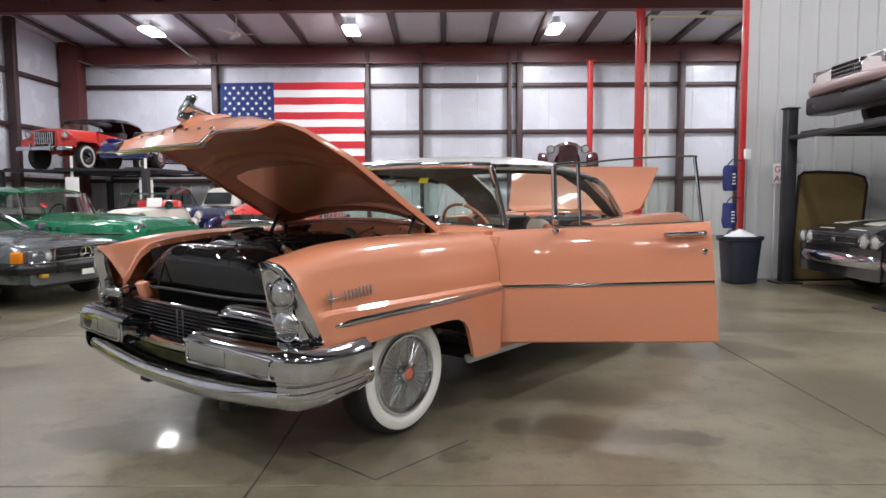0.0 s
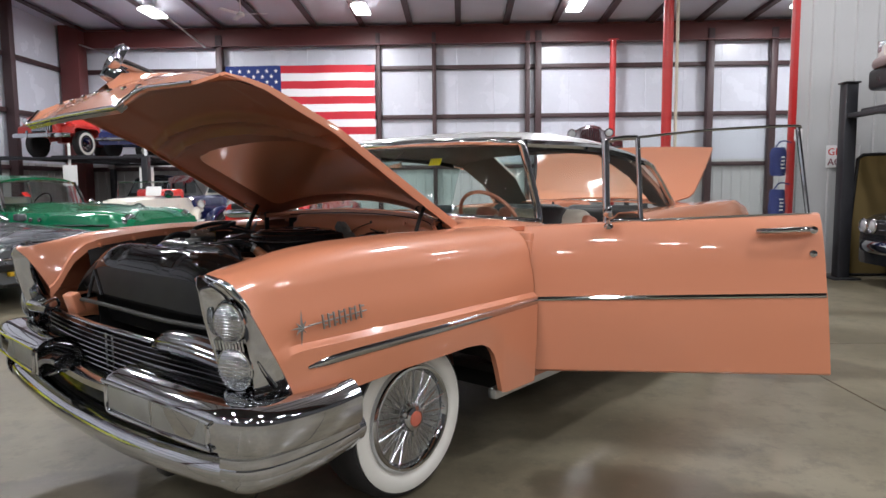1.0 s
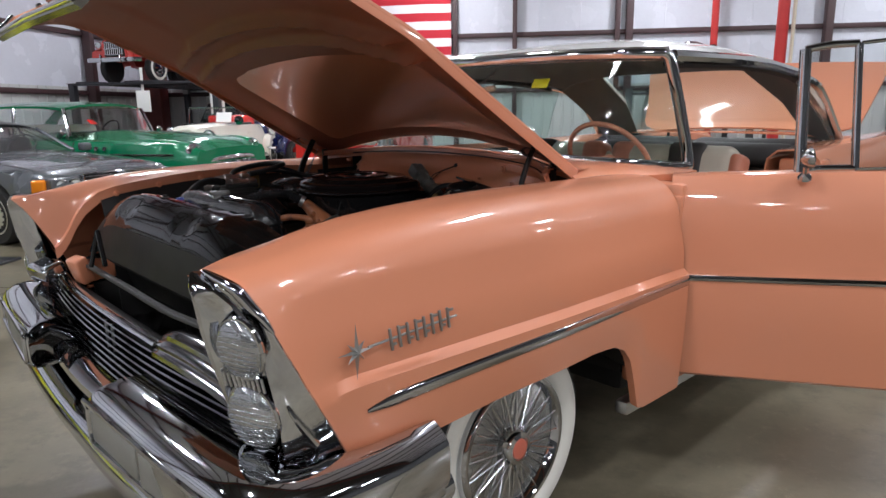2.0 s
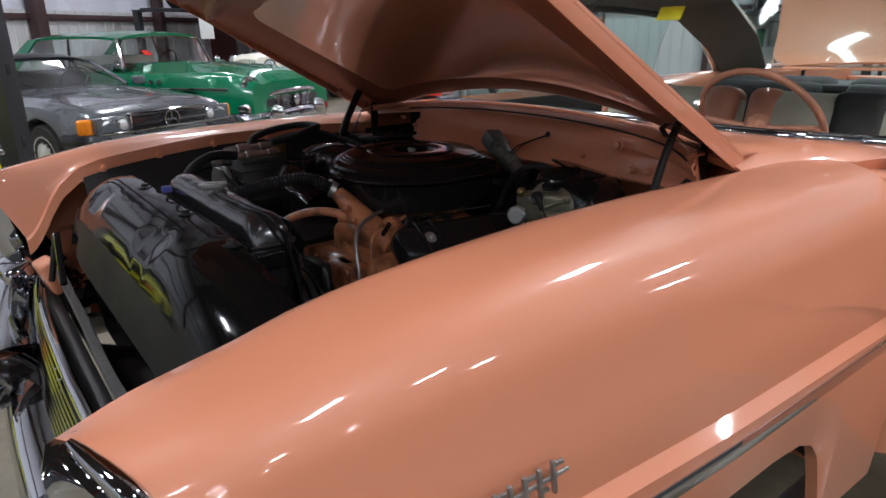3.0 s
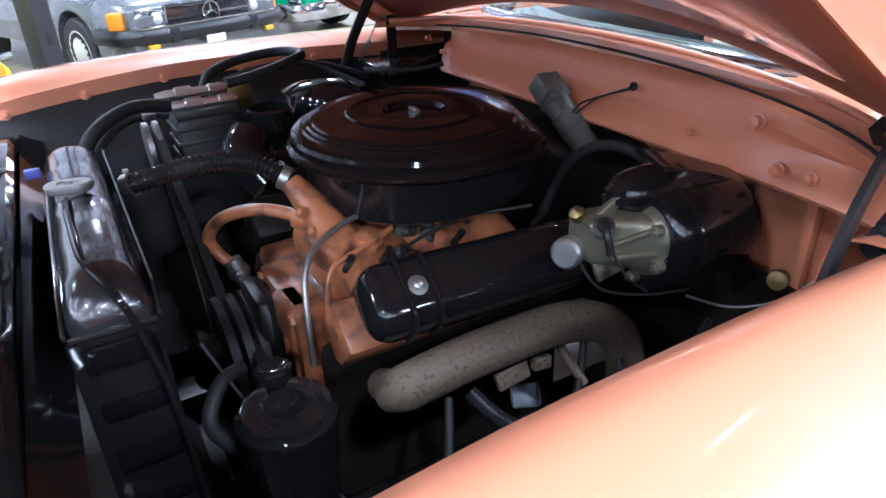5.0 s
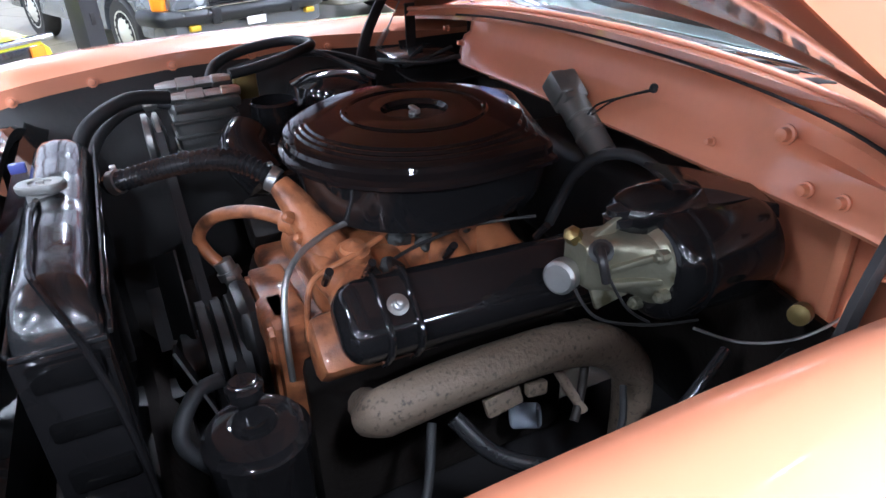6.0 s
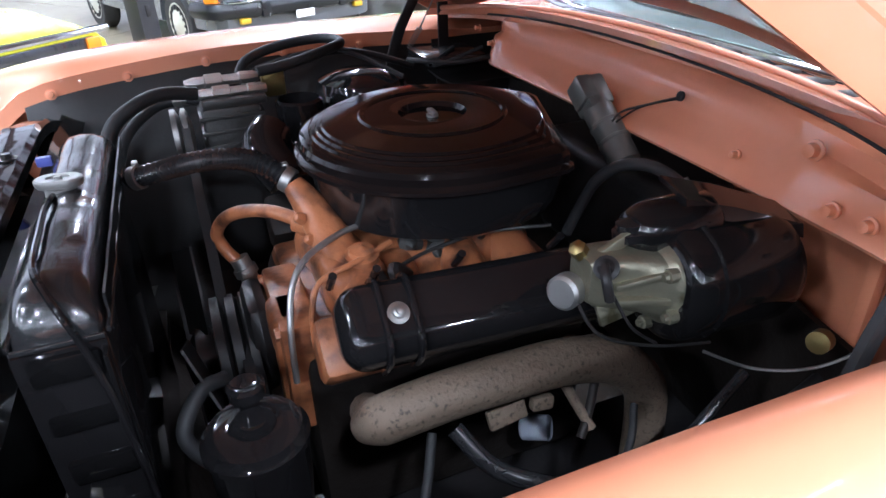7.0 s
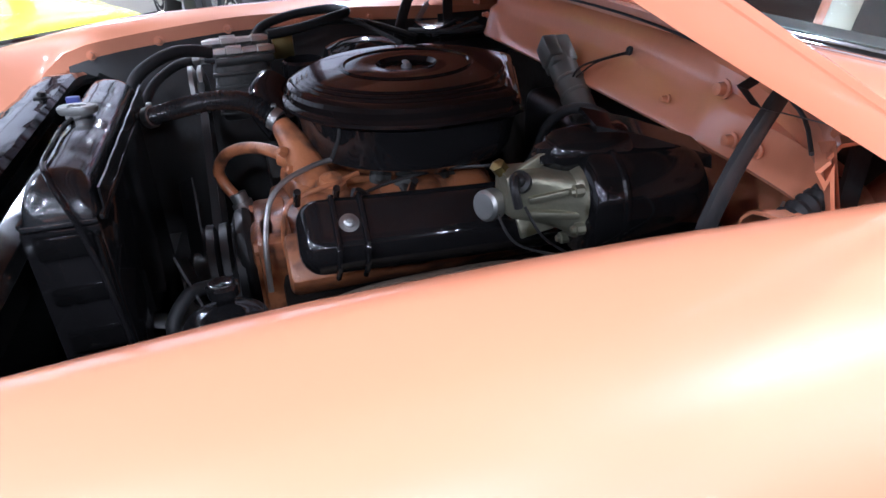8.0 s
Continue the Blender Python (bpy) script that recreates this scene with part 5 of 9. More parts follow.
# hinge arms and springs
for sg in (1, -1):
    y = 0.70 if sg > 0 else -0.69
    bm = bmesh.new()
    hw = 0.010 if sg > 0 else 0.015
    sec = ((-hw, -0.004), (hw, -0.004), (hw, 0.004), (hw - 0.004, 0.006), (0.004 - hw, 0.006), (-hw, 0.004))
    pts = [(-0.312, 1.225), (-0.294, 1.20), (-0.277, 1.17), (-0.262, 1.14), (-0.250, 1.11), (-0.240, 1.08), (-0.231, 1.04), (-0.226, 1.0), (-0.225, 0.96)]
    if sg < 0:
        pts = [(-0.352, 1.225), (-0.338, 1.205), (-0.318, 1.172), (-0.296, 1.135), (-0.280, 1.107), (-0.269, 1.081), (-0.255, 1.038), (-0.248, 1.0), (-0.246, 0.96)]
    vs = grid(bm, [[(x + a, y + b, z) for a, b in sec] for x, z in pts], closed=True)
    cap(bm, vs[0])
    cap(bm, vs[-1])
    arm = part("hood_hinge", bm, M["satin"], car, "black hood hinge arms with a coil spring")
    bm = bmesh.new()
    grid(bm, [[((-0.425 if sg > 0 else -0.398) + dx, y - 0.004 * sg, z) for dx in (-0.014, 0.014)] for z in (1.165, 1.13, 1.07, 1.02)])
    part("rear_arm", thick(bm, 0.006), M["satin"], arm)
    bm = bmesh.new()
    grid(bm, [[(x, y, z) for x, z in ((-0.46, 1.135), (-0.45, 1.155), (-0.27, 1.225), (-0.25, 1.215), (-0.27, 1.195))] for y in (y - 0.008, y + 0.008)], closed=True)
    part("hinge_plate", bm, M["satin"], arm)
    if sg > 0:
        continue
    bm = bmesh.new()
    a, b = Vector((-0.306, -0.735, 1.030)), Vector((-0.354, -0.738, 1.096))
    hel = [a.lerp(b, i / 110) + Vector((0.006 * math.sin(i * 0.75), 0.007 * math.cos(i * 0.75), 0.004 * math.sin(i * 0.75))) for i in range(111)]
    rod(bm, b, (-0.392, -0.735, 1.165), 0.0022, n=6)
    tube(bm, hel, 0.0017, n=6, k=1)
    part("spring", bm, M["dull_steel"], arm)

# ---- engine bay shell ----
for sg in (1, -1):
    bm = bmesh.new()
    rows = []
    for x in [0.62 - 0.065 * i for i in range(17)]:
        zt = inner_z(x) - 0.045
        rows.append([(x, 0.739 * sg, zt), (x, 0.725 * sg, zt - 0.03), (x, 0.70 * sg, zt - 0.12), (x, 0.66 * sg, 0.78), (x, 0.62 * sg, 0.55)])
    grid(bm, rows)
    ap = part("inner_fender", thick(bm, 0.005), M["satin"], car, "satin black inner fender")
    for x in (0.56, 0.39, 0.21, 0.02, -0.18):
        bm = bmesh.new()
        z = inner_z(x) - 0.036
        lathe(bm, (x, 0.737 * sg, z), (0, -sg, 0.2), [(0, 0.013), (0.003, 0.013), (0.003, 0.008), (0.012, 0.007), (0.013, 0.0)], 10)
        part("bolt", bm, M["coral_flat"], ap)
def fw_x(t):
    return -0.455 - 0.05 * (1 - abs(t) ** 2) + 0.10 * abs(t) ** 6


def ledge_x(t):
    return -0.432 + 0.012 * t * t + 0.035 * abs(t) ** 10


bm = bmesh.new()
rows = []
for i in range(41):
    y = lerp(-0.545, 0.715, i / 40)
    t = y / 0.715
    # the far end rolls back round its corner
    roll = 0.11 * max(0.0, 1 - i / 3) ** 2
    x, xl = fw_x(t) - roll, ledge_x(t) - roll
    top = 1.168 - 0.035 * t * t
    # a shallow pressed swage runs along the panel, with a raised boss near each end
    boss = 0.012 * max(0.0, 1 - ((abs(t) - 0.72) / 0.16) ** 2)
    rows.append([(x - 0.005, y, top), (x + 0.010, y, top - 0.010), (lerp(x, xl, 0.30), y, top - 0.034), (lerp(x, xl, 0.42) + boss, y, 1.110), (lerp(x, xl, 0.50) + boss, y, 1.102), (lerp(x, xl, 0.80) + boss * 0.5, y, 1.076),
                 (xl, y, 1.060), (xl + 0.004, y, 1.052), (xl, y, 1.046), (xl - 0.03, y, 1.044), (fw_x(t) - 0.10, y, 1.046)])
grid(bm, rows)
fw = part("firewall", thick(bm, 0.004), M["coral_flat"], car, "coral firewall with a stepped upper panel")
bm = bmesh.new()
rows = []
for i in range(21):
    t = lerp(-0.77, 1, i / 20)
    x = fw_x(t) - 0.10
    rows.append([(x, 0.70 * t, 1.05), (x - 0.01, 0.70 * t, 0.9), (x + 0.0, 0.7 * t, 0.7), (x - 0.06, 0.7 * t, 0.42)])
grid(bm, rows)
lfw = part("lower_firewall", bm, M["coral_flat"], fw)
for y in (0.50, 0.56, 0.63):
    part("pressed_rib", cbox((fw_x(y / 0.7) - 0.088, y, 0.88), (0.022, 0.022, 0.32), 0.006), M["coral_flat"], lfw)
# black sheet and box over the lower firewall, standing in for its shade
bm = bmesh.new()
grid(bm, [[(fw_x(y / 0.7) - 0.072 + 0.006 * math.sin(y * 17), y, 0.985 if y < 0.1 else max(0.845, lerp(0.985, 0.86, (y - 0.1) / 0.25))), (fw_x(y / 0.7) - 0.066, y, 0.88 if y < 0.2 else 0.80), (fw_x(y / 0.7) - 0.06, y, 0.70), (fw_x(y / 0.7) - 0.10, y, 0.43)] for y in [-0.53 + 0.05 * i for i in range(24)]])
part("sound_pad", thick(bm, 0.012), M["grime"], lfw, "black sheet standing in for shade on the low firewall")
bm = bmesh.new()
grid(bm, [[(-0.585, -0.49, z), (-0.60, -0.54, z), (-0.615, -0.62, z), (-0.60, -0.73, z)] for z in (1.15, 1.02, 0.8, 0.5)])
part("hinge_pocket", thick(bm, 0.005), M["satin"], fw, "dark pocket behind the hood hinge")
bm = bmesh.new()
grid(bm, [[(-0.38, y + 0.004, z), (-0.46, y, z), (-0.54, y, z), (-0.63, y, z)] for y, z in ((-0.733, inner_z(-0.5) - 0.022), (-0.722, inner_z(-0.5) - 0.06), (-0.70, 0.95), (-0.66, 0.5))])
part("pocket_side", thick(bm, 0.005), M["satin"], fw, "dark side of the hinge pocket")
bm = bmesh.new()
grid(bm, [[(x, -0.53, 0.99), (x, -0.63, 0.985), (x, -0.72, 0.99)] for x in (-0.36, -0.48, -0.61)])
part("pocket_floor", thick(bm, 0.005), M["satin"], fw)
part("heater_plenum", cbox((-0.50, 0.02, 0.86), (0.16, 0.42, 0.24), 0.03, seg=3), M["satin"], lfw, "black box added for the shade on the low firewall")
bm = bmesh.new()
tube(bm, [(fw_x(t) + 0.004, 0.70 * t, 1.171 - 0.035 * t * t) for t in [-0.75 + 1.75 * i / 16 for i in range(17)]], 0.0026, n=8, k=3)
part("weather_strip", bm, M["rubber"], fw, "black rubber strip")
bm = bmesh.new()
grid(bm, [[(fw_x(t) - 0.006, 0.71 * t, 1.168 - 0.035 * t * t), (fw_x(t) - 0.02, 0.71 * t, 1.182 - 0.035 * t * t), (fw_x(t) - 0.05, 0.71 * t, 1.186 - 0.04 * t * t)] for t in ts])
part("cowl_lip", thick(bm, 0.004), M["coral"], fw)
bm = bmesh.new()
tube(bm, [(fw_x(t) - 0.034, 0.69 * t, 1.188 - 0.038 * t * t) for t in [-1 + i / 10 for i in range(21)]], 0.0065, n=10, k=2)
part("cowl_bead", bm, M["coral"], fw)
for x, y, z, r in ((-0.448, 0.441, 1.127, 0.010), (-0.40, 0.503, 1.076, 0.008), (-0.39, 0.556, 1.080, 0.008), (-0.45, 0.33, 1.085, 0.005), (-0.42, -0.53, 1.12, 0.006), (-0.43, -0.44, 1.10, 0.006)):
    bm = bmesh.new()
    t = y / 0.715
    xx = lerp(fw_x(t), ledge_x(t), 0.42 if z > 1.1 else 0.82) + 0.008 * (abs(t) > 0.55)
    lathe(bm, (xx, y, z), (1, 0, 0.1), [(0, r * 1.4), (0.003, r * 1.4), (0.004, r), (0.014, r * 0.9), (0.015, 0.0)], 12)
    part("bolt", bm, M["coral_flat"], fw)
bm = bmesh.new()
lathe(bm, (-0.462, 0.176, 1.126), (1, 0, 0.3), [(0, 0.008), (0.004, 0.008), (0.005, 0.005), (0.003, 0.0)], 14)
tube(bm, [(-0.462, 0.176, 1.125), (-0.43, 0.14, 1.108), (-0.41, 0.095, 1.085), (-0.405, 0.07, 1.05)], 0.0022, n=6)
tube(bm, [(-0.462, 0.176, 1.123), (-0.43, 0.12, 1.098), (-0.41, 0.085, 1.065)], 0.0018, n=6)
part("wire_grommet", bm, M["rubber"], fw)
# corner pocket beside the near hinge and the ribbed boot
bm = bmesh.new()
rows = []
for i in range(7):
    x = -0.45 + 0.022 * i
    zt = inner_z(x) - 0.012
    rows.append([(x, 0.746, zt), (x, 0.732, zt - 0.004), (x, 0.712, zt - 0.016 + 0.004 * math.sin(i * 1.3)), (x, 0.690, zt - 0.018 - 0.004 * math.sin(i * 0.9)), (x - 0.004, 0.668, zt - 0.024 + 0.004 * math.sin(i * 1.1)), (x - 0.008, 0.650, zt - 0.04), (x - 0.01, 0.642, zt - 0.07), (x - 0.01, 0.640, 0.93)])
grid(bm, rows)
bm = thick(bm, 0.004)
part("corner_gusset", bm, M["coral_flat"], fw)
bm = bmesh.new()
tube(bm, [(-0.43, 0.675, 1.075), (-0.385, 0.685, 1.068), (-0.34, 0.69, 1.05)], 0.017, n=14, k=8, ribs=(-0.25,))
part("ribbed_boot", bm, M["rubber"], fw)

# ---- radiator and its support ----
bm = bmesh.new()
rows = []
for i in range(57):
    t = -1 + 2 * i / 56
    y = 0.715 * t
    e = max(0, (abs(t) - 0.47) / 0.53)
    dz = -0.15 * e * e
    sh = 0.06 * e * e
    # shallow pressed squares on the dome, and a hammered unevenness of the flange
    pr = 0.006 if 0.16 < t < 0.34 or -0.52 < t < -0.34 else 0.0
    w = 0.0015 * math.sin(t * 41) + 0.001 * math.sin(t * 97)
    rows.append([(0.540, y, 1.030 + dz * 0.6), (0.537, y, 1.052 + dz * 0.6), (0.545, y, 1.061 + dz * 0.7 + w), (0.575, y, 1.063 + dz * 0.75 - w), (0.600, y, 1.060 + dz * 0.8 + w), (0.618, y, 1.052 + dz * 0.85), (0.626, y, 1.049 + dz * 0.9 - pr), (0.648, y, 1.034 + dz - pr),
                 (0.668, y, 1.010 + dz - pr), (0.676, y, 0.998 + dz), (0.690, y, 0.965 + dz), (0.704 - sh, y, 0.90 + dz * 0.6), (0.716 - sh, y, 0.845), (0.708 - sh, y, 0.832), (0.60, y, 0.80), (0.56, y, 0.66)])
grid(bm, rows)
rs = part("radiator_support", thick(bm, 0.004), M["support_black"], car, "gloss black radiator support panel", angle=24)
# the front face below the dome is matte, so it mirrors little
rs.data.materials.append(M["dusty_black"])
for f in rs.data.polygons:
    if f.center.x > 0.672 and f.center.z < 0.96 or f.center.z < 0.84:
        f.material_index = 1
for y in (-0.205, 0.128, 0.40):
    bm = bmesh.new()
    lathe(bm, (0.560, y, 1.062 - (0.002 if y > 0.3 else 0)), (0, 0, 1), [(0, 0.017), (0.002, 0.017), (0.003, 0.009), (0.010, 0.008), (0.011, 0.0)], 6)
    part("bolt", bm, M["satin"], rs)
bm = bmesh.new()
tube(bm, [(0.76, -0.30, 0.96), (0.775, -0.20, 0.86)], 0.008, n=8, k=1)
tube(bm, [(0.76, -0.30, 0.96), (0.79, -0.31, 0.84)], 0.008, n=8, k=1)
part("brace", bm, M["black"], rs)
bm = cbox((0.452, 0.01, 0.75), (0.075, 0.58, 0.52), 0.01)
rad = part("radiator", bm, M["black"], car, "black radiator with a worn top tank")
bm = bmesh.new()
rows = []
for i in range(41):
    t = -1 + 2 * i / 40
    y = 0.012 + 0.300 * t
    e = max(0, (abs(t) - 0.84) / 0.16)
    s = math.sqrt(max(0.0, 1 - e * e)) * 0.92 + 0.08
    # dented sheet: small waves along the top and a crease beside the filler
    d = 0.0006 * math.sin(t * 17 + 1) + 0.0003 * math.sin(t * 39) - 0.003 * max(0.0, 1 - abs(t - 0.17) / 0.06)
    rows.append([(0.450 + a * (0.9 + 0.1 * s), y, 1.016 + (b + (d if 0.03 < b else 0)) * s) for a, b in ((-0.046, 0.0), (-0.046, 0.016), (-0.042, 0.036), (-0.032, 0.050), (-0.016, 0.058), (0.002, 0.061), (0.020, 0.058), (0.034, 0.047), (0.042, 0.030), (0.045, 0.012), (0.046, 0.0))])
vs = grid(bm, rows, closed=True)
cap(bm, vs[0])
cap(bm, vs[-1])
part("top_tank", bm, M["wear"], rad, "worn glossy black top tank")
bm = bmesh.new()
grid(bm, [[(0.402 - 0.001 * math.sin(k * 1.7), lerp(-0.285, 0.285, k / 16), 1.004), (0.399, lerp(-0.285, 0.285, k / 16), 1.050 + 0.001 * math.sin(k * 2.1))] for k in range(17)])
part("tank_flange", thick(bm, 0.003), M["wear"], rad)
bm = bmesh.new()
for x in (0.400, 0.500):
    box(bm, (x, 0.012, 1.016), (0.006, 0.585, 0.008), 0.002)
box(bm, (0.450, 0.313, 1.016), (0.094, 0.006, 0.007), 0.002)
part("tank_seam", bm, M["wear"], rad)
bm = bmesh.new()
box(bm, (0.452, 0.306, 0.75), (0.098, 0.012, 0.52), 0.004)
side = part("side_channel", bm, M["black"], rad)
for i in range(6):
    part("pressed_rib", cbox((0.450, 0.312, 0.985 - i * 0.075), (0.075, 0.014, 0.026 if i % 2 else 0.036), 0.006), M["drum_black"], side)
part("channel_lip", cbox((0.407, 0.318, 0.75), (0.006, 0.026, 0.50), 0.002), M["drum_black"], side)
bm = bmesh.new()
lathe(bm, (0.458, 0.005, 1.068), (0, 0, 1), [(0, 0.022), (0.012, 0.021), (0.014, 0.023)], 20)
part("filler_neck", bm, M["cap_zinc"], rad)
bm = bmesh.new()
rows = []
for z, s in ((1.080, 0.80), (1.084, 0.86), (1.090, 0.86), (1.0925, 0.78), (1.0925, 0.42), (1.090, 0.38), (1.090, 0.16), (1.094, 0.12), (1.0945, 0.0)):
    rows.append([(0.458 + (0.029 + 0.009 * math.cos(2 * a + 0.5)) * s * math.cos(a), 0.005 + (0.029 + 0.009 * math.cos(2 * a + 0.5)) * s * math.sin(a), z) for a in [2 * math.pi * i / 36 for i in range(36)]])
grid(bm, rows, closed=True)
part("radiator_cap", bm, M["cap_zinc"], rad, "dull steel pressure cap")
bm = bmesh.new()
tube(bm, [(0.465, 0.035, 1.078), (0.468, 0.09, 1.081), (0.466, 0.16, 1.081), (0.462, 0.25, 1.081), (0.448, 0.298, 1.075), (0.434, 0.322, 1.050), (0.424, 0.326, 1.01), (0.412, 0.332, 0.93), (0.405, 0.33, 0.8), (0.40, 0.325, 0.55)], 0.0042, n=8)
part("overflow_tube", bm, M["black"], rad)
part("blue_clip", cbox((0.510, -0.205, 1.050), (0.024, 0.012, 0.016), 0.002), M["blue_tag"], rad, "blue plastic clip")
# black sheet added where only a dark gap lies behind the support
bm = bmesh.new()
grid(bm, [[(0.542, y, 1.000), (0.52, y, 0.985), (0.500, y, 0.975)] for y in (-0.68, -0.3, 0, 0.3, 0.68)])
part("air_baffle", thick(bm, 0.004), M["support_black"], rad, "black sheet added over the dark gap between radiator and support")
# apron added below the support to hide the lit floor
bm = bmesh.new()
grid(bm, [[(0.75, y, 0.67), (0.70, y, 0.50), (0.58, y, 0.45), (0.44, y, 0.45)] for y in (-0.66, -0.3, 0, 0.3, 0.66)])
part("apron", thick(bm, 0.004), M["grime"], rad)
# pan added under the engine to keep floor light out of the bay
bm = bmesh.new()
grid(bm, [[(0.44, y, 0.44), (0.36, y, 0.31), (0.2, y, 0.27), (-0.45, y, 0.27)] for y in (-0.62, -0.3, 0, 0.3, 0.62)])
part("splash_pan", thick(bm, 0.004), M["grime"], car, "near-black pan added under the engine against floor light")
# fan and shroud
bm = bmesh.new()
lathe(bm, (0.31, 0, 0.72), (1, 0, 0), [(0, 0.06), (0.03, 0.06), (0.05, 0.03), (0.055, 0.0)], 20)
fan = part("fan", bm, M["satin"], car, "black four-bladed cooling fan")
for k in range(4):
    a = k * math.pi / 2 + 0.5
    c, s = math.cos(a), math.sin(a)
    bm = bmesh.new()
    grid(bm, [[(0.335 + d, r * c - w * s, 0.72 + r * s + w * c) for w, d in ((-0.05, -0.018), (0.0, 0.0), (0.05, 0.018))] for r in (0.05, 0.12, 0.2)])
    part("blade", thick(bm, 0.004), M["satin"], fan)

# ---- engine ----
block = cbox((-0.06, 0.0, 0.64), (0.50, 0.40, 0.36), 0.03)
bm = bmesh.new()
box(bm, (-0.055, 0.0, 0.80), (0.47, 0.34, 0.08), 0.018)
engine = part("engine", bm, M["coral_engine"], car, "coral enamelled V8 engine with black covers")
part("engine_block", block, M["grime"], engine, "near-black engine block")
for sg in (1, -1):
    # the far head takes the near-black in place of the coral
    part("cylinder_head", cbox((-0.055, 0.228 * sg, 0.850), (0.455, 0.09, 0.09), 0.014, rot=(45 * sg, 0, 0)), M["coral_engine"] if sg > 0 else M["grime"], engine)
# intake manifold and water crossover
intake = part("intake_manifold", cbox((-0.05, 0.03, 0.868), (0.36, 0.22, 0.12), 0.035, seg=3), M["coral_engine"], engine)
for x in (0.085, 0.02, -0.09, -0.18):
    part("runner", cbox((x, 0.15, 0.885), (0.07, 0.12, 0.07), 0.025, rot=(-18, 0, 0), seg=3), M["coral_engine"], intake)
part("water_crossover", cbox((0.10, 0.10, 0.922), (0.09, 0.20, 0.06), 0.022, rot=(0, 0, 8), seg=3), M["coral_engine"], intake)
bm = bmesh.new()
tube(bm, [(0.085, 0.20, 0.900), (0.098, 0.12, 0.930), (0.112, 0.055, 0.968), (0.128, 0.022, 1.000), (0.140, 0.003, 1.020)], lambda t: 0.046 - 0.028 * t ** 0.8, n=18, k=5)
lathe(bm, (0.125, 0.035, 0.958), (0.8, -0.55, 0.1), [(-0.01, 0.026), (0.012, 0.022), (0.018, 0.017), (0.03, 0.015)], 16)
for a in range(3):
    lathe(bm, Vector((0.142, 0.06, 0.985)) + Vector((-0.008 * a, 0.022 * a, -0.028 * a)), (0.7, 0.4, 0.5), [(0, 0.011), (0.008, 0.010), (0.014, 0.006), (0.016, 0.0)], 6)
part("thermostat_neck", bm, M["coral_engine"], intake)
bm = bmesh.new()
lathe(bm, (0.078, 0.163, 0.950), (0, 0.15, 1), [(0, 0.026), (0.012, 0.026), (0.013, 0.02), (0.02, 0.018), (0.022, 0.008), (0.028, 0.0)], 20)
part("core_plug", bm, M["coral_engine"], engine)
bm = cbox((0.185, 0.085, 0.775), (0.06, 0.20, 0.20), 0.010, seg=2)
box(bm, (0.195, 0.12, 0.84), (0.06, 0.10, 0.07), 0.02, seg=4)
cover = part("timing_cover", bm, M["coral_engine"], engine)
for yy in (0.03, 0.075, 0.12, 0.165):
    part("cover_rib", cbox((0.217, yy, 0.775), (0.010, 0.007, 0.15), 0.003), M["coral_engine"], cover)
for yy, zz in ((0.005, 0.86), (0.005, 0.70), (0.17, 0.86), (0.17, 0.70)):
    bm = bmesh.new()
    lathe(bm, (0.213, yy, zz), (1, 0, 0), [(0, 0.010), (0.008, 0.010), (0.009, 0.0)], 6)
    part("cover_bolt", bm, M["coral_engine"], cover)
# hoses
bm = bmesh.new()
tube(bm, [(0.385, -0.162, 1.008), (0.375, -0.156, 1.014), (0.33, -0.129, 1.030), (0.294, -0.107, 1.042), (0.251, -0.079, 1.053), (0.21, -0.052, 1.056), (0.18, -0.03, 1.050), (0.150, -0.008, 1.030), (0.135, 0.004, 1.015)], 0.0135, n=16, k=10, ribs=(0.36,))
part("radiator_hose", bm, M["hose_rubber"], engine, "black ribbed radiator hose")
for p, d in (((0.374, -0.155, 1.015), (0.8, -0.5, -0.3)), ((0.146, -0.005, 1.026), (0.7, -0.5, 0.45))):
    bm = bmesh.new()
    lathe(bm, p, d, [(-0.008, 0.0195), (-0.007, 0.021), (0.007, 0.021), (0.008, 0.0195)], 24)
    box(bm, Vector(p) + Vector((0, -0.012, 0.021)), (0.010, 0.014, 0.008), 0.002)
    part("hose_clamp", bm, M["dull_steel"], engine)
bm = bmesh.new()
tube(bm, [(0.135, 0.025, 0.962), (0.175, -0.015, 0.970), (0.215, -0.058, 0.962), (0.250, -0.098, 0.938), (0.270, -0.122, 0.900), (0.262, -0.120, 0.868), (0.245, -0.106, 0.845)], 0.0115, n=14)
part("bypass_hose", bm, M["coral_engine"], engine, "coral painted bypass hose")
bm = bmesh.new()
lathe(bm, (0.224, -0.085, 0.795), (0.30, -0.25, 1), [(0, 0.016), (0.03, 0.016), (0.03, 0.021), (0.045, 0.021), (0.045, 0.017), (0.065, 0.017)], 16)
box(bm, (0.236, -0.070, 0.828), (0.016, 0.022, 0.013), 0.003)
part("bypass_fitting", bm, M["dull_steel"], engine)
# water pump, belts and pulleys
bm = bmesh.new()
lathe(bm, (0.222, 0.02, 0.735), (1, 0, 0), [(0, 0.07), (0.02, 0.075), (0.022, 0.105), (0.036, 0.105), (0.040, 0.088), (0.046, 0.105), (0.060, 0.105), (0.064, 0.088), (0.070, 0.105), (0.084, 0.105), (0.088, 0.05)], 36)
lathe(bm, (0.25, 0.0, 0.46), (1, 0, 0), [(0, 0.09), (0.05, 0.09), (0.055, 0.06)], 32)
box(bm, (0.235, 0.05, 0.79), (0.04, 0.12, 0.16), 0.02)
part("pulley", bm, M["satin"], engine)


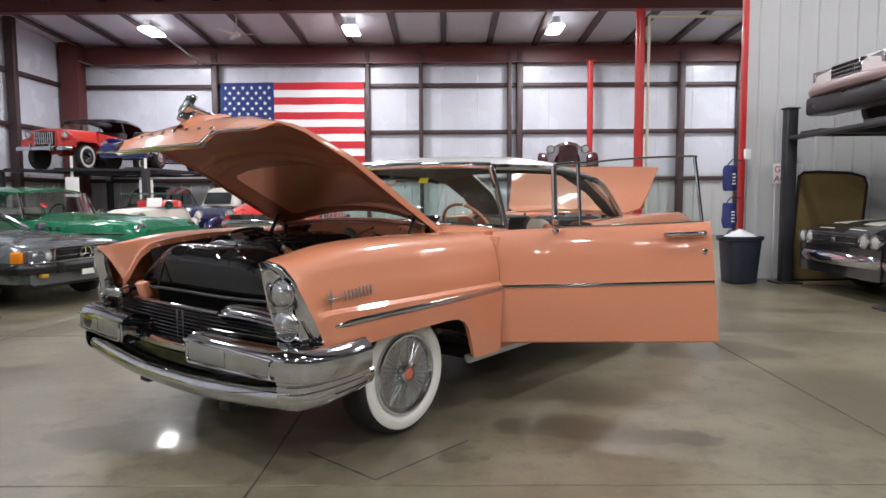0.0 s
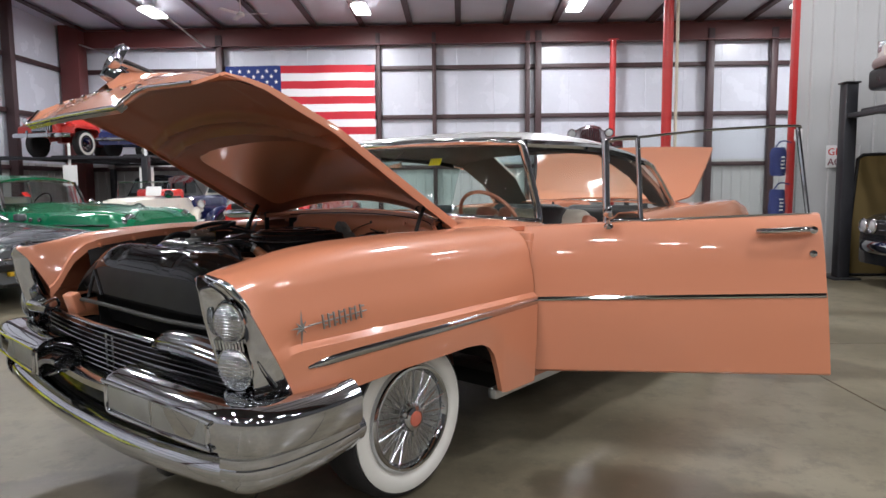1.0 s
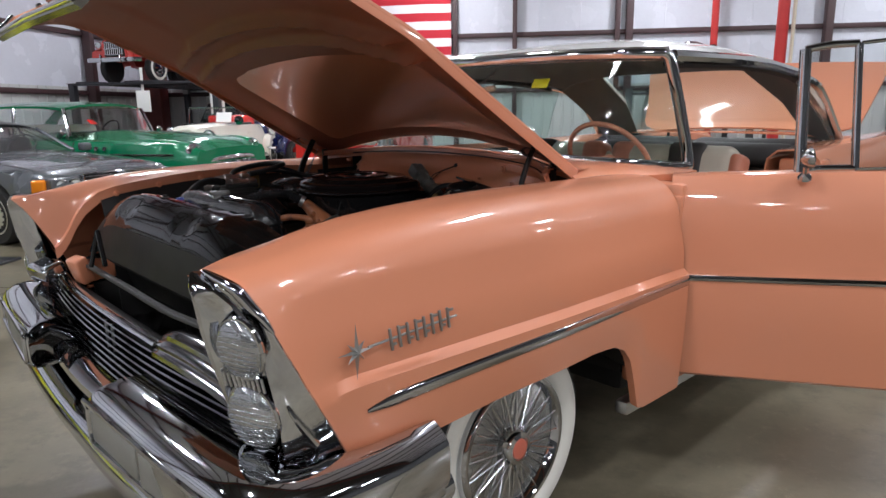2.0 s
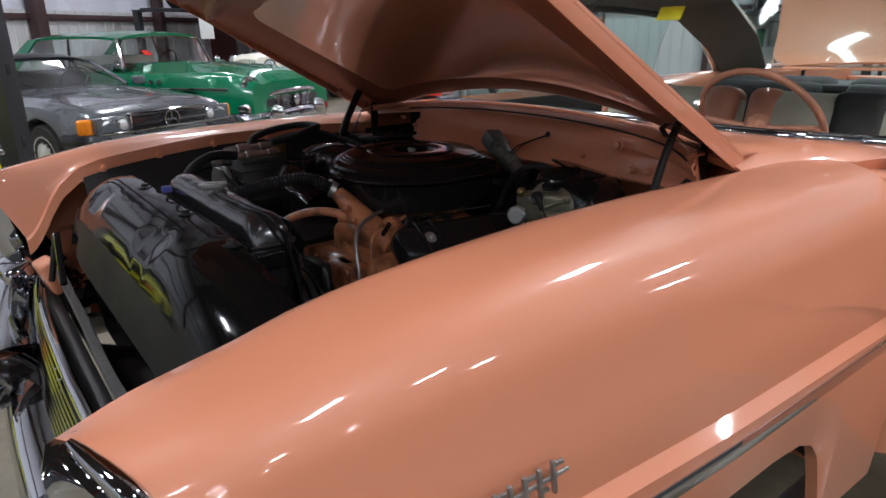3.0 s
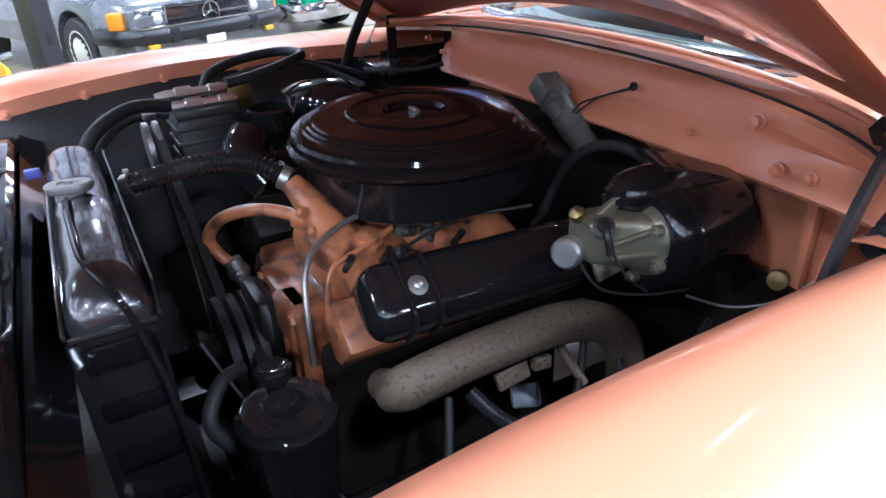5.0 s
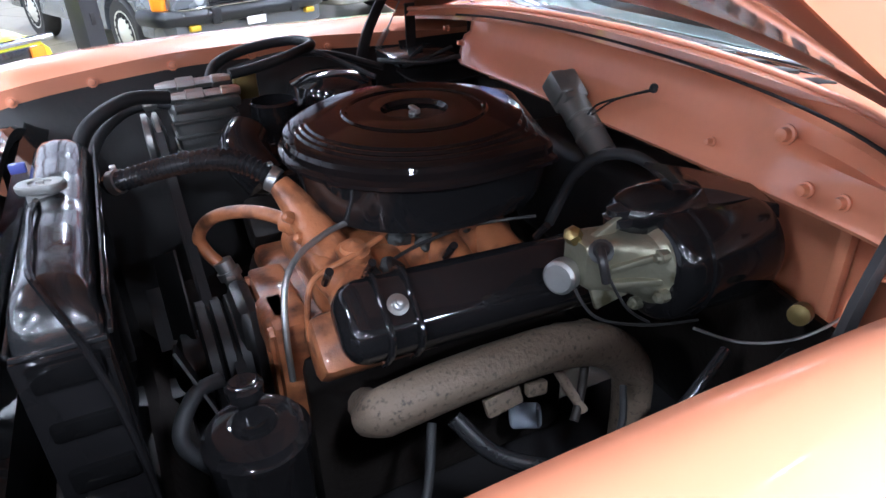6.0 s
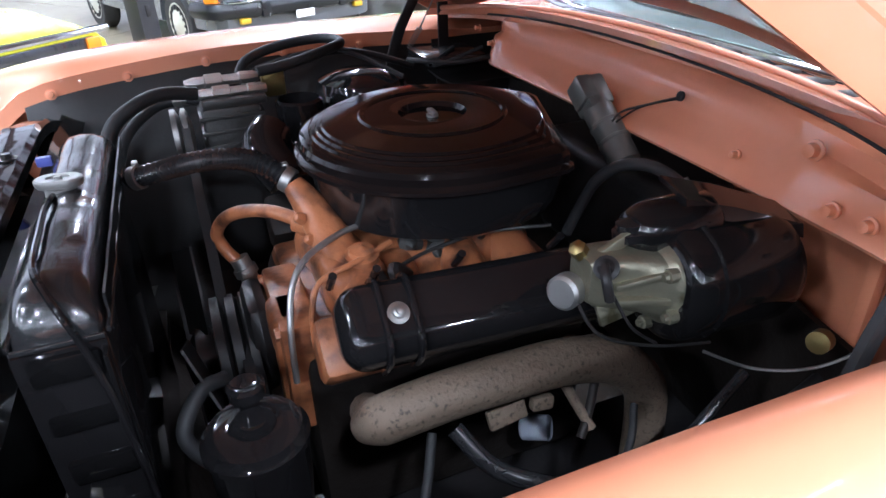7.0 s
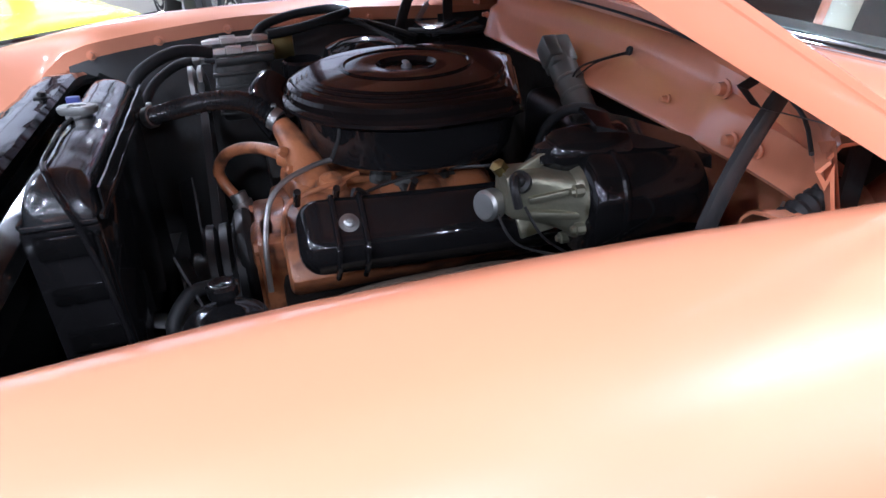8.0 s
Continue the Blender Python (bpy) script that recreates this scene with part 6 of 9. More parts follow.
def belt(c0, r0, c1, r1, x):
    bm = bmesh.new()
    a, b = Vector((0, *c0)), Vector((0, *c1))
    d = (b - a).normalized()
    nrm = Vector((0, -d.z, d.y))
    pts = [a + nrm * r0, b + nrm * r1]
    base = math.atan2(nrm.z, nrm.y)
    for i in range(1, 12):
        an = base - math.pi * i / 12
        pts.append(b + Vector((0, math.cos(an), math.sin(an))) * r1)
    pts += [b - nrm * r1, a - nrm * r0]
    for i in range(1, 12):
        an = base + math.pi - math.pi * i / 12
        pts.append(a + Vector((0, math.cos(an), math.sin(an))) * r0)
    rows = [[p + Vector((x + s * 0.008, 0, 0)) for p in pts] for s in (-1, 1)]
    grid(bm, rows, closed=True)
    return thick(bm, 0.007)


part("belt", belt((0.0, 0.72), 0.10, (-0.43, 0.98), 0.055, 0.285), M["rubber"], engine, "black drive belt")
part("belt", belt((0.0, 0.72), 0.10, (0.30, 0.66), 0.06, 0.265), M["rubber"], engine, "black drive belt")
part("belt", belt((0.0, 0.72), 0.10, (0.0, 0.46), 0.09, 0.27), M["rubber"], engine, "black drive belt")
# rocker covers
def rocker_cover(sg):
    m = Matrix.Translation((-0.062, 0.303 * sg, 0.921)) @ pose(0, 0, 0, 0, -3.0, 0) @ Euler((radians(-40 * sg), 0, 0)).to_matrix().to_4x4()
    bm = cbox((-0.01, 0, 0.0), (0.450, 0.112, 0.085), 0.036, seg=7)
    for x in (0.118, 0.160):
        tube(bm, [(x, -0.0575, -0.03), (x, -0.0585, 0.010), (x, -0.050, 0.032), (x, -0.034, 0.0435), (x, 0.034, 0.0435), (x, 0.050, 0.032), (x, 0.0585, 0.010), (x, 0.0575, -0.03)], 0.0045, n=8, k=4)
    bm.transform(m)
    rc = part("rocker_cover", bm, M["black"], engine, "gloss black rocker cover")
    for x in (0.14, -0.16):
        bm = bmesh.new()
        lathe(bm, (x, 0, 0.040), (0, 0, 1), [(0, 0.015), (0.003, 0.015), (0.004, 0.009), (0.009, 0.0085), (0.011, 0.005), (0.014, 0.0045), (0.015, 0.0)], 18)
        bm.transform(m)
        part("cover_nut", bm, M["dull_steel"], rc, "steel acorn nut")
    for x in (0.205, 0.145, 0.02, -0.14):
        bm = bmesh.new()
        rod(bm, (x, -0.074 * sg, -0.03), (x, -0.074 * sg, 0.012), 0.006, n=8)
        bm.transform(m)
        part("stud", bm, M["black"], rc)


rocker_cover(1)
rocker_cover(-1)
# exhaust manifolds
for sg in (1, -1):
    bm = bmesh.new()
    tube(bm, [(0.138, 0.325 * sg, 0.785), (0.115, 0.345 * sg, 0.806), (0.07, 0.358 * sg, 0.824), (0.015, 0.36 * sg, 0.830), (-0.07, 0.36 * sg, 0.831), (-0.165, 0.36 * sg, 0.826), (-0.240, 0.362 * sg, 0.802), (-0.292, 0.365 * sg, 0.755), (-0.312, 0.368 * sg, 0.69), (-0.312, 0.37 * sg, 0.5)],
         lambda t: 0.022 + 0.0125 * min(1.0, t * 9) - 0.003 * max(0.0, (t - 0.8) * 5), n=22, k=6)
    ex = part("exhaust_manifold", bm, M["iron"], engine, "scaled grey-brown iron exhaust manifold")
    for x in (0.12, 0.02, -0.10, -0.22):
        bm = bmesh.new()
        tube(bm, [(x, 0.28 * sg, 0.77), (x, 0.32 * sg, 0.795), (x - 0.01, 0.345 * sg, 0.815)], 0.026, n=12, k=3)
        part("branch", bm, M["iron"], ex)
# dark pipes, a fitting and brackets below the manifold
for nm, pts, r, mt in (("heater_pipe", [(0.02, 0.37, 0.775), (-0.02, 0.42, 0.73), (-0.10, 0.46, 0.70), (-0.22, 0.49, 0.66), (-0.34, 0.50, 0.60)], 0.013, "hose_rubber"),
                       ("plug_wire", [(0.05, 0.36, 0.77), (0.09, 0.42, 0.70), (0.15, 0.45, 0.64)], 0.007, "rubber"),
                       ("pipe_fitting", [(-0.160, 0.362, 0.785), (-0.172, 0.378, 0.755), (-0.186, 0.40, 0.722)], 0.008, "iron"),
                       ("pipe_fitting", [(-0.215, 0.36, 0.79), (-0.19, 0.385, 0.745), (-0.165, 0.405, 0.715)], 0.007, "grime"),
                       ("plug_wire", [(-0.26, 0.40, 0.74), (-0.20, 0.46, 0.70), (-0.05, 0.50, 0.60)], 0.006, "rubber"),
                       ("heater_pipe", [(-0.40, 0.46, 0.80), (-0.30, 0.48, 0.74), (-0.10, 0.52, 0.62)], 0.009, "hose_rubber")):
    bm = bmesh.new()
    tube(bm, pts, r, n=10)
    part(nm, bm, M[mt], engine)
part("manifold_bracket", cbox((-0.06, 0.37, 0.772), (0.06, 0.012, 0.03), 0.004, rot=(20, 8, 0)), M["iron"], engine)
part("manifold_bracket", cbox((-0.115, 0.372, 0.776), (0.035, 0.016, 0.022), 0.004, rot=(10, -8, 0)), M["iron"], engine)
bm = bmesh.new()
lathe(bm, (-0.16, 0.235, 0.585), (-0.7, 0.5, 0.15), [(0, 0.018), (0.005, 0.023), (0.05, 0.023), (0.055, 0.018)], 20)
part("oil_filter", bm, M["filter_blue"], engine, "faded pale blue oil filter")
# air cleaner with a squared rear corner
AC = Vector((-0.103, 0.0, 0))


def ac_ring(r, z, corner):
    """Round, but with a flat towards the firewall between two rounded corners."""
    out = []
    for i in range(144):
        a = 2 * math.pi * i / 144
        d = abs((a - radians(160.5) + math.pi) % (2 * math.pi) - math.pi)
        if d < radians(37.5):
            k = 0.899 / math.cos(d)
        elif d < radians(65.6):
            k = 1.0 / math.cos(radians(65.6) - d)
        else:
            k = 1.0
        k = min(k, 1.105)
        out.append(AC + Vector((r * lerp(1, k, corner) * math.cos(a), r * lerp(1, k, corner) * math.sin(a), z)))
    return out


bm = bmesh.new()
prof = [(0.19, 1.046, 0.8), (0.216, 1.046, 1), (0.226, 1.049, 1), (0.232, 1.054, 1), (0.231, 1.059, 1), (0.226, 1.062, 1), (0.2235, 1.065, 1), (0.2235, 1.076, 1), (0.220, 1.083, 1), (0.212, 1.0875, 1),
        (0.203, 1.0885, 0.9), (0.200, 1.0925, 0.8), (0.194, 1.0930, 0.6), (0.191, 1.0970, 0.5), (0.185, 1.0975, 0.35), (0.182, 1.1010, 0.2), (0.175, 1.1015, 0), (0.130, 1.1045, 0), (0.124, 1.1045, 0), (0.121, 1.108, 0), (0.116, 1.108, 0),
        (0.113, 1.1050, 0), (0.062, 1.1065, 0), (0.057, 1.1055, 0), (0.053, 1.097, 0), (0.016, 1.096, 0), (0.0005, 1.097, 0)]
vs = grid(bm, [ac_ring(r, z, c) for r, z, c in prof], closed=True)
cap(bm, vs[0])
ac = part("air_cleaner", bm, M["maroon_black"], engine, "large glossy black round air cleaner", angle=24)
bm = bmesh.new()
vs = grid(bm, [ac_ring(r, z, c) for r, z, c in ((0.10, 0.945, 0), (0.17, 0.95, 0.2), (0.198, 0.97, 0.6), (0.206, 1.0, 1), (0.212, 1.03, 1), (0.216, 1.044, 1))], closed=True)
cap(bm, vs[0])
part("cleaner_base", bm, M["black"], ac)
bm = bmesh.new()
lathe(bm, AC + Vector((0, 0, 1.096)), (0, 0, 1), [(0, 0.010), (0.004, 0.010), (0.005, 0.006), (0.011, 0.005), (0.012, 0.0)], 12)
box(bm, AC + Vector((0, 0, 1.104)), (0.010, 0.030, 0.006), 0.002)
part("wing_nut", bm, M["dull_steel"], ac)
bm = bmesh.new()
tube(bm, [(0.12, -0.22, 0.94), (0.15, -0.26, 0.99), (0.13, -0.30, 1.01)], 0.045, n=18, k=4)
part("intake_snorkel", bm, M["black"], ac)
bm = cbox((-0.10, 0.0, 0.915), (0.16, 0.14, 0.10), 0.02)
for x, y, z in ((-0.02, 0.09, 0.93), (-0.06, 0.10, 0.91), (-0.14, 0.09, 0.92), (-0.02, 0.06, 0.90)):
    lathe(bm, (x, y, z), (0.2, 1, 0.1), [(0, 0.02), (0.03, 0.02), (0.032, 0.01), (0.045, 0.0)], 12)
part("carburettor", bm, M["cast_dark"], engine)
bm = bmesh.new()
tube(bm, [(0.05, 0.20, 0.94), (-0.02, 0.18, 0.95), (-0.12, 0.17, 0.955), (-0.22, 0.20, 0.96)], 0.003, n=6)
rod(bm, (-0.03, 0.14, 0.975), (-0.10, 0.15, 0.985), 0.004, n=6)
part("throttle_rod", bm, M["satin"], engine)
# dipstick and fuel line
bm = bmesh.new()
tube(bm, [(0.06, 0.10, 0.975), (0.10, 0.115, 0.974), (0.155, 0.145, 0.963), (0.185, 0.17, 0.935), (0.20, 0.20, 0.88), (0.205, 0.215, 0.80)], 0.0048, n=8)
part("dipstick_tube", bm, M["dull_steel"], engine)
bm = bmesh.new()
tube(bm, [(0.03, 0.155, 0.965), (0.09, 0.185, 0.962), (0.15, 0.200, 0.950), (0.168, 0.212, 0.91), (0.170, 0.212, 0.86)], 0.0045, n=8)
part("fuel_line", bm, M["coral_engine"], engine)
bm = bmesh.new()
tube(bm, [(0.02, 0.20, 0.93), (0.045, 0.215, 0.955), (0.04, 0.23, 0.93)], 0.010, n=8)
box(bm, (0.065, 0.200, 0.91), (0.026, 0.03, 0.06), 0.005)
part("heater_nipple", bm, M["satin"], engine)
# power steering pump
bm = bmesh.new()
lathe(bm, (0.276, 0.298, 0.61), (0, 0, 1), [(0, 0.056), (0.12, 0.066), (0.178, 0.067), (0.183, 0.072), (0.192, 0.072), (0.197, 0.067), (0.205, 0.063), (0.208, 0.052), (0.207, 0.040), (0.209, 0.030), (0.214, 0.028), (0.212, 0.019), (0.216, 0.018), (0.216, 0.0)], 40)
ps = part("steering_pump", bm, M["black"], engine, "gloss black steering pump reservoir")
bm = bmesh.new()
lathe(bm, (0.276, 0.255, 0.79), (0, 0, 1), [(0, 0.014), (0.045, 0.014), (0.046, 0.025), (0.062, 0.026), (0.066, 0.021), (0.062, 0.013), (0.063, 0.0)], 24)
part("filler_cap", bm, M["black"], ps)
bm = bmesh.new()
tube(bm, [(0.33, 0.24, 0.70), (0.37, 0.22, 0.76), (0.34, 0.18, 0.80), (0.30, 0.16, 0.80)], 0.012, n=10)
part("pump_hose", bm, M["rubber"], ps)
bm = bmesh.new()
tube(bm, [(0.30, 0.37, 0.66), (0.2, 0.45, 0.6), (0.05, 0.47, 0.55)], 0.012, n=10)
part("pump_hose", bm, M["rubber"], ps)
# brake servo and master cylinder
bm = bmesh.new()
lathe(bm, (-0.222, 0.455, 0.985), (-1, 0, -0.06), [(0, 0.0), (0.002, 0.050), (0.008, 0.066), (0.014, 0.073), (0.020, 0.076), (0.045, 0.076), (0.048, 0.079), (0.053, 0.079), (0.056, 0.076), (0.16, 0.077), (0.178, 0.071), (0.188, 0.04)], 56)
lathe(bm, (-0.190, 0.430, 1.048), (-1, 0.05, 0.0), [(0, 0.0), (0.002, 0.016), (0.010, 0.026), (0.024, 0.034), (0.05, 0.037), (0.115, 0.037), (0.125, 0.030), (0.128, 0.0)], 32)
servo = part("brake_servo", bm, M["drum_black"], car, "gloss black brake servo with an aluminium valve body")
bm = bmesh.new()
# the casting narrows from the drum's face to a square snout
rows = []
for x, w, h, cy, cz, q in ((-0.236, 0.060, 0.060, 0.452, 0.985, 2.2), (-0.226, 0.058, 0.056, 0.452, 0.986, 2.4), (-0.218, 0.046, 0.046, 0.450, 0.990, 3.0), (-0.195, 0.036, 0.040, 0.446, 0.998, 4.0), (-0.165, 0.030, 0.036, 0.441, 1.004, 5.0), (-0.140, 0.027, 0.033, 0.437, 1.007, 6.0), (-0.132, 0.022, 0.028, 0.436, 1.008, 6.0)):
    rows.append([(x, cy + w * math.copysign(abs(math.cos(b)) ** (2 / q), math.cos(b)), cz + h * math.copysign(abs(math.sin(b)) ** (2 / q), math.sin(b))) for b in [2 * math.pi * i / 32 for i in range(32)]])
vs = grid(bm, rows, closed=True)
cap(bm, vs[0])
cap(bm, vs[-1])
valve = part("valve_body", bm, M["cast"], servo, "cast aluminium valve body", angle=30)
for b in (40, 100, 160, 220, 280, 340):
    bm = bmesh.new()
    lathe(bm, (-0.224, 0.452 + 0.054 * math.cos(radians(b)), 0.985 + 0.052 * math.sin(radians(b))), (1, 0, 0), [(0, 0.009), (0.012, 0.009), (0.013, 0.006), (0.018, 0.005), (0.019, 0.0)], 8)
    part("flange_bolt", bm, M["cast"], valve)
part("top_web", cbox((-0.178, 0.442, 1.045), (0.075, 0.010, 0.016), 0.003, rot=(0, 28, -4)), M["cast"], valve)
part("side_web", cbox((-0.190, 0.480, 1.012), (0.070, 0.012, 0.010), 0.003, rot=(0, 12, -16)), M["cast"], valve)
part("side_web", cbox((-0.190, 0.484, 0.985), (0.070, 0.012, 0.010), 0.003, rot=(0, -4, -16)), M["cast"], valve)
for y, z in ((0.45, 0.965), (0.43, 1.0)):
    part("web", cbox((-0.185, y, z), (0.07, 0.008, 0.04), 0.003, rot=(20, 10, 0)), M["cast"], valve)
bm = bmesh.new()
lathe(bm, (-0.145, 0.418, 0.985), (0.75, 0.40, 0.12), [(0, 0.016), (0.02, 0.018), (0.024, 0.022), (0.042, 0.022), (0.046, 0.018), (0.046, 0.0)], 24)
part("end_plug", bm, M["dull_steel"], servo)
bm = bmesh.new()
lathe(bm, (-0.135, 0.43, 1.035), (0.5, 0.1, 0.7), [(0, 0.011), (0.014, 0.011), (0.016, 0.008), (0.020, 0.0)], 6)
part("brass_plug", bm, M["brass"], servo, "tarnished brass plug")
bm = bmesh.new()
lathe(bm, (-0.150, 0.462, 1.028), (0.5, 0.55, 0.5), [(0, 0.015), (0.010, 0.015), (0.012, 0.009), (0.022, 0.010), (0.026, 0.006), (0.03, 0.0)], 14)
tube(bm, [(-0.135, 0.477, 1.043), (-0.128, 0.492, 1.035), (-0.132, 0.497, 1.01)], 0.006, n=8)
part("switch", bm, M["satin"], servo)
bm = bmesh.new()
lathe(bm, (-0.20, 0.435, 1.045), (0.1, -0.1, 1), [(0, 0.022), (0.010, 0.022), (0.012, 0.017), (0.020, 0.017), (0.022, 0.012), (0.026, 0.0)], 16)
part("rubber_boot", bm, M["black"], servo)
for pts, r in (([(-0.12, 0.45, 0.985), (-0.14, 0.475, 0.945), (-0.20, 0.50, 0.928), (-0.28, 0.51, 0.915)], 0.0022), ([(-0.145, 0.487, 1.005), (-0.165, 0.50, 0.965), (-0.2, 0.505, 0.935)], 0.002)):
    bm = bmesh.new()
    tube(bm, pts, r, n=6)
    part("brake_line", bm, M["satin"], servo)
bm = bmesh.new()
grid(bm, [[(x, y, z) for x, y, z in ((-0.262, 0.40 + dy, 1.100 + dz), (-0.33, 0.415 + dy, 1.082 + dz), (-0.43, 0.43 + dy, 1.045 + dz))] for dy, dz in ((0, 0), (0.05, -0.012), (0.055, -0.03))])
part("servo_bracket", thick(bm, 0.006), M["black"], servo)
bm = bmesh.new()
lathe(bm, (-0.402, 0.330, 1.002), (0.40, -0.25, 0.55), [(-0.012, 0.011), (0.008, 0.011), (0.010, 0.015), (0.026, 0.015), (0.028, 0.011), (0.044, 0.011)], 6)
part("vacuum_fitting", bm, M["dull_steel"], servo)
bm = bmesh.new()
tube(bm, [(-0.385, 0.317, 1.022), (-0.367, 0.300, 1.042), (-0.345, 0.272, 1.052), (-0.325, 0.235, 1.040), (-0.312, 0.200, 1.005), (-0.305, 0.175, 0.955), (-0.29, 0.16, 0.90)], 0.0092, n=14)
part("vacuum_hose", bm, M["rubber"], servo)
bm = bmesh.new()
tube(bm, [(-0.25, 0.53, 0.925), (-0.30, 0.565, 0.908), (-0.355, 0.60, 0.918), (-0.39, 0.63, 0.965), (-0.40, 0.65, 1.04)], 0.002, n=6)
part("bright_cable", bm, M["brushed"], servo)
bm = bmesh.new()
lathe(bm, (-0.39, 0.575, 0.93), (0.9, 0.3, 0.2), [(0, 0.014), (0.018, 0.014), (0.019, 0.0)], 14)
part("column_plug", bm, M["brass"], servo, "tarnished brass plug")
servo.location += Vector((0.010, -0.006, 0.012))
bm = bmesh.new()
tube(bm, [(-0.56, 0.50, 0.76), (-0.3, 0.5, 0.62), (0.0, 0.5, 0.50), (0.1, 0.5, 0.44)], 0.02, n=12)
part("steering_shaft", bm, M["satin"], servo)
part("steering_box", cbox((0.12, 0.48, 0.42), (0.16, 0.10, 0.14), 0.03), M["satin"], car)
# wiper motor canister
bm = bmesh.new()
d = Vector((-0.02, 0.80, -0.60))
lathe(bm, (-0.410, 0.012, 1.082), d, [(0, 0.020), (0.004, 0.028), (0.050, 0.028), (0.052, 0.030), (0.056, 0.030), (0.058, 0.028), (0.085, 0.028), (0.087, 0.030), (0.091, 0.030), (0.093, 0.028), (0.135, 0.027), (0.142, 0.018)], 28)
wm = part("wiper_motor", bm, M["motor_grey"], car, "dark grey ribbed wiper motor canister")
part("gearbox", cbox((-0.408, 0.006, 1.090), (0.052, 0.064, 0.050), 0.006, rot=(-37, 0, 0)), M["motor_grey"], wm)
part("gearbox_lid", cbox((-0.390, 0.006, 1.098), (0.030, 0.050, 0.046), 0.005, rot=(-37, 0, 0)), M["motor_grey"], wm)
# air-conditioning compressor and its hoses
bm = cbox((0.19, -0.43, 0.985), (0.12, 0.10, 0.13), 0.012)
cmp_ = part("compressor", bm, M["cast_dark"], car, "dull dark cast compressor with bright hose fittings")
for i in range(4):
    part("fin", cbox((0.19, -0.43, 0.94 + i * 0.03), (0.13, 0.106, 0.008), 0.002), M["cast_dark"], cmp_)
part("head_plate", cbox((0.18, -0.43, 1.055), (0.13, 0.085, 0.02), 0.006), M["cast_dark"], cmp_)
bm = bmesh.new()
lathe(bm, (0.27, -0.43, 0.99), (1, 0, 0), [(0, 0.02), (0.01, 0.055), (0.018, 0.055), (0.024, 0.04), (0.03, 0.055), (0.04, 0.055), (0.042, 0.02)], 28)
part("pulley", bm, M["dull_steel"], cmp_)
for y, z, x0, x1 in ((-0.42, 1.070, 0.11, 0.26), (-0.46, 1.086, 0.15, 0.27)):
    bm = bmesh.new()
    lathe(bm, (x1, y, z), (-1, 0, 0), [(0, 0.008), (0.02, 0.012), (0.04, 0.012), (0.042, 0.016), (0.075, 0.016), (0.077, 0.011), (0.11, 0.011), (0.112, 0.014), (0.14, 0.013), (0.15, 0.009)], 8)
    rod(bm, ((x0 + x1) / 2, y, z - 0.04), ((x0 + x1) / 2, y, z), 0.012, n=10)
    part("hose_fitting", bm, M["brushed"], cmp_)
bm = bmesh.new()
tube(bm, [(0.25, -0.42, 1.075), (0.33, -0.40, 1.085), (0.41, -0.36, 1.05), (0.44, -0.33, 0.98)], 0.014, n=12)
part("suction_hose", bm, M["rubber"], cmp_)
bm = bmesh.new()
tube(bm, [(0.12, -0.46, 1.095), (0.05, -0.475, 1.10), (-0.04, -0.50, 1.115), (-0.085, -0.545, 1.12), (-0.05, -0.61, 1.12), (0.05, -0.62, 1.11), (0.13, -0.59, 1.09), (0.16, -0.54, 1.05)], 0.0115, n=12)
part("discharge_hose", bm, M["rubber"], cmp_)
bm = bmesh.new()
tube(bm, [(0.235, -0.47, 1.045), (0.28, -0.50, 1.045), (0.34, -0.50, 1.035), (0.40, -0.45, 1.0), (0.43, -0.40, 0.94)], 0.011, n=12)
part("suction_hose", bm, M["rubber"], cmp_)
bm = bmesh.new()
lathe(bm, (0.275, -0.498, 1.046), (1, -0.2, 0), [(-0.02, 0.009), (-0.012, 0.013), (0.006, 0.013), (0.007, 0.0155), (0.022, 0.0155), (0.024, 0.012)], 8)
part("hose_fitting", bm, M["brushed"], cmp_)
for pts, r in (([(0.12, -0.58, 1.07), (-0.02, -0.60, 1.09), (-0.15, -0.62, 1.075), (-0.28, -0.60, 1.03)], 0.009), ([(-0.06, -0.56, 1.11), (-0.12, -0.52, 1.09), (-0.20, -0.44, 1.05)], 0.006),
               ([(-0.25, -0.55, 1.06), (-0.33, -0.45, 1.065), (-0.41, -0.42, 1.075)], 0.006), ([(-0.40, -0.62, 1.06), (-0.30, -0.50, 1.05), (-0.41, -0.46, 1.09)], 0.005)):
    bm = bmesh.new()
    tube(bm, pts, r, n=8)
    part("hose_run", bm, M["rubber"], cmp_)
part("relay", cbox((0.085, -0.50, 1.06), (0.05, 0.03, 0.06), 0.005), M["brass"], cmp_, "yellowed relay box")
bm = bmesh.new()
lathe(bm, (-0.12, -0.52, 0.80), (0, 0, 1), [(0, 0.11), (0.2, 0.115), (0.24, 0.10), (0.255, 0.06), (0.26, 0.0)], 32)
lathe(bm, (0.05, -0.40, 0.9), (0, 0, 1), [(0, 0.05), (0.14, 0.05), (0.145, 0.044), (0.12, 0.042), (0.12, 0.0)], 24)
part("heater_blower", bm, M["black"], car, "black heater blower housing")
bm = cbox((-0.38, -0.62, 1.045), (0.16, 0.16, 0.02), 0.006)
part("hinge_shelf", bm, M["wear"], car)
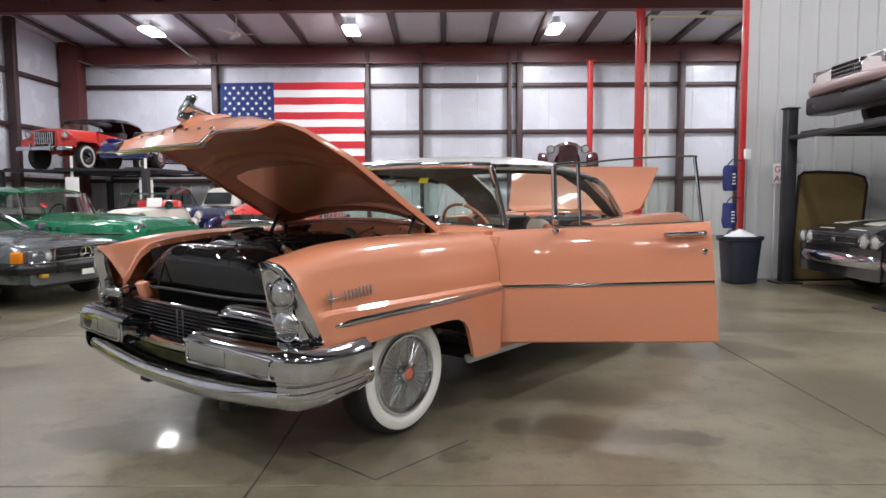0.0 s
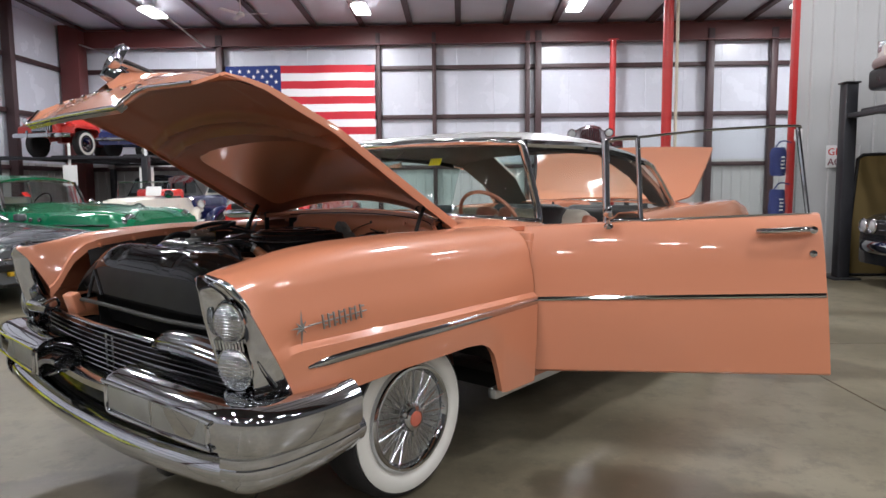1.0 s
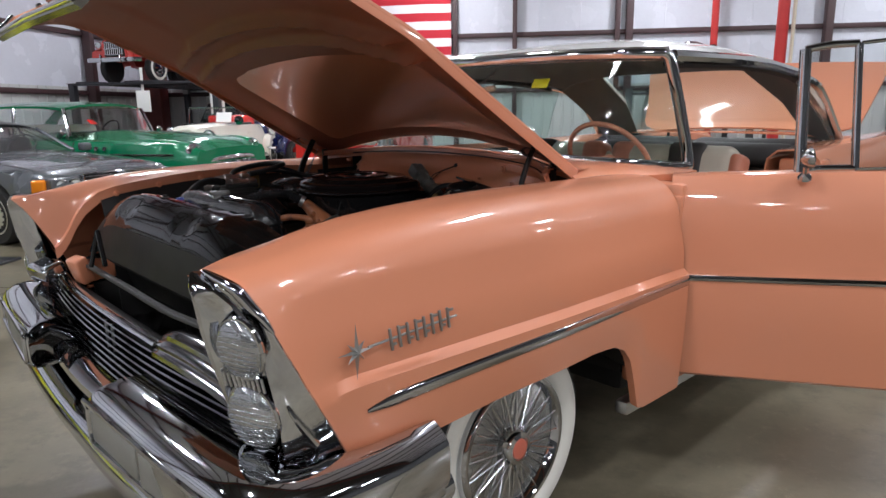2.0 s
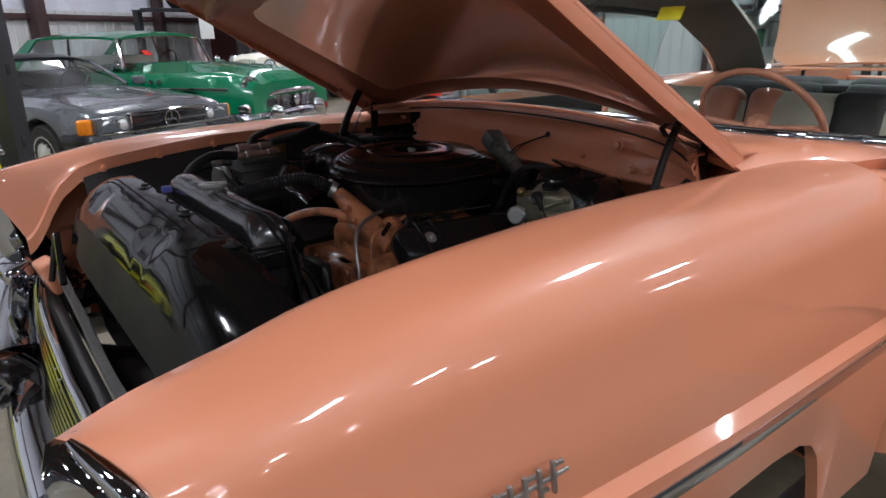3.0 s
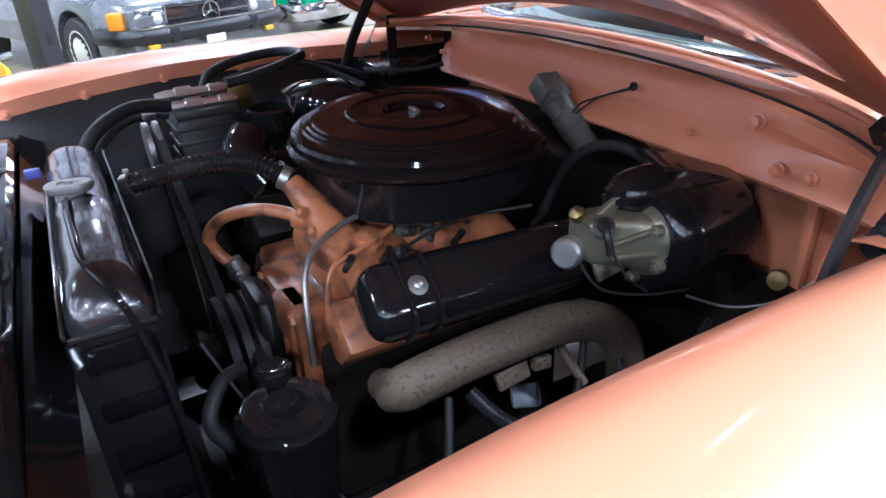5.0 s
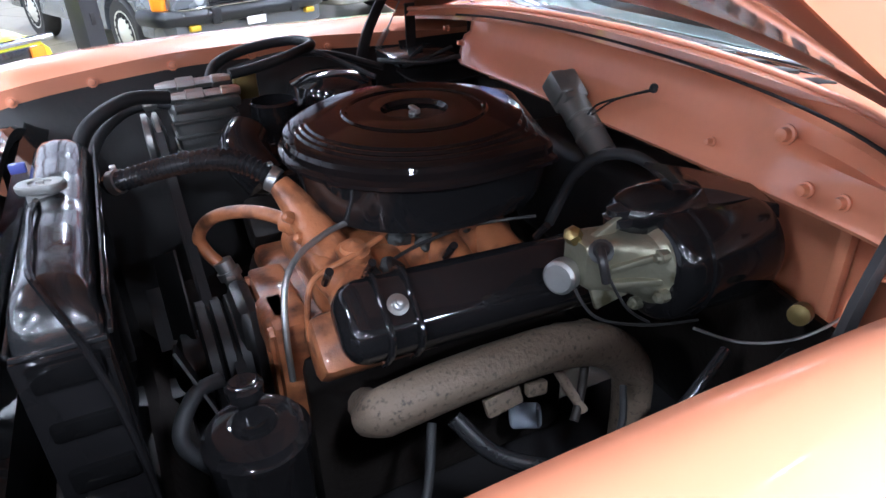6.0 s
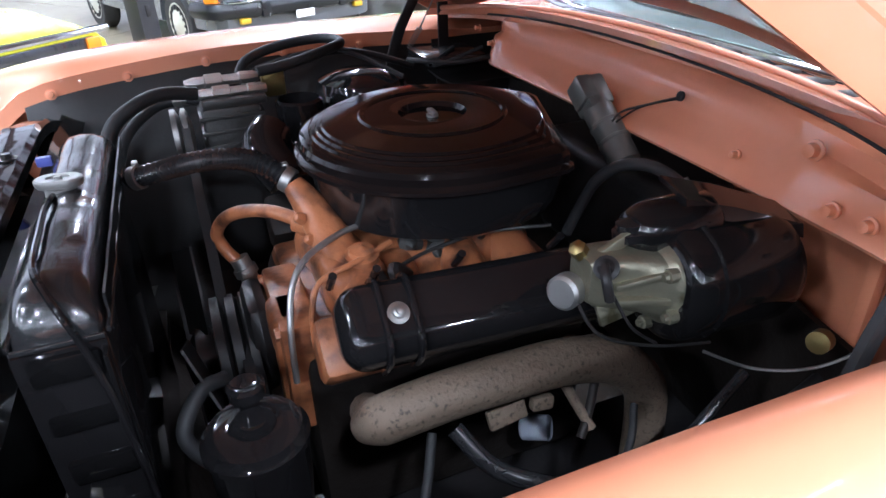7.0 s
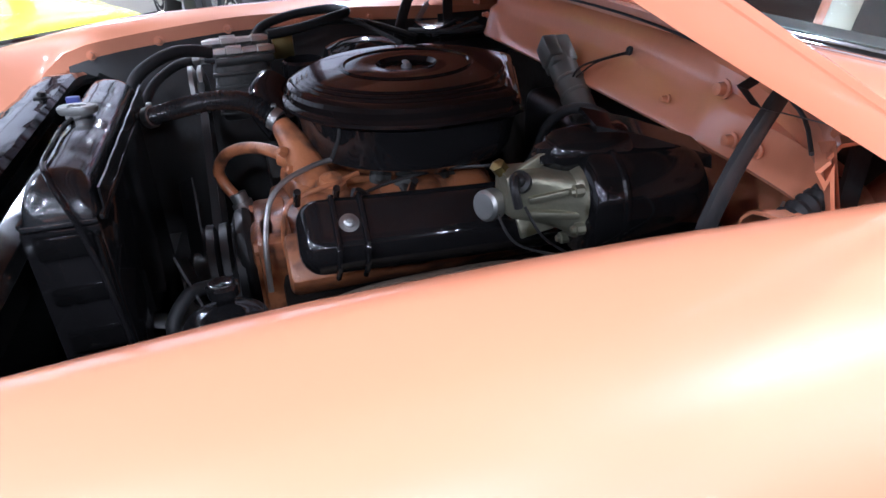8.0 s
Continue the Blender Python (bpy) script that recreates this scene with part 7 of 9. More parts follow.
# splash shields, and a tray added against floor light, open to the floor ahead
bm = bmesh.new()
grid(bm, [[(x, 0.62, 0.55), (x, 0.52, 0.42)] for x in (0.4, 0.0, -0.5)])
grid(bm, [[(x, -0.62, 0.55), (x, -0.52, 0.42)] for x in (0.4, 0.0, -0.5)])
part("splash_shield", thick(bm, 0.005), M["satin"], car)
for sg in (1, -1):
    part("under_tray", cbox((-0.36, 0.36 * sg, 0.42), (1.18, 0.52, 0.03), 0.008), M["satin"], car)
# ---- the other cars of the hall: x forward, origin on the floor below the car's middle ----
M["tint"] = material("dark_car_glass", (0.03, 0.036, 0.038), 0.05, 0.0, 0.0)
M["far_lens"] = material("bright_lamp_lens", (0.66, 0.68, 0.70), 0.10, 0.6, 0.2, 30.0, 0.4, 120, rough_var=0.05)
M["amber"] = material("amber_lens", (0.75, 0.22, 0.01), 0.2, 0.0, 0.05, 30.0)
M["grey_met"] = material("grey_metallic_paint", (0.10, 0.11, 0.122), 0.26, 0.3, 0.06, 4.0, coat=1.0)
M["charcoal"] = material("charcoal_bumper_rubber", (0.008, 0.009, 0.011), 0.3, 0.0, 0.1, 8.0)
M["alloy"] = material("silver_alloy_paint", (0.55, 0.54, 0.48), 0.35, 0.4, 0.06, 10.0)
M["green"] = material("green_metallic_paint", (0.004, 0.165, 0.068), 0.24, 0.15, 0.08, 4.0, coat=0.8)
M["acid"] = material("acid_yellow_paint", (0.72, 0.74, 0.01), 0.25, 0.0, 0.04, 4.0, coat=0.8)
M["orange_red"] = material("orange_red_paint", (0.50, 0.032, 0.022), 0.3, 0.0, 0.06, 4.0, coat=0.6)
M["royal"] = material("royal_blue_paint", (0.012, 0.018, 0.12), 0.25, 0.0, 0.1, 4.0, coat=0.8)
M["navy"] = material("navy_paint", (0.008, 0.012, 0.06), 0.25, 0.0, 0.1, 4.0, coat=0.8)
M["cream"] = material("cream_white_paint", (0.70, 0.67, 0.58), 0.3, 0.0, 0.05, 4.0, coat=0.6)
M["signal_red"] = material("signal_red_paint", (0.58, 0.02, 0.015), 0.28, 0.0, 0.06, 4.0, coat=0.7)
M["fog_yellow"] = material("fog_lamp_yellow", (0.45, 0.28, 0.01), 0.3, 0.0, 0.05, 10.0, coat=0.5)
M["maroon"] = material("maroon_paint", (0.06, 0.008, 0.012), 0.25, 0.0, 0.1, 4.0, coat=0.8)
M["pearl"] = material("pale_pink_white_paint", (0.62, 0.56, 0.55), 0.3, 0.0, 0.05, 4.0, coat=0.7)
M["cladding"] = material("mauve_grey_cladding", (0.30, 0.21, 0.21), 0.4, 0.0, 0.08, 6.0)
M["deep_black"] = material("black_paint", (0.014, 0.014, 0.016), 0.2, 0.0, 0.15, 5.0, coat=0.7)


def body_mesh(s):
    L, W, wb = s["L"], s["W"], s["wb"]
    ax = [s["front"] * 1.0, s["front"] - wb]
    xs = [L / 2 - L * i / 44 for i in range(45)]
    for a in ax:
        xs += [a + s["r"] * 1.14 * math.cos(radians(k)) for k in range(0, 181, 15)]
    xs = sorted(set(round(x, 4) for x in xs), reverse=True)
    xs = [x for x in xs if -L / 2 <= x <= L / 2]
    bm = bmesh.new()
    rows = []
    for x in xs:
        zl = s["sill"]
        for a in ax:
            d = abs(x - a)
            if d < s["r"] * 1.14:
                zl = max(zl, s["r"] + math.sqrt((s["r"] * 1.14) ** 2 - d * d))
        k = (x + L / 2) / L
        zb = interp(k, s["belt"])
        zl = min(zl, zb - 0.06)
        w = W / 2 * interp(k, s["plan"])
        cr = interp(k, s["crown"])
        zm = lerp(zl, zb, 0.55)
        half = [(0.0, max(zl, 0.25)), (w * 0.93, max(zl, 0.24)), (w, zl + 0.02), (w * 1.005, zm), (w * 0.985, lerp(zm, zb, 0.6)), (w * 0.93, zb - 0.025), (w * 0.86, zb),
                (w * 0.74, zb + cr * 0.3 - s.get("dip", 0)), (w * 0.45, zb + cr * 0.85), (0.0, zb + cr)]
        rows.append([(x, y, z) for y, z in half] + [(x, -y, z) for y, z in half[-2:0:-1]])
    vs = grid(bm, rows, closed=True)
    cap(bm, vs[0])
    cap(bm, vs[-1])
    return bm


def far_wheel(parent, x, y, r, sg, style):
    bm = bmesh.new()
    lathe(bm, (x, y - 0.19 * sg, r), (0, sg, 0), [(0, r * 0.6), (0.0, r * 0.92), (0.03, r), (0.16, r), (0.19, r * 0.93), (0.185, r * 0.62)], 32)
    t = part("tyre", bm, M["tyre"], parent)
    if style == "whitewall":
        bm = bmesh.new()
        lathe(bm, (x, y, r), (0, sg, 0), [(-0.02, r * 0.60), (0.002, r * 0.66), (0.004, r * 0.84), (-0.012, r * 0.87)], 32)
        part("whitewall", bm, M["whitewall"], t)
    bm = bmesh.new()
    lathe(bm, (x, y, r), (0, sg, 0), [(-0.02, r * 0.66), (0.0, r * 0.64), (-0.012, r * 0.52), (0.012, r * 0.3), (0.03, r * 0.16), (0.034, 0.0)], 28)
    part("hub_cap", bm, M["alloy"] if style == "alloy" else M["chrome"], t)
    if style == "alloy":
        for k in range(15):
            a = 2 * math.pi * k / 15
            bm = cbox((x + r * 0.50 * math.cos(a), y + 0.002 * sg, r + r * 0.50 * math.sin(a)), (0.045, 0.012, 0.026), 0.006, rot=(0, -math.degrees(a), 0))
            part("slot", bm, M["satin"], t)


def lamp(parent, p, r, d, ring=None):
    bm = bmesh.new()
    lathe(bm, p, d, [(-0.05, r * 1.1), (0.01, r * 1.22), (0.02, r * 1.1), (0.01, r)], 24)
    h = part("headlamp", bm, ring or M["chrome"], parent)
    bm = bmesh.new()
    lathe(bm, p, d, [(0.0, r * 1.02), (0.014, r * 0.85), (0.024, r * 0.5), (0.028, 0.0)], 24)
    part("lens", bm, M["far_lens"], h)


def make_car(label, m, s, group=""):
    c = thing("car", m, label, "car", group)
    L, W = s["L"], s["W"]
    paint = M[s["paint"]]
    part("body", body_mesh(s), M[s.get("low", s["paint"])], c)
    fx, rx = s["front"], s["front"] - s["wb"]
    for x in (fx, rx):
        for sg in (1, -1):
            far_wheel(c, x, (W / 2 - 0.025) * sg, s["r"], sg, s.get("wheel", "plain"))
    if "roof" in s:
        b0, t0, t1, b1 = s["roof"]
        zr, wt, wbse = s["H"], W / 2 * s.get("tumble", 0.70), W / 2 * 0.88

        def zbelt(x):
            k = (x + L / 2) / L
            return interp(k, s["belt"]) + 0.3 * interp(k, s["crown"])

        bm = bmesh.new()
        rows = []
        for i in range(11):
            x = lerp(t0, t1, i / 10)
            e = 1 - abs(2 * i / 10 - 1) ** 3
            rows.append([(x + 0.08 * (1 - abs(t)) * (1 if i < 3 else (-1 if i > 7 else 0)), wt * t, zr - 0.06 + 0.06 * e * 0.7 - 0.07 * abs(t) ** 3) for t in [-1 + j / 6 for j in range(13)]])
        grid(bm, rows)
        part("roof", thick(bm, 0.035), M[s.get("top", s["paint"])], c)
        for sg in (1, -1):
            bm = bmesh.new()
            tube(bm, [(b0, wbse * sg, zbelt(b0)), (lerp(b0, t0, 0.6), lerp(wbse, wt, 0.6) * sg, lerp(zbelt(b0), zr - 0.12, 0.6)), (t0, wt * sg, zr - 0.13)], 0.025, n=8, k=3)
            part("pillar", bm, M["chrome"] if s.get("bright") else paint, c)
            bm = bmesh.new()
            grid(bm, [[(lerp(t1, b1, k), lerp(wt, wbse, k) * sg, lerp(zr - 0.13, zbelt(b1), k)), (lerp(t1, b1, k) + lerp(0.16, 0.34, k) * s.get("cp", 1), lerp(wt, wbse, k) * sg * 1.004, lerp(zr - 0.125, zbelt(b1) + 0.01, k))] for k in (0, 0.3, 0.6, 1)])
            part("rear_pillar", thick(bm, 0.03), M[s.get("top", s["paint"])], c)
            xm = s.get("bpost", (t0 + t1) / 2 - 0.1)
            bm = bmesh.new()
            rod(bm, (xm, wt * sg, zr - 0.12), (xm + 0.02, wbse * sg, zbelt(xm)), 0.018, n=8)
            part("door_post", bm, M["chrome"] if s.get("bright") else paint, c)
            bm = bmesh.new()
            n = 8
            grid(bm, [[(lerp(b0, b1, k / n), (wbse - 0.012) * sg, zbelt(lerp(b0, b1, k / n))), (lerp(t0, t1, k / n), (wt - 0.012) * sg, zr - 0.12)] for k in range(n + 1)])
            part("side_window", thick(bm, 0.004), M[s.get("glass", "tint")], c)
        for xa, xb, nm, bow in ((b0, t0, "windscreen", 0.12), (b1, t1, "rear_window", -0.12)):
            bm = bmesh.new()
            grid(bm, [[(xa + bow * (1 - t * t), wbse * t, zbelt(xa) + 0.2 * interp((xa + L / 2) / L, s["crown"]) * (1 - t * t)), (xb + bow * 0.7 * (1 - t * t), wt * t, zr - 0.10 - 0.02 * t * t)] for t in [-1 + j / 6 for j in range(13)]])
            part(nm, thick(bm, 0.005), M[s.get("glass", "tint")], c)
        if s.get("glass") == "glass":
            for xs_, ll in ((lerp(b0, b1, 0.42), 1), (lerp(b0, b1, 0.78), 1)):
                part("seat", cbox((xs_, 0, zbelt(xs_) - 0.05), (0.18, W * 0.72, 0.42), 0.06, rot=(0, -12, 0), seg=3), M[s.get("seat", "dark_cloth")], c)
            bm = bmesh.new()
            cc = Vector((b0 - 0.42, 0.38, zbelt(b0) + 0.05))
            tube(bm, [cc + Vector((0.08 * math.sin(a), 0.18 * math.cos(a), 0.16 * math.sin(a))) for a in [2 * math.pi * i / 20 for i in range(21)]], 0.012, n=6, k=1)
            part("steering_wheel", bm, M["satin"], c)
    if "screen" in s:
        x, h = s["screen"]
        zb = interp((x + L / 2) / L, s["belt"])
        bm = bmesh.new()
        w = W * 0.36
        tube(bm, [(x, -w, zb), (x - 0.12, -w, zb + h), (x - 0.12, w, zb + h), (x, w, zb), (x, -w, zb)], 0.016, n=8, k=1)
        part("screen_frame", bm, M["chrome"], c)
        bm = bmesh.new()
        grid(bm, [[(x, y, zb), (x - 0.12, y, zb + h)] for y in (-w, 0, w)])
        part("windscreen", thick(bm, 0.005), M["glass"], c)
        part("seat", cbox((x - 0.95, 0, zb + 0.02), (0.22, W * 0.66, 0.34), 0.07, rot=(0, -10, 0), seg=3), M[s.get("seat", "signal_red")], c)
        part("cockpit", cbox((x - 0.55, 0, zb + 0.045), (0.8, W * 0.62, 0.06), 0.02), M["dark_cloth"], c)
    # bumpers
    for end in (1, -1):
        z = s.get("bz", 0.48)
        x = L / 2 - 0.02
        bm = bmesh.new()
        path = [(x - 0.35, W * 0.50), (x - 0.06, W * 0.47), (x + 0.05, W * 0.3), (x + 0.08, 0), (x + 0.05, -W * 0.3), (x - 0.06, -W * 0.47), (x - 0.35, -W * 0.50)]
        pts = curve_points([(px_ * 1.0, -py, z) for px_, py in path], 4)
        hb = s.get("bh", 0.09)
        sweep(bm, pts, [(-0.03, -hb), (0.03, -hb * 0.8), (0.055, -hb * 0.2), (0.055, hb * 0.3), (0.03, hb * 0.9), (-0.03, hb)])
        if end < 0:
            bm.transform(Matrix.Rotation(math.pi, 4, "Z"))
        part("bumper", bm, M[s.get("bumper", "chrome")], c)
    if "strip" in s:
        for sg in (1, -1):
            bm = bmesh.new()
            tube(bm, [(x, W / 2 * interp((x + L / 2) / L, s["plan"]) * 1.008 * sg, s["strip"]) for x in [L * (0.44 - 0.88 * i / 12) for i in range(13)]], 0.014, n=6, k=1)
            part("side_trim", bm, M["chrome"], c)
    for sg in (1, -1):
        for xx in s.get("seams", ()):
            k = (xx + L / 2) / L
            w = W / 2 * interp(k, s["plan"])
            zb = interp(k, s["belt"])
            bm = bmesh.new()
            tube(bm, [(xx, w * 1.004 * sg, s["sill"] + 0.05), (xx, w * 1.006 * sg, lerp(s["sill"], zb, 0.55)), (xx, w * 0.986 * sg, lerp(s["sill"], zb, 0.8)), (xx, w * 0.935 * sg, zb - 0.03)], 0.006, n=5, k=1)
            part("door_seam", bm, M["satin"], c)
    return c


def bars(c, x, y0, y1, z0, z1, n, mat, vertical=False, bow=0.0, r=0.008, name="grille_bar"):
    for i in range(n):
        bm = bmesh.new()
        if vertical:
            y = lerp(y0, y1, i / (n - 1))
            rod(bm, (x - bow * (y / max(abs(y1), 1e-3)) ** 2, y, z0), (x - bow * (y / max(abs(y1), 1e-3)) ** 2, y, z1), r, n=6)
        else:
            z = lerp(z0, z1, i / (n - 1))
            tube(bm, [(x - bow * (2 * k / 6 - 1) ** 2, lerp(y0, y1, k / 6), z) for k in range(7)], r, n=6, k=1)
        part(name, bm, mat, c)


H = -18.0


def at_nose(x, y, heading, L):
    a = radians(heading)
    return pose(x - math.cos(a) * L / 2, y - math.sin(a) * L / 2, 0, 0, 0, heading)


# grey soft-cornered roadster coupe
S = dict(L=4.45, W=1.79, wb=2.46, front=1.36, r=0.315, sill=0.30, H=1.30, paint="grey_met", wheel="alloy", bumper="charcoal", bz=0.50, bh=0.075,
         belt=[(0, 0.80), (0.1, 0.86), (0.3, 0.89), (0.5, 0.89), (0.7, 0.86), (0.9, 0.80), (0.97, 0.76), (1, 0.66)],
         plan=[(0, 0.88), (0.1, 0.97), (0.4, 1.0), (0.8, 0.98), (0.95, 0.93), (1, 0.86)], crown=[(0, 0.02), (0.3, 0.03), (0.6, 0.05), (0.9, 0.03), (1, 0.01)],
         roof=(0.36, -0.12, -0.85, -1.25), top="charcoal", glass="glass", seams=(0.42, -0.72), bpost=-0.5)
grey_coupe = make_car("grey metallic two-seat coupe with alloy wheels and a wide black grille", at_nose(-4.67, 8.20, H, 4.45), S)
part("grille_panel", cbox((2.19, 0, 0.63), (0.08, 0.86, 0.20), 0.01), M["deep_black"], grey_coupe, "black grille panel")
bars(grey_coupe, 2.245, -0.42, 0.42, 0.56, 0.71, 3, M["chrome"], r=0.008)
bm = bmesh.new()
ringp = [(2.262, 0.085 * math.cos(a), 0.645 + 0.085 * math.sin(a)) for a in [2 * math.pi * i / 28 for i in range(29)]]
tube(bm, ringp, 0.010, n=8, k=1)
for a in (90, 210, 330):
    rod(bm, (2.262, 0, 0.645), (2.262, 0.085 * math.cos(radians(a)), 0.645 + 0.085 * math.sin(radians(a))), 0.009, 0.005, n=6)
part("grille_badge", bm, M["chrome"], grey_coupe, "round chrome badge with three spokes")
bm = bmesh.new()
tube(bm, [(2.23, -0.44, 0.54), (2.245, -0.44, 0.735), (2.255, 0, 0.745), (2.245, 0.44, 0.735), (2.23, 0.44, 0.54), (2.23, -0.44, 0.54)], 0.013, n=8, k=1)
part("grille_frame", bm, M["chrome"], grey_coupe)
for sg in (1, -1):
    part("lamp_panel", cbox((2.145, 0.60 * sg, 0.63), (0.10, 0.36, 0.18), 0.02, rot=(0, 0, -5 * sg)), M["grey_met"], grey_coupe)
    lamp(grey_coupe, (2.205, 0.515 * sg, 0.63), 0.068, (1, 0.05 * sg, 0))
    lamp(grey_coupe, (2.190, 0.675 * sg, 0.63), 0.068, (1, 0.08 * sg, 0))
    part("indicator", cbox((2.085, 0.815 * sg, 0.635), (0.13, 0.11, 0.15), 0.025, rot=(0, 0, -38 * sg), seg=3), M["amber"], grey_coupe, "amber corner indicator lens")
    part("overrider", cbox((2.30, 0.42 * sg, 0.50), (0.06, 0.10, 0.15), 0.02), M["charcoal"], grey_coupe)
    part("fog_lamp", cbox((2.26, 0.62 * sg, 0.41), (0.06, 0.10, 0.05), 0.012), M["fog_yellow"], grey_coupe, "small yellow lamp under the bumper")
    bm = cbox((0.40, 0.93 * sg, 0.93), (0.12, 0.14, 0.11), 0.03, seg=3)
    part("door_mirror", bm, M["grey_met"], grey_coupe)
    bm = bmesh.new()
    rod(bm, (0.52, 0.25 * sg - 0.1, 0.915), (0.30, 0.45 * sg - 0.1, 1.02), 0.007, n=6)
    part("wiper", bm, M["satin"], grey_coupe)
part("plate", cbox((2.31, -0.02, 0.42), (0.015, 0.20, 0.09), 0.006), M["paper"], grey_coupe, "pale blank plate")
bm = bmesh.new()
tube(bm, curve_points([(2.0, 0.84, 0.57), (2.26, 0.70, 0.575), (2.315, 0.3, 0.58), (2.325, 0, 0.58), (2.315, -0.3, 0.58), (2.26, -0.70, 0.575), (2.0, -0.84, 0.57)], 4), 0.012, n=8, k=1)
part("bumper_trim", bm, M["chrome"], grey_coupe)
part("valance", cbox((2.12, 0, 0.33), (0.12, 1.45, 0.16), 0.04), M["charcoal"], grey_coupe)

# green fifties sedan
S = dict(L=5.25, W=1.95, wb=3.1, front=1.68, r=0.355, sill=0.32, H=1.56, paint="green", wheel="whitewall", bz=0.40, bh=0.11, bright=True,
         belt=[(0, 0.92), (0.08, 0.99), (0.25, 1.015), (0.5, 1.01), (0.66, 1.005), (0.85, 0.985), (0.96, 0.965), (1, 0.87)],
         plan=[(0, 0.86), (0.08, 0.95), (0.35, 1.0), (0.8, 0.99), (0.95, 0.95), (1, 0.90)], crown=[(0, 0.02), (0.3, 0.06), (0.62, 0.11), (0.85, 0.08), (0.97, 0.03), (1, 0.0)],
         roof=(0.60, 0.46, -1.2, -1.8), tumble=0.80, glass="glass", seams=(0.70, -0.55), dip=0.03, bpost=-0.42, strip=0.80, seat="cream")
green_sedan = make_car("metallic green fifties sedan with chrome grille, whitewall tyres and trim", at_nose(-4.5, 10.645, -7.0, 5.25), S)
part("grille_panel", cbox((2.585, 0, 0.575), (0.10, 1.30, 0.26), 0.08, seg=4), M["satin"], green_sedan)
bars(green_sedan, 2.655, -0.60, 0.60, 0.475, 0.675, 11, M["chrome"], bow=0.06, r=0.006)
bm = bmesh.new()
tube(bm, [(2.63 - 0.06 * abs(y / 0.70) ** 2, y, 0.575 + s * 0.150 * math.sqrt(max(0, 1 - (y / 0.71) ** 4))) for s, ys in ((1, [-0.70 + 0.1 * i for i in range(15)]), (-1, [0.70 - 0.1 * i for i in range(15)])) for y in ys], 0.034, n=10, k=1)
part("grille_surround", bm, M["chrome"], green_sedan)
bm = bmesh.new()
tube(bm, [(2.68 - 0.05 * (y / 0.7) ** 2, y, 0.44 + 0.03 * math.cos(y * 2)) for y in (-0.8, -0.4, 0, 0.4, 0.8)], 0.045, n=12, k=4)
part("grille_bar_heavy", bm, M["chrome"], green_sedan)
bm = bmesh.new()
lathe(bm, (2.69, 0, 0.60), (1, 0, 0), [(-0.02, 0.07), (0.0, 0.07), (0.012, 0.05), (0.014, 0.0)], 20)
part("grille_badge", bm, M["chrome"], green_sedan)
for sg in (1, -1):
    lamp(green_sedan, (2.54, 0.745 * sg, 0.815), 0.088, (1, 0.04 * sg, 0.02))
    bm = bmesh.new()
    lathe(bm, (2.50, 0.745 * sg, 0.815), (1, 0.04 * sg, 0.02), [(-0.10, 0.135), (0.0, 0.142), (0.035, 0.132), (0.04, 0.11)], 28)
    part("headlamp_rim", bm, M["chrome"], green_sedan)
    bm = bmesh.new()
    lathe(bm, (2.62, 0.50 * sg, 0.465), (1, 0, 0.05), [(-0.05, 0.11), (0.05, 0.125), (0.10, 0.112), (0.15, 0.08), (0.17, 0.035), (0.175, 0.0)], 24)
    part("bumper_bullet", bm, M["chrome"], green_sedan)
    part("corner_casting", cbox((2.46, 0.82 * sg, 0.55), (0.26, 0.20, 0.17), 0.06, seg=4), M["chrome"], green_sedan)
    lamp(green_sedan, (2.59, 0.80 * sg, 0.56), 0.045, (1, 0.1 * sg, 0))
    bm = bmesh.new()
    lathe(bm, (0.62, 0.99 * sg, 1.10), (-1, 0.1 * sg, 0), [(-0.05, 0.0), (-0.03, 0.03), (0.0, 0.055), (0.01, 0.055), (0.011, 0.0)], 16)
    rod(bm, (0.63, 0.90 * sg, 1.0), (0.62, 0.98 * sg, 1.08), 0.01, n=8)
    part("door_mirror", bm, M["chrome"], green_sedan)
    for i in range(3):
        bm = bmesh.new()
        lathe(bm, (1.25 - i * 0.14, 0.955 * sg, 0.88), (0, sg, 0.15), [(0, 0.032), (0.02, 0.03), (0.021, 0.018), (0.01, 0.0)], 14)
        part("porthole", bm, M["chrome"], green_sedan)
    # rounded fender crown that runs forward to the lamp
    bm = bmesh.new()
    tube(bm, [(2.46, 0.745 * sg, 0.835), (2.2, 0.755 * sg, 0.885), (1.8, 0.77 * sg, 0.905), (1.3, 0.79 * sg, 0.90)], lambda t: 0.135 - 0.05 * t, n=18, k=6)
    part("fender_crown", bm, M["green"], green_sedan)
bm = bmesh.new()
tube(bm, [(2.35, 0, 0.99), (1.8, 0, 1.065), (1.2, 0, 1.09)], 0.012, n=8)
part("hood_trim", bm, M["chrome"], green_sedan)
part("window_sticker", cbox((0.62, -0.45, 1.24), (0.008, 0.16, 0.09), 0.002, rot=(0, -42, 12)), M["signal_red"], green_sedan, "red and white window sticker")

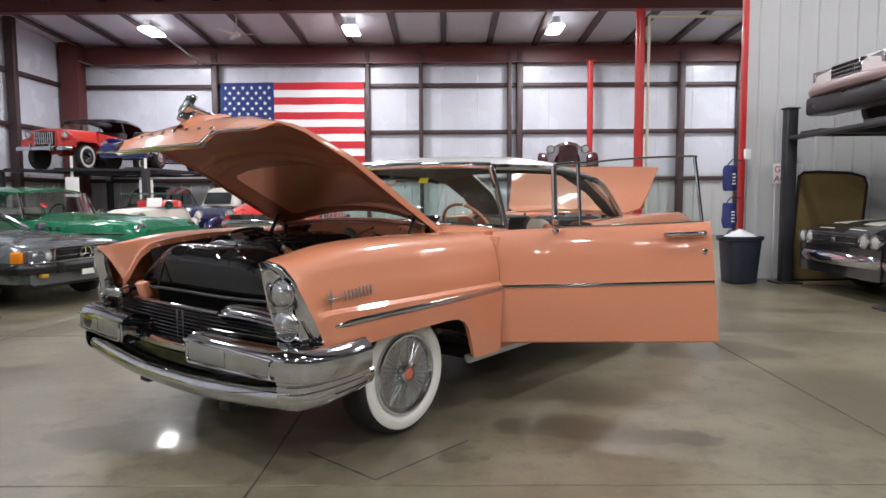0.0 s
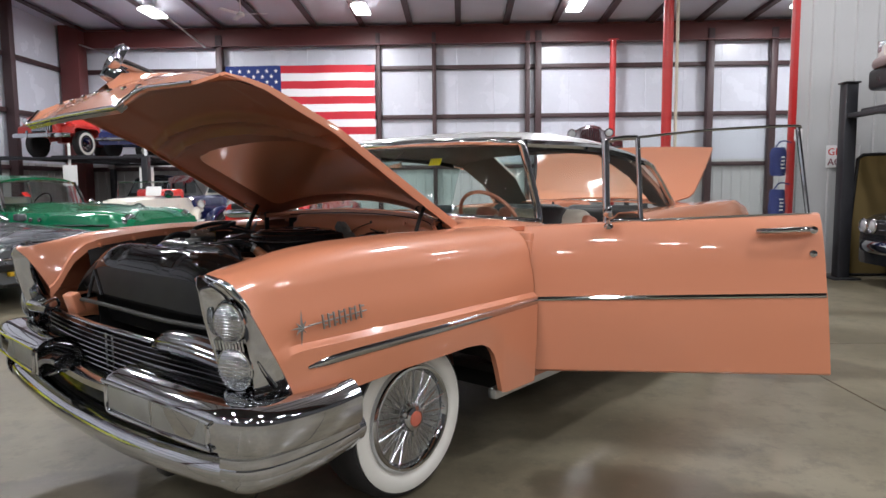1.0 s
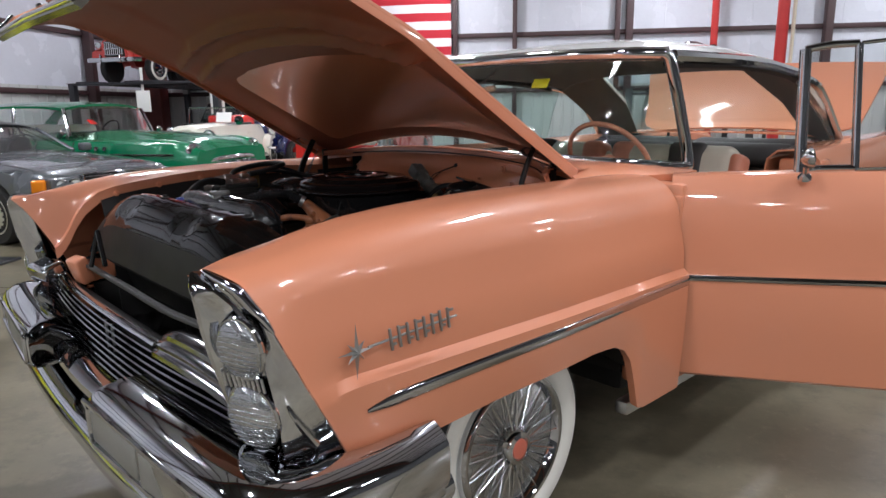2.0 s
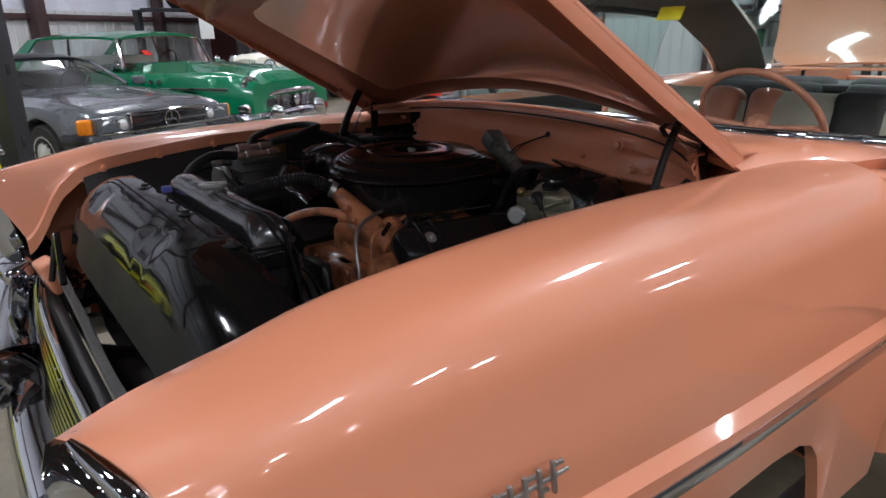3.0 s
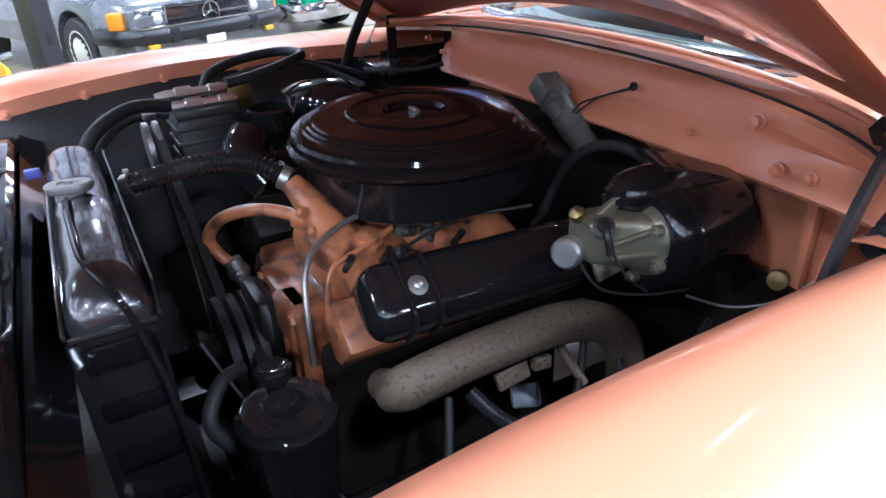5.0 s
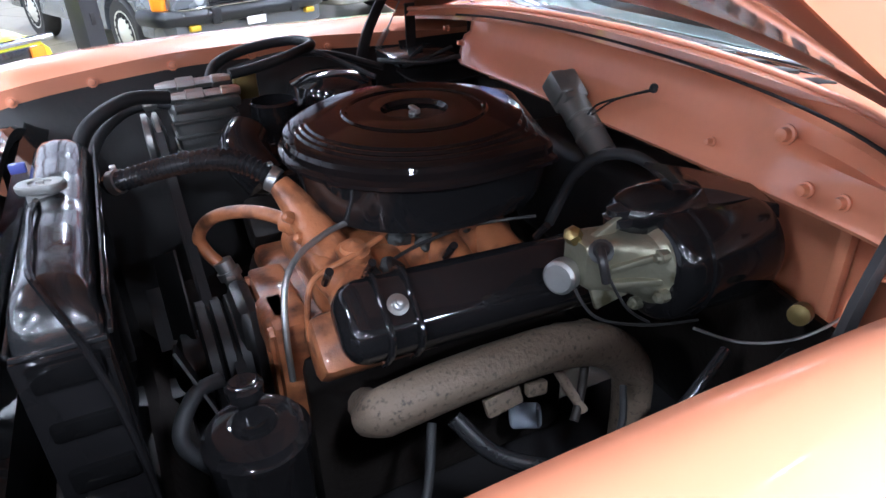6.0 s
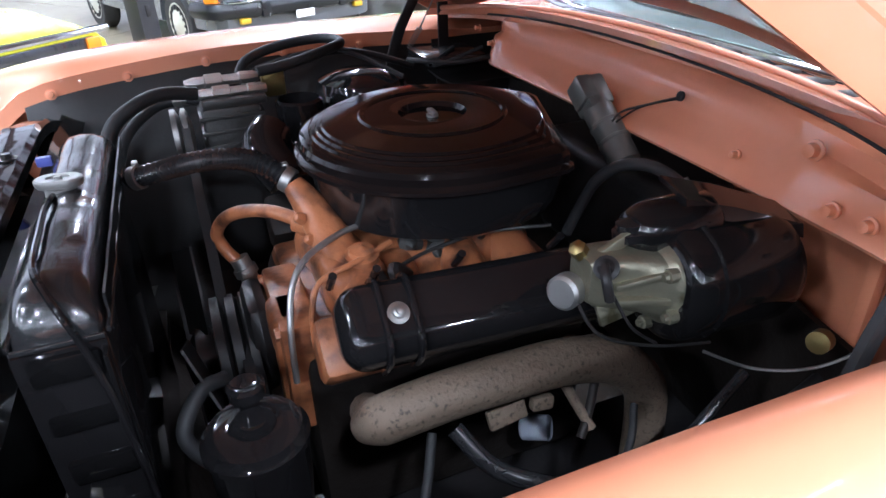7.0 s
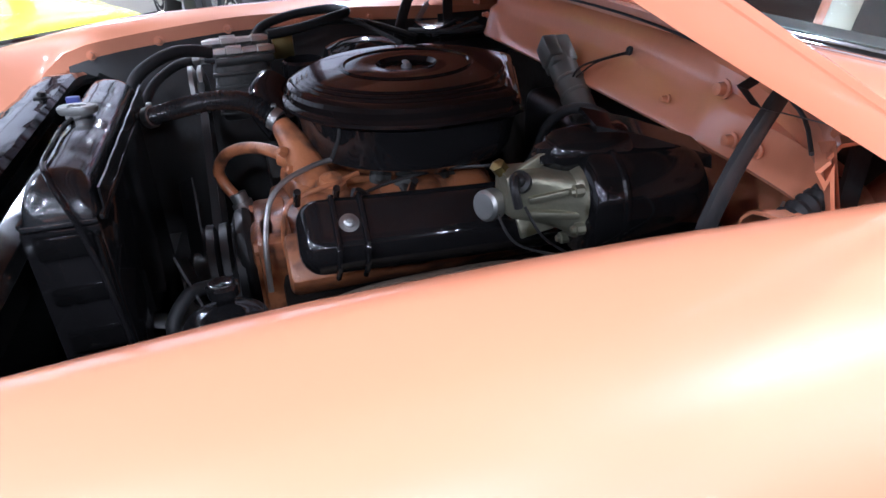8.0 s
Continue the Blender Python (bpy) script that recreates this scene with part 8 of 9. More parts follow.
# acid yellow car, nose only in view
S = dict(L=4.3, W=1.78, wb=2.5, front=1.35, r=0.31, sill=0.28, H=1.28, paint="acid", bz=0.42, bh=0.05,
         belt=[(0, 0.80), (0.3, 0.86), (0.6, 0.84), (0.9, 0.76), (0.97, 0.735), (1, 0.70)], plan=[(0, 0.9), (0.3, 1), (0.8, 0.99), (1, 0.95)],
         crown=[(0, 0.02), (0.6, 0.04), (1, 0.01)], roof=(0.35, -0.2, -0.9, -1.4), top="deep_black")
yel = make_car("acid yellow coupe with a thin chrome nose trim", at_nose(-4.27, 5.02, 3, 4.3), S)
bm = bmesh.new()
tube(bm, [(2.16, y, 0.70) for y in (-0.86, -0.4, 0, 0.4, 0.86)], 0.022, n=8, k=2)
part("nose_trim", bm, M["chrome"], yel)
part("grille_panel", cbox((2.13, 0, 0.60), (0.06, 1.5, 0.13), 0.01), M["deep_black"], yel)
for sg in (1, -1):
    part("indicator", cbox((2.15, 0.74 * sg, 0.61), (0.05, 0.10, 0.10), 0.01), M["amber"], yel)


def lift(m, label, w=2.7, ln=4.9, z=1.95, up=0.75, lanes=(0.0,)):
    t = thing("car_lift", m, label, "car lift", "four-post car lifts")
    for x in (-ln / 2, ln / 2):
        for y in (-w / 2, w / 2):
            bm = cbox((x, y, (z + up) / 2), (0.16, 0.16, z + up), 0.01)
            box(bm, (x, y, 0.012), (0.36, 0.36, 0.024), 0.004)
            box(bm, (x, y, z + up + 0.01), (0.2, 0.2, 0.02), 0.004)
            part("post", bm, M["lift"], t)
        bm = cbox((x, 0, z - 0.07), (0.12, w, 0.06), 0.01)
        part("crossbeam", bm, M["lift"], t)
    for y in [c + s for c in lanes for s in (-0.72, 0.72)]:
        bm = cbox((0, y, z - 0.02), (ln, 0.50, 0.04), 0.006)
        box(bm, (0, y + 0.24, z - 0.045), (ln, 0.03, 0.05), 0.004)
        box(bm, (0, y - 0.24, z - 0.045), (ln, 0.03, 0.05), 0.004)
        part("runway", bm, M["lift"], t)
    for y in (-w / 2, w / 2):
        bm = cbox((-ln / 2 + 0.0, y * 1.0, z - 0.13), (0.20, 0.20, 0.16), 0.02)
        part("carriage", bm, M["dull_steel"], t)
    return t


# far lifts along the left with two cars up
lift(pose(-9.72, 19.65, 0, 0, 0, -95), "wide black four-post lift carrying two cars side by side", w=4.1, z=2.17, up=-0.06, lanes=(-0.98, 0.98))
def open_tourer(label, m):
    """A late-forties open tourer: narrow hood between flat-sided fenders, upright screen, black top folded up behind."""
    c = thing("car", m, label, "car", "cars up on lifts")
    red = M["orange_red"]
    bm = bmesh.new()
    rows = []
    for x, w, zt, cr in ((2.06, 0.40, 1.04, 0.02), (2.0, 0.44, 1.08, 0.03), (1.4, 0.50, 1.12, 0.05), (0.72, 0.62, 1.14, 0.06)):
        rows.append([(x, -w, 0.55), (x, -w, zt - 0.10), (x, -w * 0.9, zt - 0.02), (x, 0, zt + cr), (x, w * 0.9, zt - 0.02), (x, w, zt - 0.10), (x, w, 0.55)])
    vs = grid(bm, rows)
    cap(bm, vs[0])
    cap(bm, vs[-1])
    part("hood", bm, red, c)
    bm = bmesh.new()
    rows = []
    for x, w, z0, z1 in ((0.74, 0.70, 0.45, 1.10), (0.3, 0.76, 0.42, 1.06), (-0.5, 0.78, 0.42, 1.00), (-1.2, 0.78, 0.42, 1.02), (-1.9, 0.74, 0.46, 0.98), (-2.05, 0.70, 0.52, 0.9)):
        rows.append([(x, -w * 0.96, z0), (x, -w, lerp(z0, z1, 0.5)), (x, -w * 0.98, z1 - 0.03), (x, -w * 0.9, z1), (x, w * 0.9, z1), (x, w * 0.98, z1 - 0.03), (x, w, lerp(z0, z1, 0.5)), (x, w * 0.96, z0)])
    vs = grid(bm, rows, closed=True)
    cap(bm, vs[0])
    cap(bm, vs[-1])
    part("tub", bm, red, c)
    for xw, back in ((1.42, False), (-1.25, True)):
        for sg in (1, -1):
            bm = bmesh.new()
            prof = [(0.52, 0.62), (0.50, 0.80), (0.40, 0.86), (-0.35, 0.86), (-0.50, 0.74), (-0.62, 0.50)] if not back else [(0.50, 0.52), (0.42, 0.78), (0.28, 0.86), (-0.36, 0.86), (-0.52, 0.76), (-0.56, 0.56)]
            grid(bm, [[(xw + a, y * sg, b - (0.0 if y < 0.83 else 0.02 if y < 0.85 else 0.10)) for y in (0.46, 0.70, 0.83, 0.845, 0.85)] for a, b in prof])
            part("fender", thick(bm, 0.02), red, c)
            far_wheel(c, xw, 0.80 * sg, 0.36, sg, "whitewall")
    part("grille_panel", cbox((2.06, 0, 0.83), (0.05, 0.62, 0.40), 0.03), M["satin"], c)
    bars(c, 2.10, -0.26, 0.26, 0.66, 1.00, 9, M["chrome"], vertical=True, r=0.013)
    bars(c, 2.11, -0.29, 0.29, 0.68, 0.98, 3, M["chrome"], r=0.014)
    for sg in (1, -1):
        lamp(c, (1.98, 0.56 * sg, 0.93), 0.085, (1, 0, 0))
        bm = bmesh.new()
        lathe(bm, (1.99, 0.56 * sg, 0.93), (-1, 0, -0.05), [(0, 0.105), (0.10, 0.10), (0.24, 0.07), (0.40, 0.0)], 18)
        part("lamp_nacelle", bm, red, c)
        part("overrider", cbox((2.24, 0.30 * sg, 0.58), (0.05, 0.05, 0.20), 0.015), M["chrome"], c)
    bm = bmesh.new()
    sweep(bm, curve_points([(2.08, -0.84, 0.55), (2.20, -0.6, 0.55), (2.22, 0, 0.55), (2.20, 0.6, 0.55), (2.08, 0.84, 0.55)], 4), [(-0.02, -0.06), (0.02, -0.055), (0.035, 0.0), (0.02, 0.055), (-0.02, 0.06)])
    part("bumper", bm, M["chrome"], c)
    bm = bmesh.new()
    tube(bm, [(0.66, -0.62, 1.12), (0.50, -0.60, 1.50), (0.50, 0.60, 1.50), (0.66, 0.62, 1.12), (0.66, -0.62, 1.12)], 0.022, n=8, k=1)
    rod(bm, (0.67, 0, 1.14), (0.51, 0, 1.50), 0.014, n=8)
    part("screen_frame", bm, M["deep_black"], c)
    bm = bmesh.new()
    grid(bm, [[(0.655, y, 1.13), (0.505, y, 1.49)] for y in (-0.6, 0, 0.6)])
    part("windscreen", thick(bm, 0.006), M["glass"], c)
    bm = bmesh.new()
    rows = []
    for x, z, w in ((0.50, 1.52, 0.62), (0.0, 1.60, 0.66), (-0.7, 1.62, 0.68), (-1.25, 1.55, 0.68), (-1.6, 1.30, 0.68), (-1.72, 1.02, 0.66)):
        rows.append([(x, -w, z - 0.10), (x, -w * 0.9, z - 0.02), (x, 0, z + 0.01), (x, w * 0.9, z - 0.02), (x, w, z - 0.10)])
    grid(bm, rows)
    part("soft_top", thick(bm, 0.025), M["deep_black"], c, "black fabric top")
    for sg in (1, -1):
        bm = bmesh.new()
        rod(bm, (-0.35, 0.67 * sg, 1.50), (-0.42, 0.74 * sg, 1.0), 0.02, n=8)
        part("top_bow", bm, M["deep_black"], c)
        bm = bmesh.new()
        tube(bm, [(0.62, 0.775 * sg, 0.50), (0.60, 0.785 * sg, 0.78), (0.58, 0.76 * sg, 1.06)], 0.006, n=5, k=2)
        part("door_seam", bm, M["satin"], c)
    part("seat", cbox((-0.55, 0, 1.0), (0.2, 1.3, 0.45), 0.07, rot=(0, -12, 0), seg=3), M["dark_cloth"], c)
    return c


open_tourer("orange-red open tourer with black fabric top and whitewall tyres", pose(-10.70, 19.85, 2.17, 0, 0, -98))
S = dict(L=4.0, W=1.52, wb=2.3, front=1.3, r=0.32, sill=0.28, H=1.1, paint="royal", bz=0.42, bh=0.05,
         belt=[(0, 0.72), (0.2, 0.82), (0.5, 0.80), (0.8, 0.78), (0.95, 0.72), (1, 0.62)], plan=[(0, 0.8), (0.3, 1), (0.8, 0.98), (1, 0.82)], crown=[(0, 0.02), (0.6, 0.06), (1, 0.0)], screen=(0.35, 0.33), seat="deep_black", dip=0.02)
road = make_car("glossy royal blue small roadster with chrome bumper", pose(-8.70, 19.6, 2.17, 0, 0, -92), S, "cars up on lifts")
part("grille_mouth", cbox((1.97, 0, 0.52), (0.06, 0.80, 0.14), 0.05, seg=3), M["satin"], road)
for sg in (1, -1):
    lamp(road, (1.85, 0.57 * sg, 0.66), 0.08, (1, 0, 0.1))
    bm = cbox((1.1, 0.55 * sg, 0.80), (0.9, 0.30, 0.10), 0.05, seg=3)
    part("fender_crown", bm, M["royal"], road)


def prewar(label, m, top, low, roofed=True, open_seat="signal_red", screen=True):
    """A thirties car: separate round fenders, upright cabin, tall radiator."""
    c = thing("car", m, label, "car", "thirties cars in a row")
    up = M[top]
    bm = bmesh.new()
    grid_rows = []
    for x, w, z0, z1 in ((2.0, 0.26, 0.45, 1.02), (1.9, 0.30, 0.42, 1.10), (0.7, 0.46, 0.42, 1.12), (0.45, 0.60, 0.42, 1.12), (-0.5, 0.70, 0.42, 1.12), (-1.3, 0.66, 0.42, 1.10), (-1.8, 0.5, 0.5, 0.95)):
        grid_rows.append([(x, y * w, lerp(z0, z1, z)) for y, z in ((-1, 0), (-1, 0.6), (-0.86, 0.93), (-0.4, 1.0), (0, 1.02), (0.4, 1.0), (0.86, 0.93), (1, 0.6), (1, 0))])
    vs = grid(bm, grid_rows, closed=True)
    cap(bm, vs[0])
    cap(bm, vs[-1])
    part("body", bm, up if not roofed else M[low], c)
    for x in (1.45, -1.35):
        for sg in (1, -1):
            bm = bmesh.new()
            rows = []
            for i in range(13):
                a = math.pi * i / 12
                p = Vector((x + 0.52 * math.cos(a), 0, 0.36 + 0.46 * math.sin(a)))
                rows.append([p + Vector((0, (0.78 + b) * sg, d - 0.0)) for b, d in ((-0.22, -0.02), (-0.12, 0.03), (0.0, 0.03), (0.06, -0.02), (0.07, -0.10))])
            grid(bm, rows)
            part("fender", thick(bm, 0.012), M[low], c)
            far_wheel(c, x, 0.80 * sg, 0.35, sg, "whitewall" if not roofed else "plain")
    for sg in (1, -1):
        part("running_board", cbox((0.05, 0.72 * sg, 0.34), (1.9, 0.26, 0.04), 0.01), M[low], c)
        lamp(c, (1.95, 0.48 * sg, 0.90), 0.10, (1, 0, 0))
    bars(c, 2.04, -0.22, 0.22, 0.5, 1.0, 9, M["chrome"], vertical=True, r=0.009)
    bm = bmesh.new()
    tube(bm, [(2.15, -0.75, 0.5), (2.25, 0, 0.5), (2.15, 0.75, 0.5)], 0.035, n=8, k=4)
    part("bumper", bm, M["chrome"], c)
    if roofed:
        bm = bmesh.new()
        rows = []
        for x, w, z in ((0.52, 0.60, 1.12), (0.40, 0.57, 1.40), (0.28, 0.55, 1.60), (0.0, 0.57, 1.68), (-0.6, 0.58, 1.70), (-1.1, 0.55, 1.64), (-1.45, 0.5, 1.40), (-1.6, 0.52, 1.12)):
            rows.append([(x, -w, 1.10), (x, -w * 0.97, lerp(1.1, z, 0.6)), (x, -w * 0.86, lerp(1.1, z, 0.94)), (x, 0, z), (x, w * 0.86, lerp(1.1, z, 0.94)), (x, w * 0.97, lerp(1.1, z, 0.6)), (x, w, 1.10)])
        vs = grid(bm, rows)
        part("cabin", bm, up, c)
        for sg in (1, -1):
            for x0, x1 in ((0.22, -0.30), (-0.42, -0.98)):
                bm = bmesh.new()
                grid(bm, [[(x0, 0.60 * sg, 1.17), (x0 - 0.06, 0.575 * sg, 1.46)], [(x1, 0.60 * sg, 1.17), (x1 + 0.02, 0.575 * sg, 1.48)]])
                part("side_window", thick(bm, 0.008), M["tint"], c)
        bm = bmesh.new()
        grid(bm, [[(0.535, -0.46, 1.18), (0.535, 0.46, 1.18)], [(0.38, -0.42, 1.50), (0.38, 0.42, 1.50)]])
        part("windscreen", thick(bm, 0.02), M["tint"], c)
    elif screen:
        bm = bmesh.new()
        tube(bm, [(0.45, -0.55, 1.1), (0.33, -0.55, 1.46), (0.33, 0.55, 1.46), (0.45, 0.55, 1.1), (0.45, -0.55, 1.1)], 0.018, n=8, k=1)
        part("screen_frame", bm, M["chrome"], c)
        bm = bmesh.new()
        grid(bm, [[(0.445, -0.53, 1.12), (0.445, 0.53, 1.12)], [(0.335, -0.53, 1.45), (0.335, 0.53, 1.45)]])
        part("windscreen", thick(bm, 0.006), M["glass"], c)
        part("card", cbox((0.41, 0.25, 1.25), (0.01, 0.34, 0.22), 0.002, rot=(0, -18, 0)), M["paper"], c, "white information card")
        part("seat", cbox((-0.75, 0, 1.12), (0.2, 1.1, 0.34), 0.07, rot=(0, -10, 0), seg=3), M[open_seat], c)
        part("cockpit", cbox((-0.2, 0, 1.10), (0.95, 1.05, 0.05), 0.01), M["dark_cloth"], c)
        bm = bmesh.new()
        lathe(bm, (0.5, 0.62, 1.18), (1, 0.1, 0), [(-0.06, 0.0), (-0.04, 0.06), (0.0, 0.10), (0.02, 0.10), (0.022, 0.0)], 18)
        part("spot_lamp", bm, M["chrome"], c)
    return c


prewar("cream thirties roadster with red seat and windscreen card", pose(-7.35, 16.0, 0, 0, 0, -84), "cream", "cream", roofed=False)
prewar("white and navy thirties sedan with round fenders", pose(-6.45, 19.2, 0, 0, 0, -108), "cream", "navy")
prewar("black thirties sedan parked under the lift", pose(-8.35, 18.6, 0, 0, 0, -95), "deep_black", "deep_black")
S = dict(L=5.0, W=1.9, wb=3.0, front=1.6, r=0.34, sill=0.3, H=1.4, paint="signal_red", bz=0.76, bh=0.10,
         belt=[(0, 0.9), (0.3, 1.10), (0.6, 1.24), (0.85, 1.16), (0.96, 1.04), (1, 0.96)], plan=[(0, 0.9), (0.3, 1), (0.9, 0.98), (1, 0.92)], crown=[(0, 0.02), (0.6, 0.16), (0.85, 0.14), (1, 0.0)], screen=(-0.2, 0.30), seat="cream", strip=0.8)
redc = make_car("red open convertible with a wide chrome front", pose(-3.98, 17.0, 0, 0, 0, -94), S)
part("grille_panel", cbox((2.48, 0, 0.91), (0.06, 1.5, 0.13), 0.03), M["satin"], redc)
bars(redc, 2.52, -0.72, 0.72, 0.87, 0.95, 4, M["chrome"], bow=0.05, r=0.012)
for sg in (1, -1):
    lamp(redc, (2.46, 0.74 * sg, 0.98), 0.09, (1, 0, 0))
prewar("maroon thirties open car high on a lift", pose(3.75, 20.2, 1.76, 0, 0, -99), "maroon", "maroon", roofed=False, screen=False)
lift(pose(3.75, 20.2, 0, 0, 0, -99), "black four-post lift carrying a maroon car", z=1.76, up=0.05)
# right-hand lift: two cars one above the other, noses towards the aisle
lift(pose(7.75, 8.5, 0, 0, 0, 180), "black four-post lift beside the partition wall", w=2.5, ln=5.1, z=2.26, up=0.36)
S = dict(L=4.9, W=1.92, wb=2.85, front=1.45, r=0.34, sill=0.28, H=1.34, paint="deep_black", bz=0.50, bh=0.085,
         belt=[(0, 0.90), (0.15, 0.98), (0.45, 0.97), (0.8, 0.96), (0.97, 0.92), (1, 0.84)], plan=[(0, 0.9), (0.3, 1), (0.85, 0.99), (0.97, 0.96), (1, 0.93)], crown=[(0, 0.02), (0.6, 0.07), (0.9, 0.05), (1, 0.01)],
         roof=(0.3, -0.25, -1.0, -1.7), seams=(0.4, -0.8))
striped_coupe = make_car("black muscle car with white hood stripes parked under the lift", pose(7.64, 8.45, 0, 0, 0, 180), S)
part("grille_panel", cbox((2.44, 0, 0.75), (0.06, 1.62, 0.18), 0.02), M["satin"], striped_coupe)
bars(striped_coupe, 2.48, -0.45, 0.45, 0.72, 0.80, 2, M["chrome"], r=0.008)
for sg in (1, -1):
    lamp(striped_coupe, (2.46, 0.80 * sg, 0.76), 0.078, (1, 0.04 * sg, 0))
    lamp(striped_coupe, (2.47, 0.60 * sg, 0.76), 0.078, (1, 0.02 * sg, 0))
    bm = bmesh.new()
    rows = []
    for i in range(10):
        x = lerp(2.40, 0.45, i / 9)
        k = (x + 2.45) / 4.9
        zb, cr = interp(k, S["belt"]), interp(k, S["crown"])
        w = 0.96 * interp(k, S["plan"])
        rows.append([(x, y * sg, 0.008 + interp(y / w, [(0, zb + cr), (0.45, zb + cr * 0.85), (0.74, zb + cr * 0.3), (0.86, zb)])) for y in (0.16, 0.27, 0.38, 0.50)])
    grid(bm, rows)
    part("hood_stripe", bm, M["cream"], striped_coupe, "broad white hood stripe")
part("badge", cbox((2.50, 0.02, 0.76), (0.02, 0.09, 0.05), 0.004), M["chrome"], striped_coupe)
S = dict(L=5.2, W=1.9, wb=2.8, front=1.5, r=0.33, sill=0.30, H=1.38, paint="pearl", bz=0.53, bh=0.07, bumper="cladding",
         belt=[(0, 0.88), (0.3, 0.94), (0.6, 0.93), (0.9, 0.88), (0.97, 0.85), (1, 0.74)], plan=[(0, 0.92), (0.3, 1), (0.85, 0.98), (0.96, 0.92), (1, 0.80)], crown=[(0, 0.02), (0.6, 0.06), (0.95, 0.04), (1, 0.01)],
         roof=(0.35, -0.3, -1.2, -1.7), seams=(0.4, -0.8), bright=True)
raised_sedan = make_car("pale pearl luxury sedan raised on the black lift", pose(7.85, 8.5, 2.26, 0, 0, 180), S, "cars up on lifts")
part("grille_panel", cbox((2.57, 0, 0.72), (0.06, 0.66, 0.18), 0.01), M["satin"], raised_sedan)
bars(raised_sedan, 2.605, -0.32, 0.32, 0.64, 0.80, 4, M["chrome"], r=0.006)
bars(raised_sedan, 2.605, -0.32, 0.32, 0.64, 0.80, 15, M["chrome"], vertical=True, r=0.005)
for sg in (1, -1):
    bm = cbox((2.53, 0.58 * sg, 0.73), (0.10, 0.40, 0.15), 0.02, rot=(0, 0, -10 * sg))
    part("headlamp", bm, M["lens"], raised_sedan)
    part("corner_lamp", cbox((2.42, 0.83 * sg, 0.72), (0.22, 0.12, 0.13), 0.02, rot=(0, 0, -48 * sg)), M["lens"], raised_sedan)
bm = bmesh.new()
tube(bm, curve_points([(2.2, 0.90, 0.60), (2.58, 0.55, 0.60), (2.64, 0, 0.60), (2.58, -0.55, 0.60), (2.2, -0.90, 0.60)], 4), 0.014, n=8, k=1)
part("bumper_trim", bm, M["chrome"], raised_sedan)
part("air_dam", cbox((2.44, 0, 0.34), (0.40, 1.80, 0.27), 0.06, seg=3), M["charcoal"], raised_sedan)
# ---- loose things ----
# waste bin with a white liner
b = thing("waste_bin", pose(4.52, 9.80, 0, 0, 0, 4), "dark navy plastic waste bin with a white liner", "waste bin")
bm = bmesh.new()
prof = [(0.02, 0.0, 0.0), (0.02, 0.225, 0.0), (0.66, 0.275, 0), (0.665, 0.30, 0), (0.715, 0.305, 0), (0.72, 0.285, 0), (0.68, 0.27, 0), (0.06, 0.215, 0), (0.05, 0.0, 0)]
rows = []
for z, r, _ in prof:
    rows.append([((abs(math.cos(a)) ** 0.55) * math.copysign(1, math.cos(a)) * max(r, 0.001), (abs(math.sin(a)) ** 0.55) * math.copysign(1, math.sin(a)) * max(r, 0.001) * 0.9, z) for a in [2 * math.pi * i / 32 for i in range(32)]])
grid(bm, rows, closed=True)
part("bin_body", bm, M["bin"], b)
bm = cbox((0.31, 0, 0.68), (0.08, 0.14, 0.05), 0.015)
box(bm, (-0.31, 0, 0.68), (0.08, 0.14, 0.05), 0.015)
part("handle", bm, M["bin"], b)
bm = bmesh.new()
rng2 = random.Random(7)
rows = []
for j in range(6):
    rows.append([((0.25 - 0.045 * j) * math.cos(2 * math.pi * i / 18) * (1 + 0.12 * rng2.random()), (0.22 - 0.04 * j) * math.sin(2 * math.pi * i / 18) * (1 + 0.12 * rng2.random()), 0.70 + 0.022 * j + 0.018 * rng2.random()) for i in range(18)])
vs = grid(bm, rows, closed=True)
cap(bm, vs[-1])
part("liner", bm, M["bag_white"], b, "crumpled white bin liner")

# blue bags on the red post
for i, (z, h) in enumerate(((1.61, 0.40), (1.02, 0.40), (0.50, 0.40))):
    g = thing("hanging_bag", pose(4.515, 10.19, z), "blue fabric bag hung on the red post", "bag", "blue bags on the post")
    bm = bmesh.new()
    rows = []
    for j in range(8):
        k = j / 7
        w = 0.085 + 0.03 * math.sin(math.pi * k) + 0.01 * math.sin(9 * k + i)
        rows.append([(w * math.cos(a) * (1 + 0.08 * math.sin(5 * a + i)), 0.07 * math.sin(a) * (1 + 0.1 * math.cos(4 * a)), -h * k + h / 2) for a in [2 * math.pi * n / 20 for n in range(20)]])
    vs = grid(bm, rows, closed=True)
    cap(bm, vs[0])
    cap(bm, vs[-1])
    part("bag_body", bm, M["bag_blue"], g)
    bm = bmesh.new()
    tube(bm, [(-0.06, 0, h / 2 - 0.02), (0.04, 0.02, h / 2 + 0.09), (0.19, 0.04, h / 2 + 0.07)], 0.010, n=6)
    part("strap", bm, M["bag_blue"], g)
    for n in range(4):
        part("print_bar", cbox((0.02, -0.085 - 0.006 * (n % 2), 0.06 - n * 0.05), (0.05, 0.01, 0.02), 0.002), M["sign"], g)
box_ = thing("switch_box", pose(4.74, 10.12, 1.98), "small white switch box fixed to the red post", "switch box")
part("cover", cbox((0, 0, 0), (0.09, 0.06, 0.16), 0.008), M["sign"], box_)
part("conduit", rod(bmesh.new(), (0, 0.02, -0.08), (0, 0.02, -1.9), 0.012), M["dull_steel"], box_)

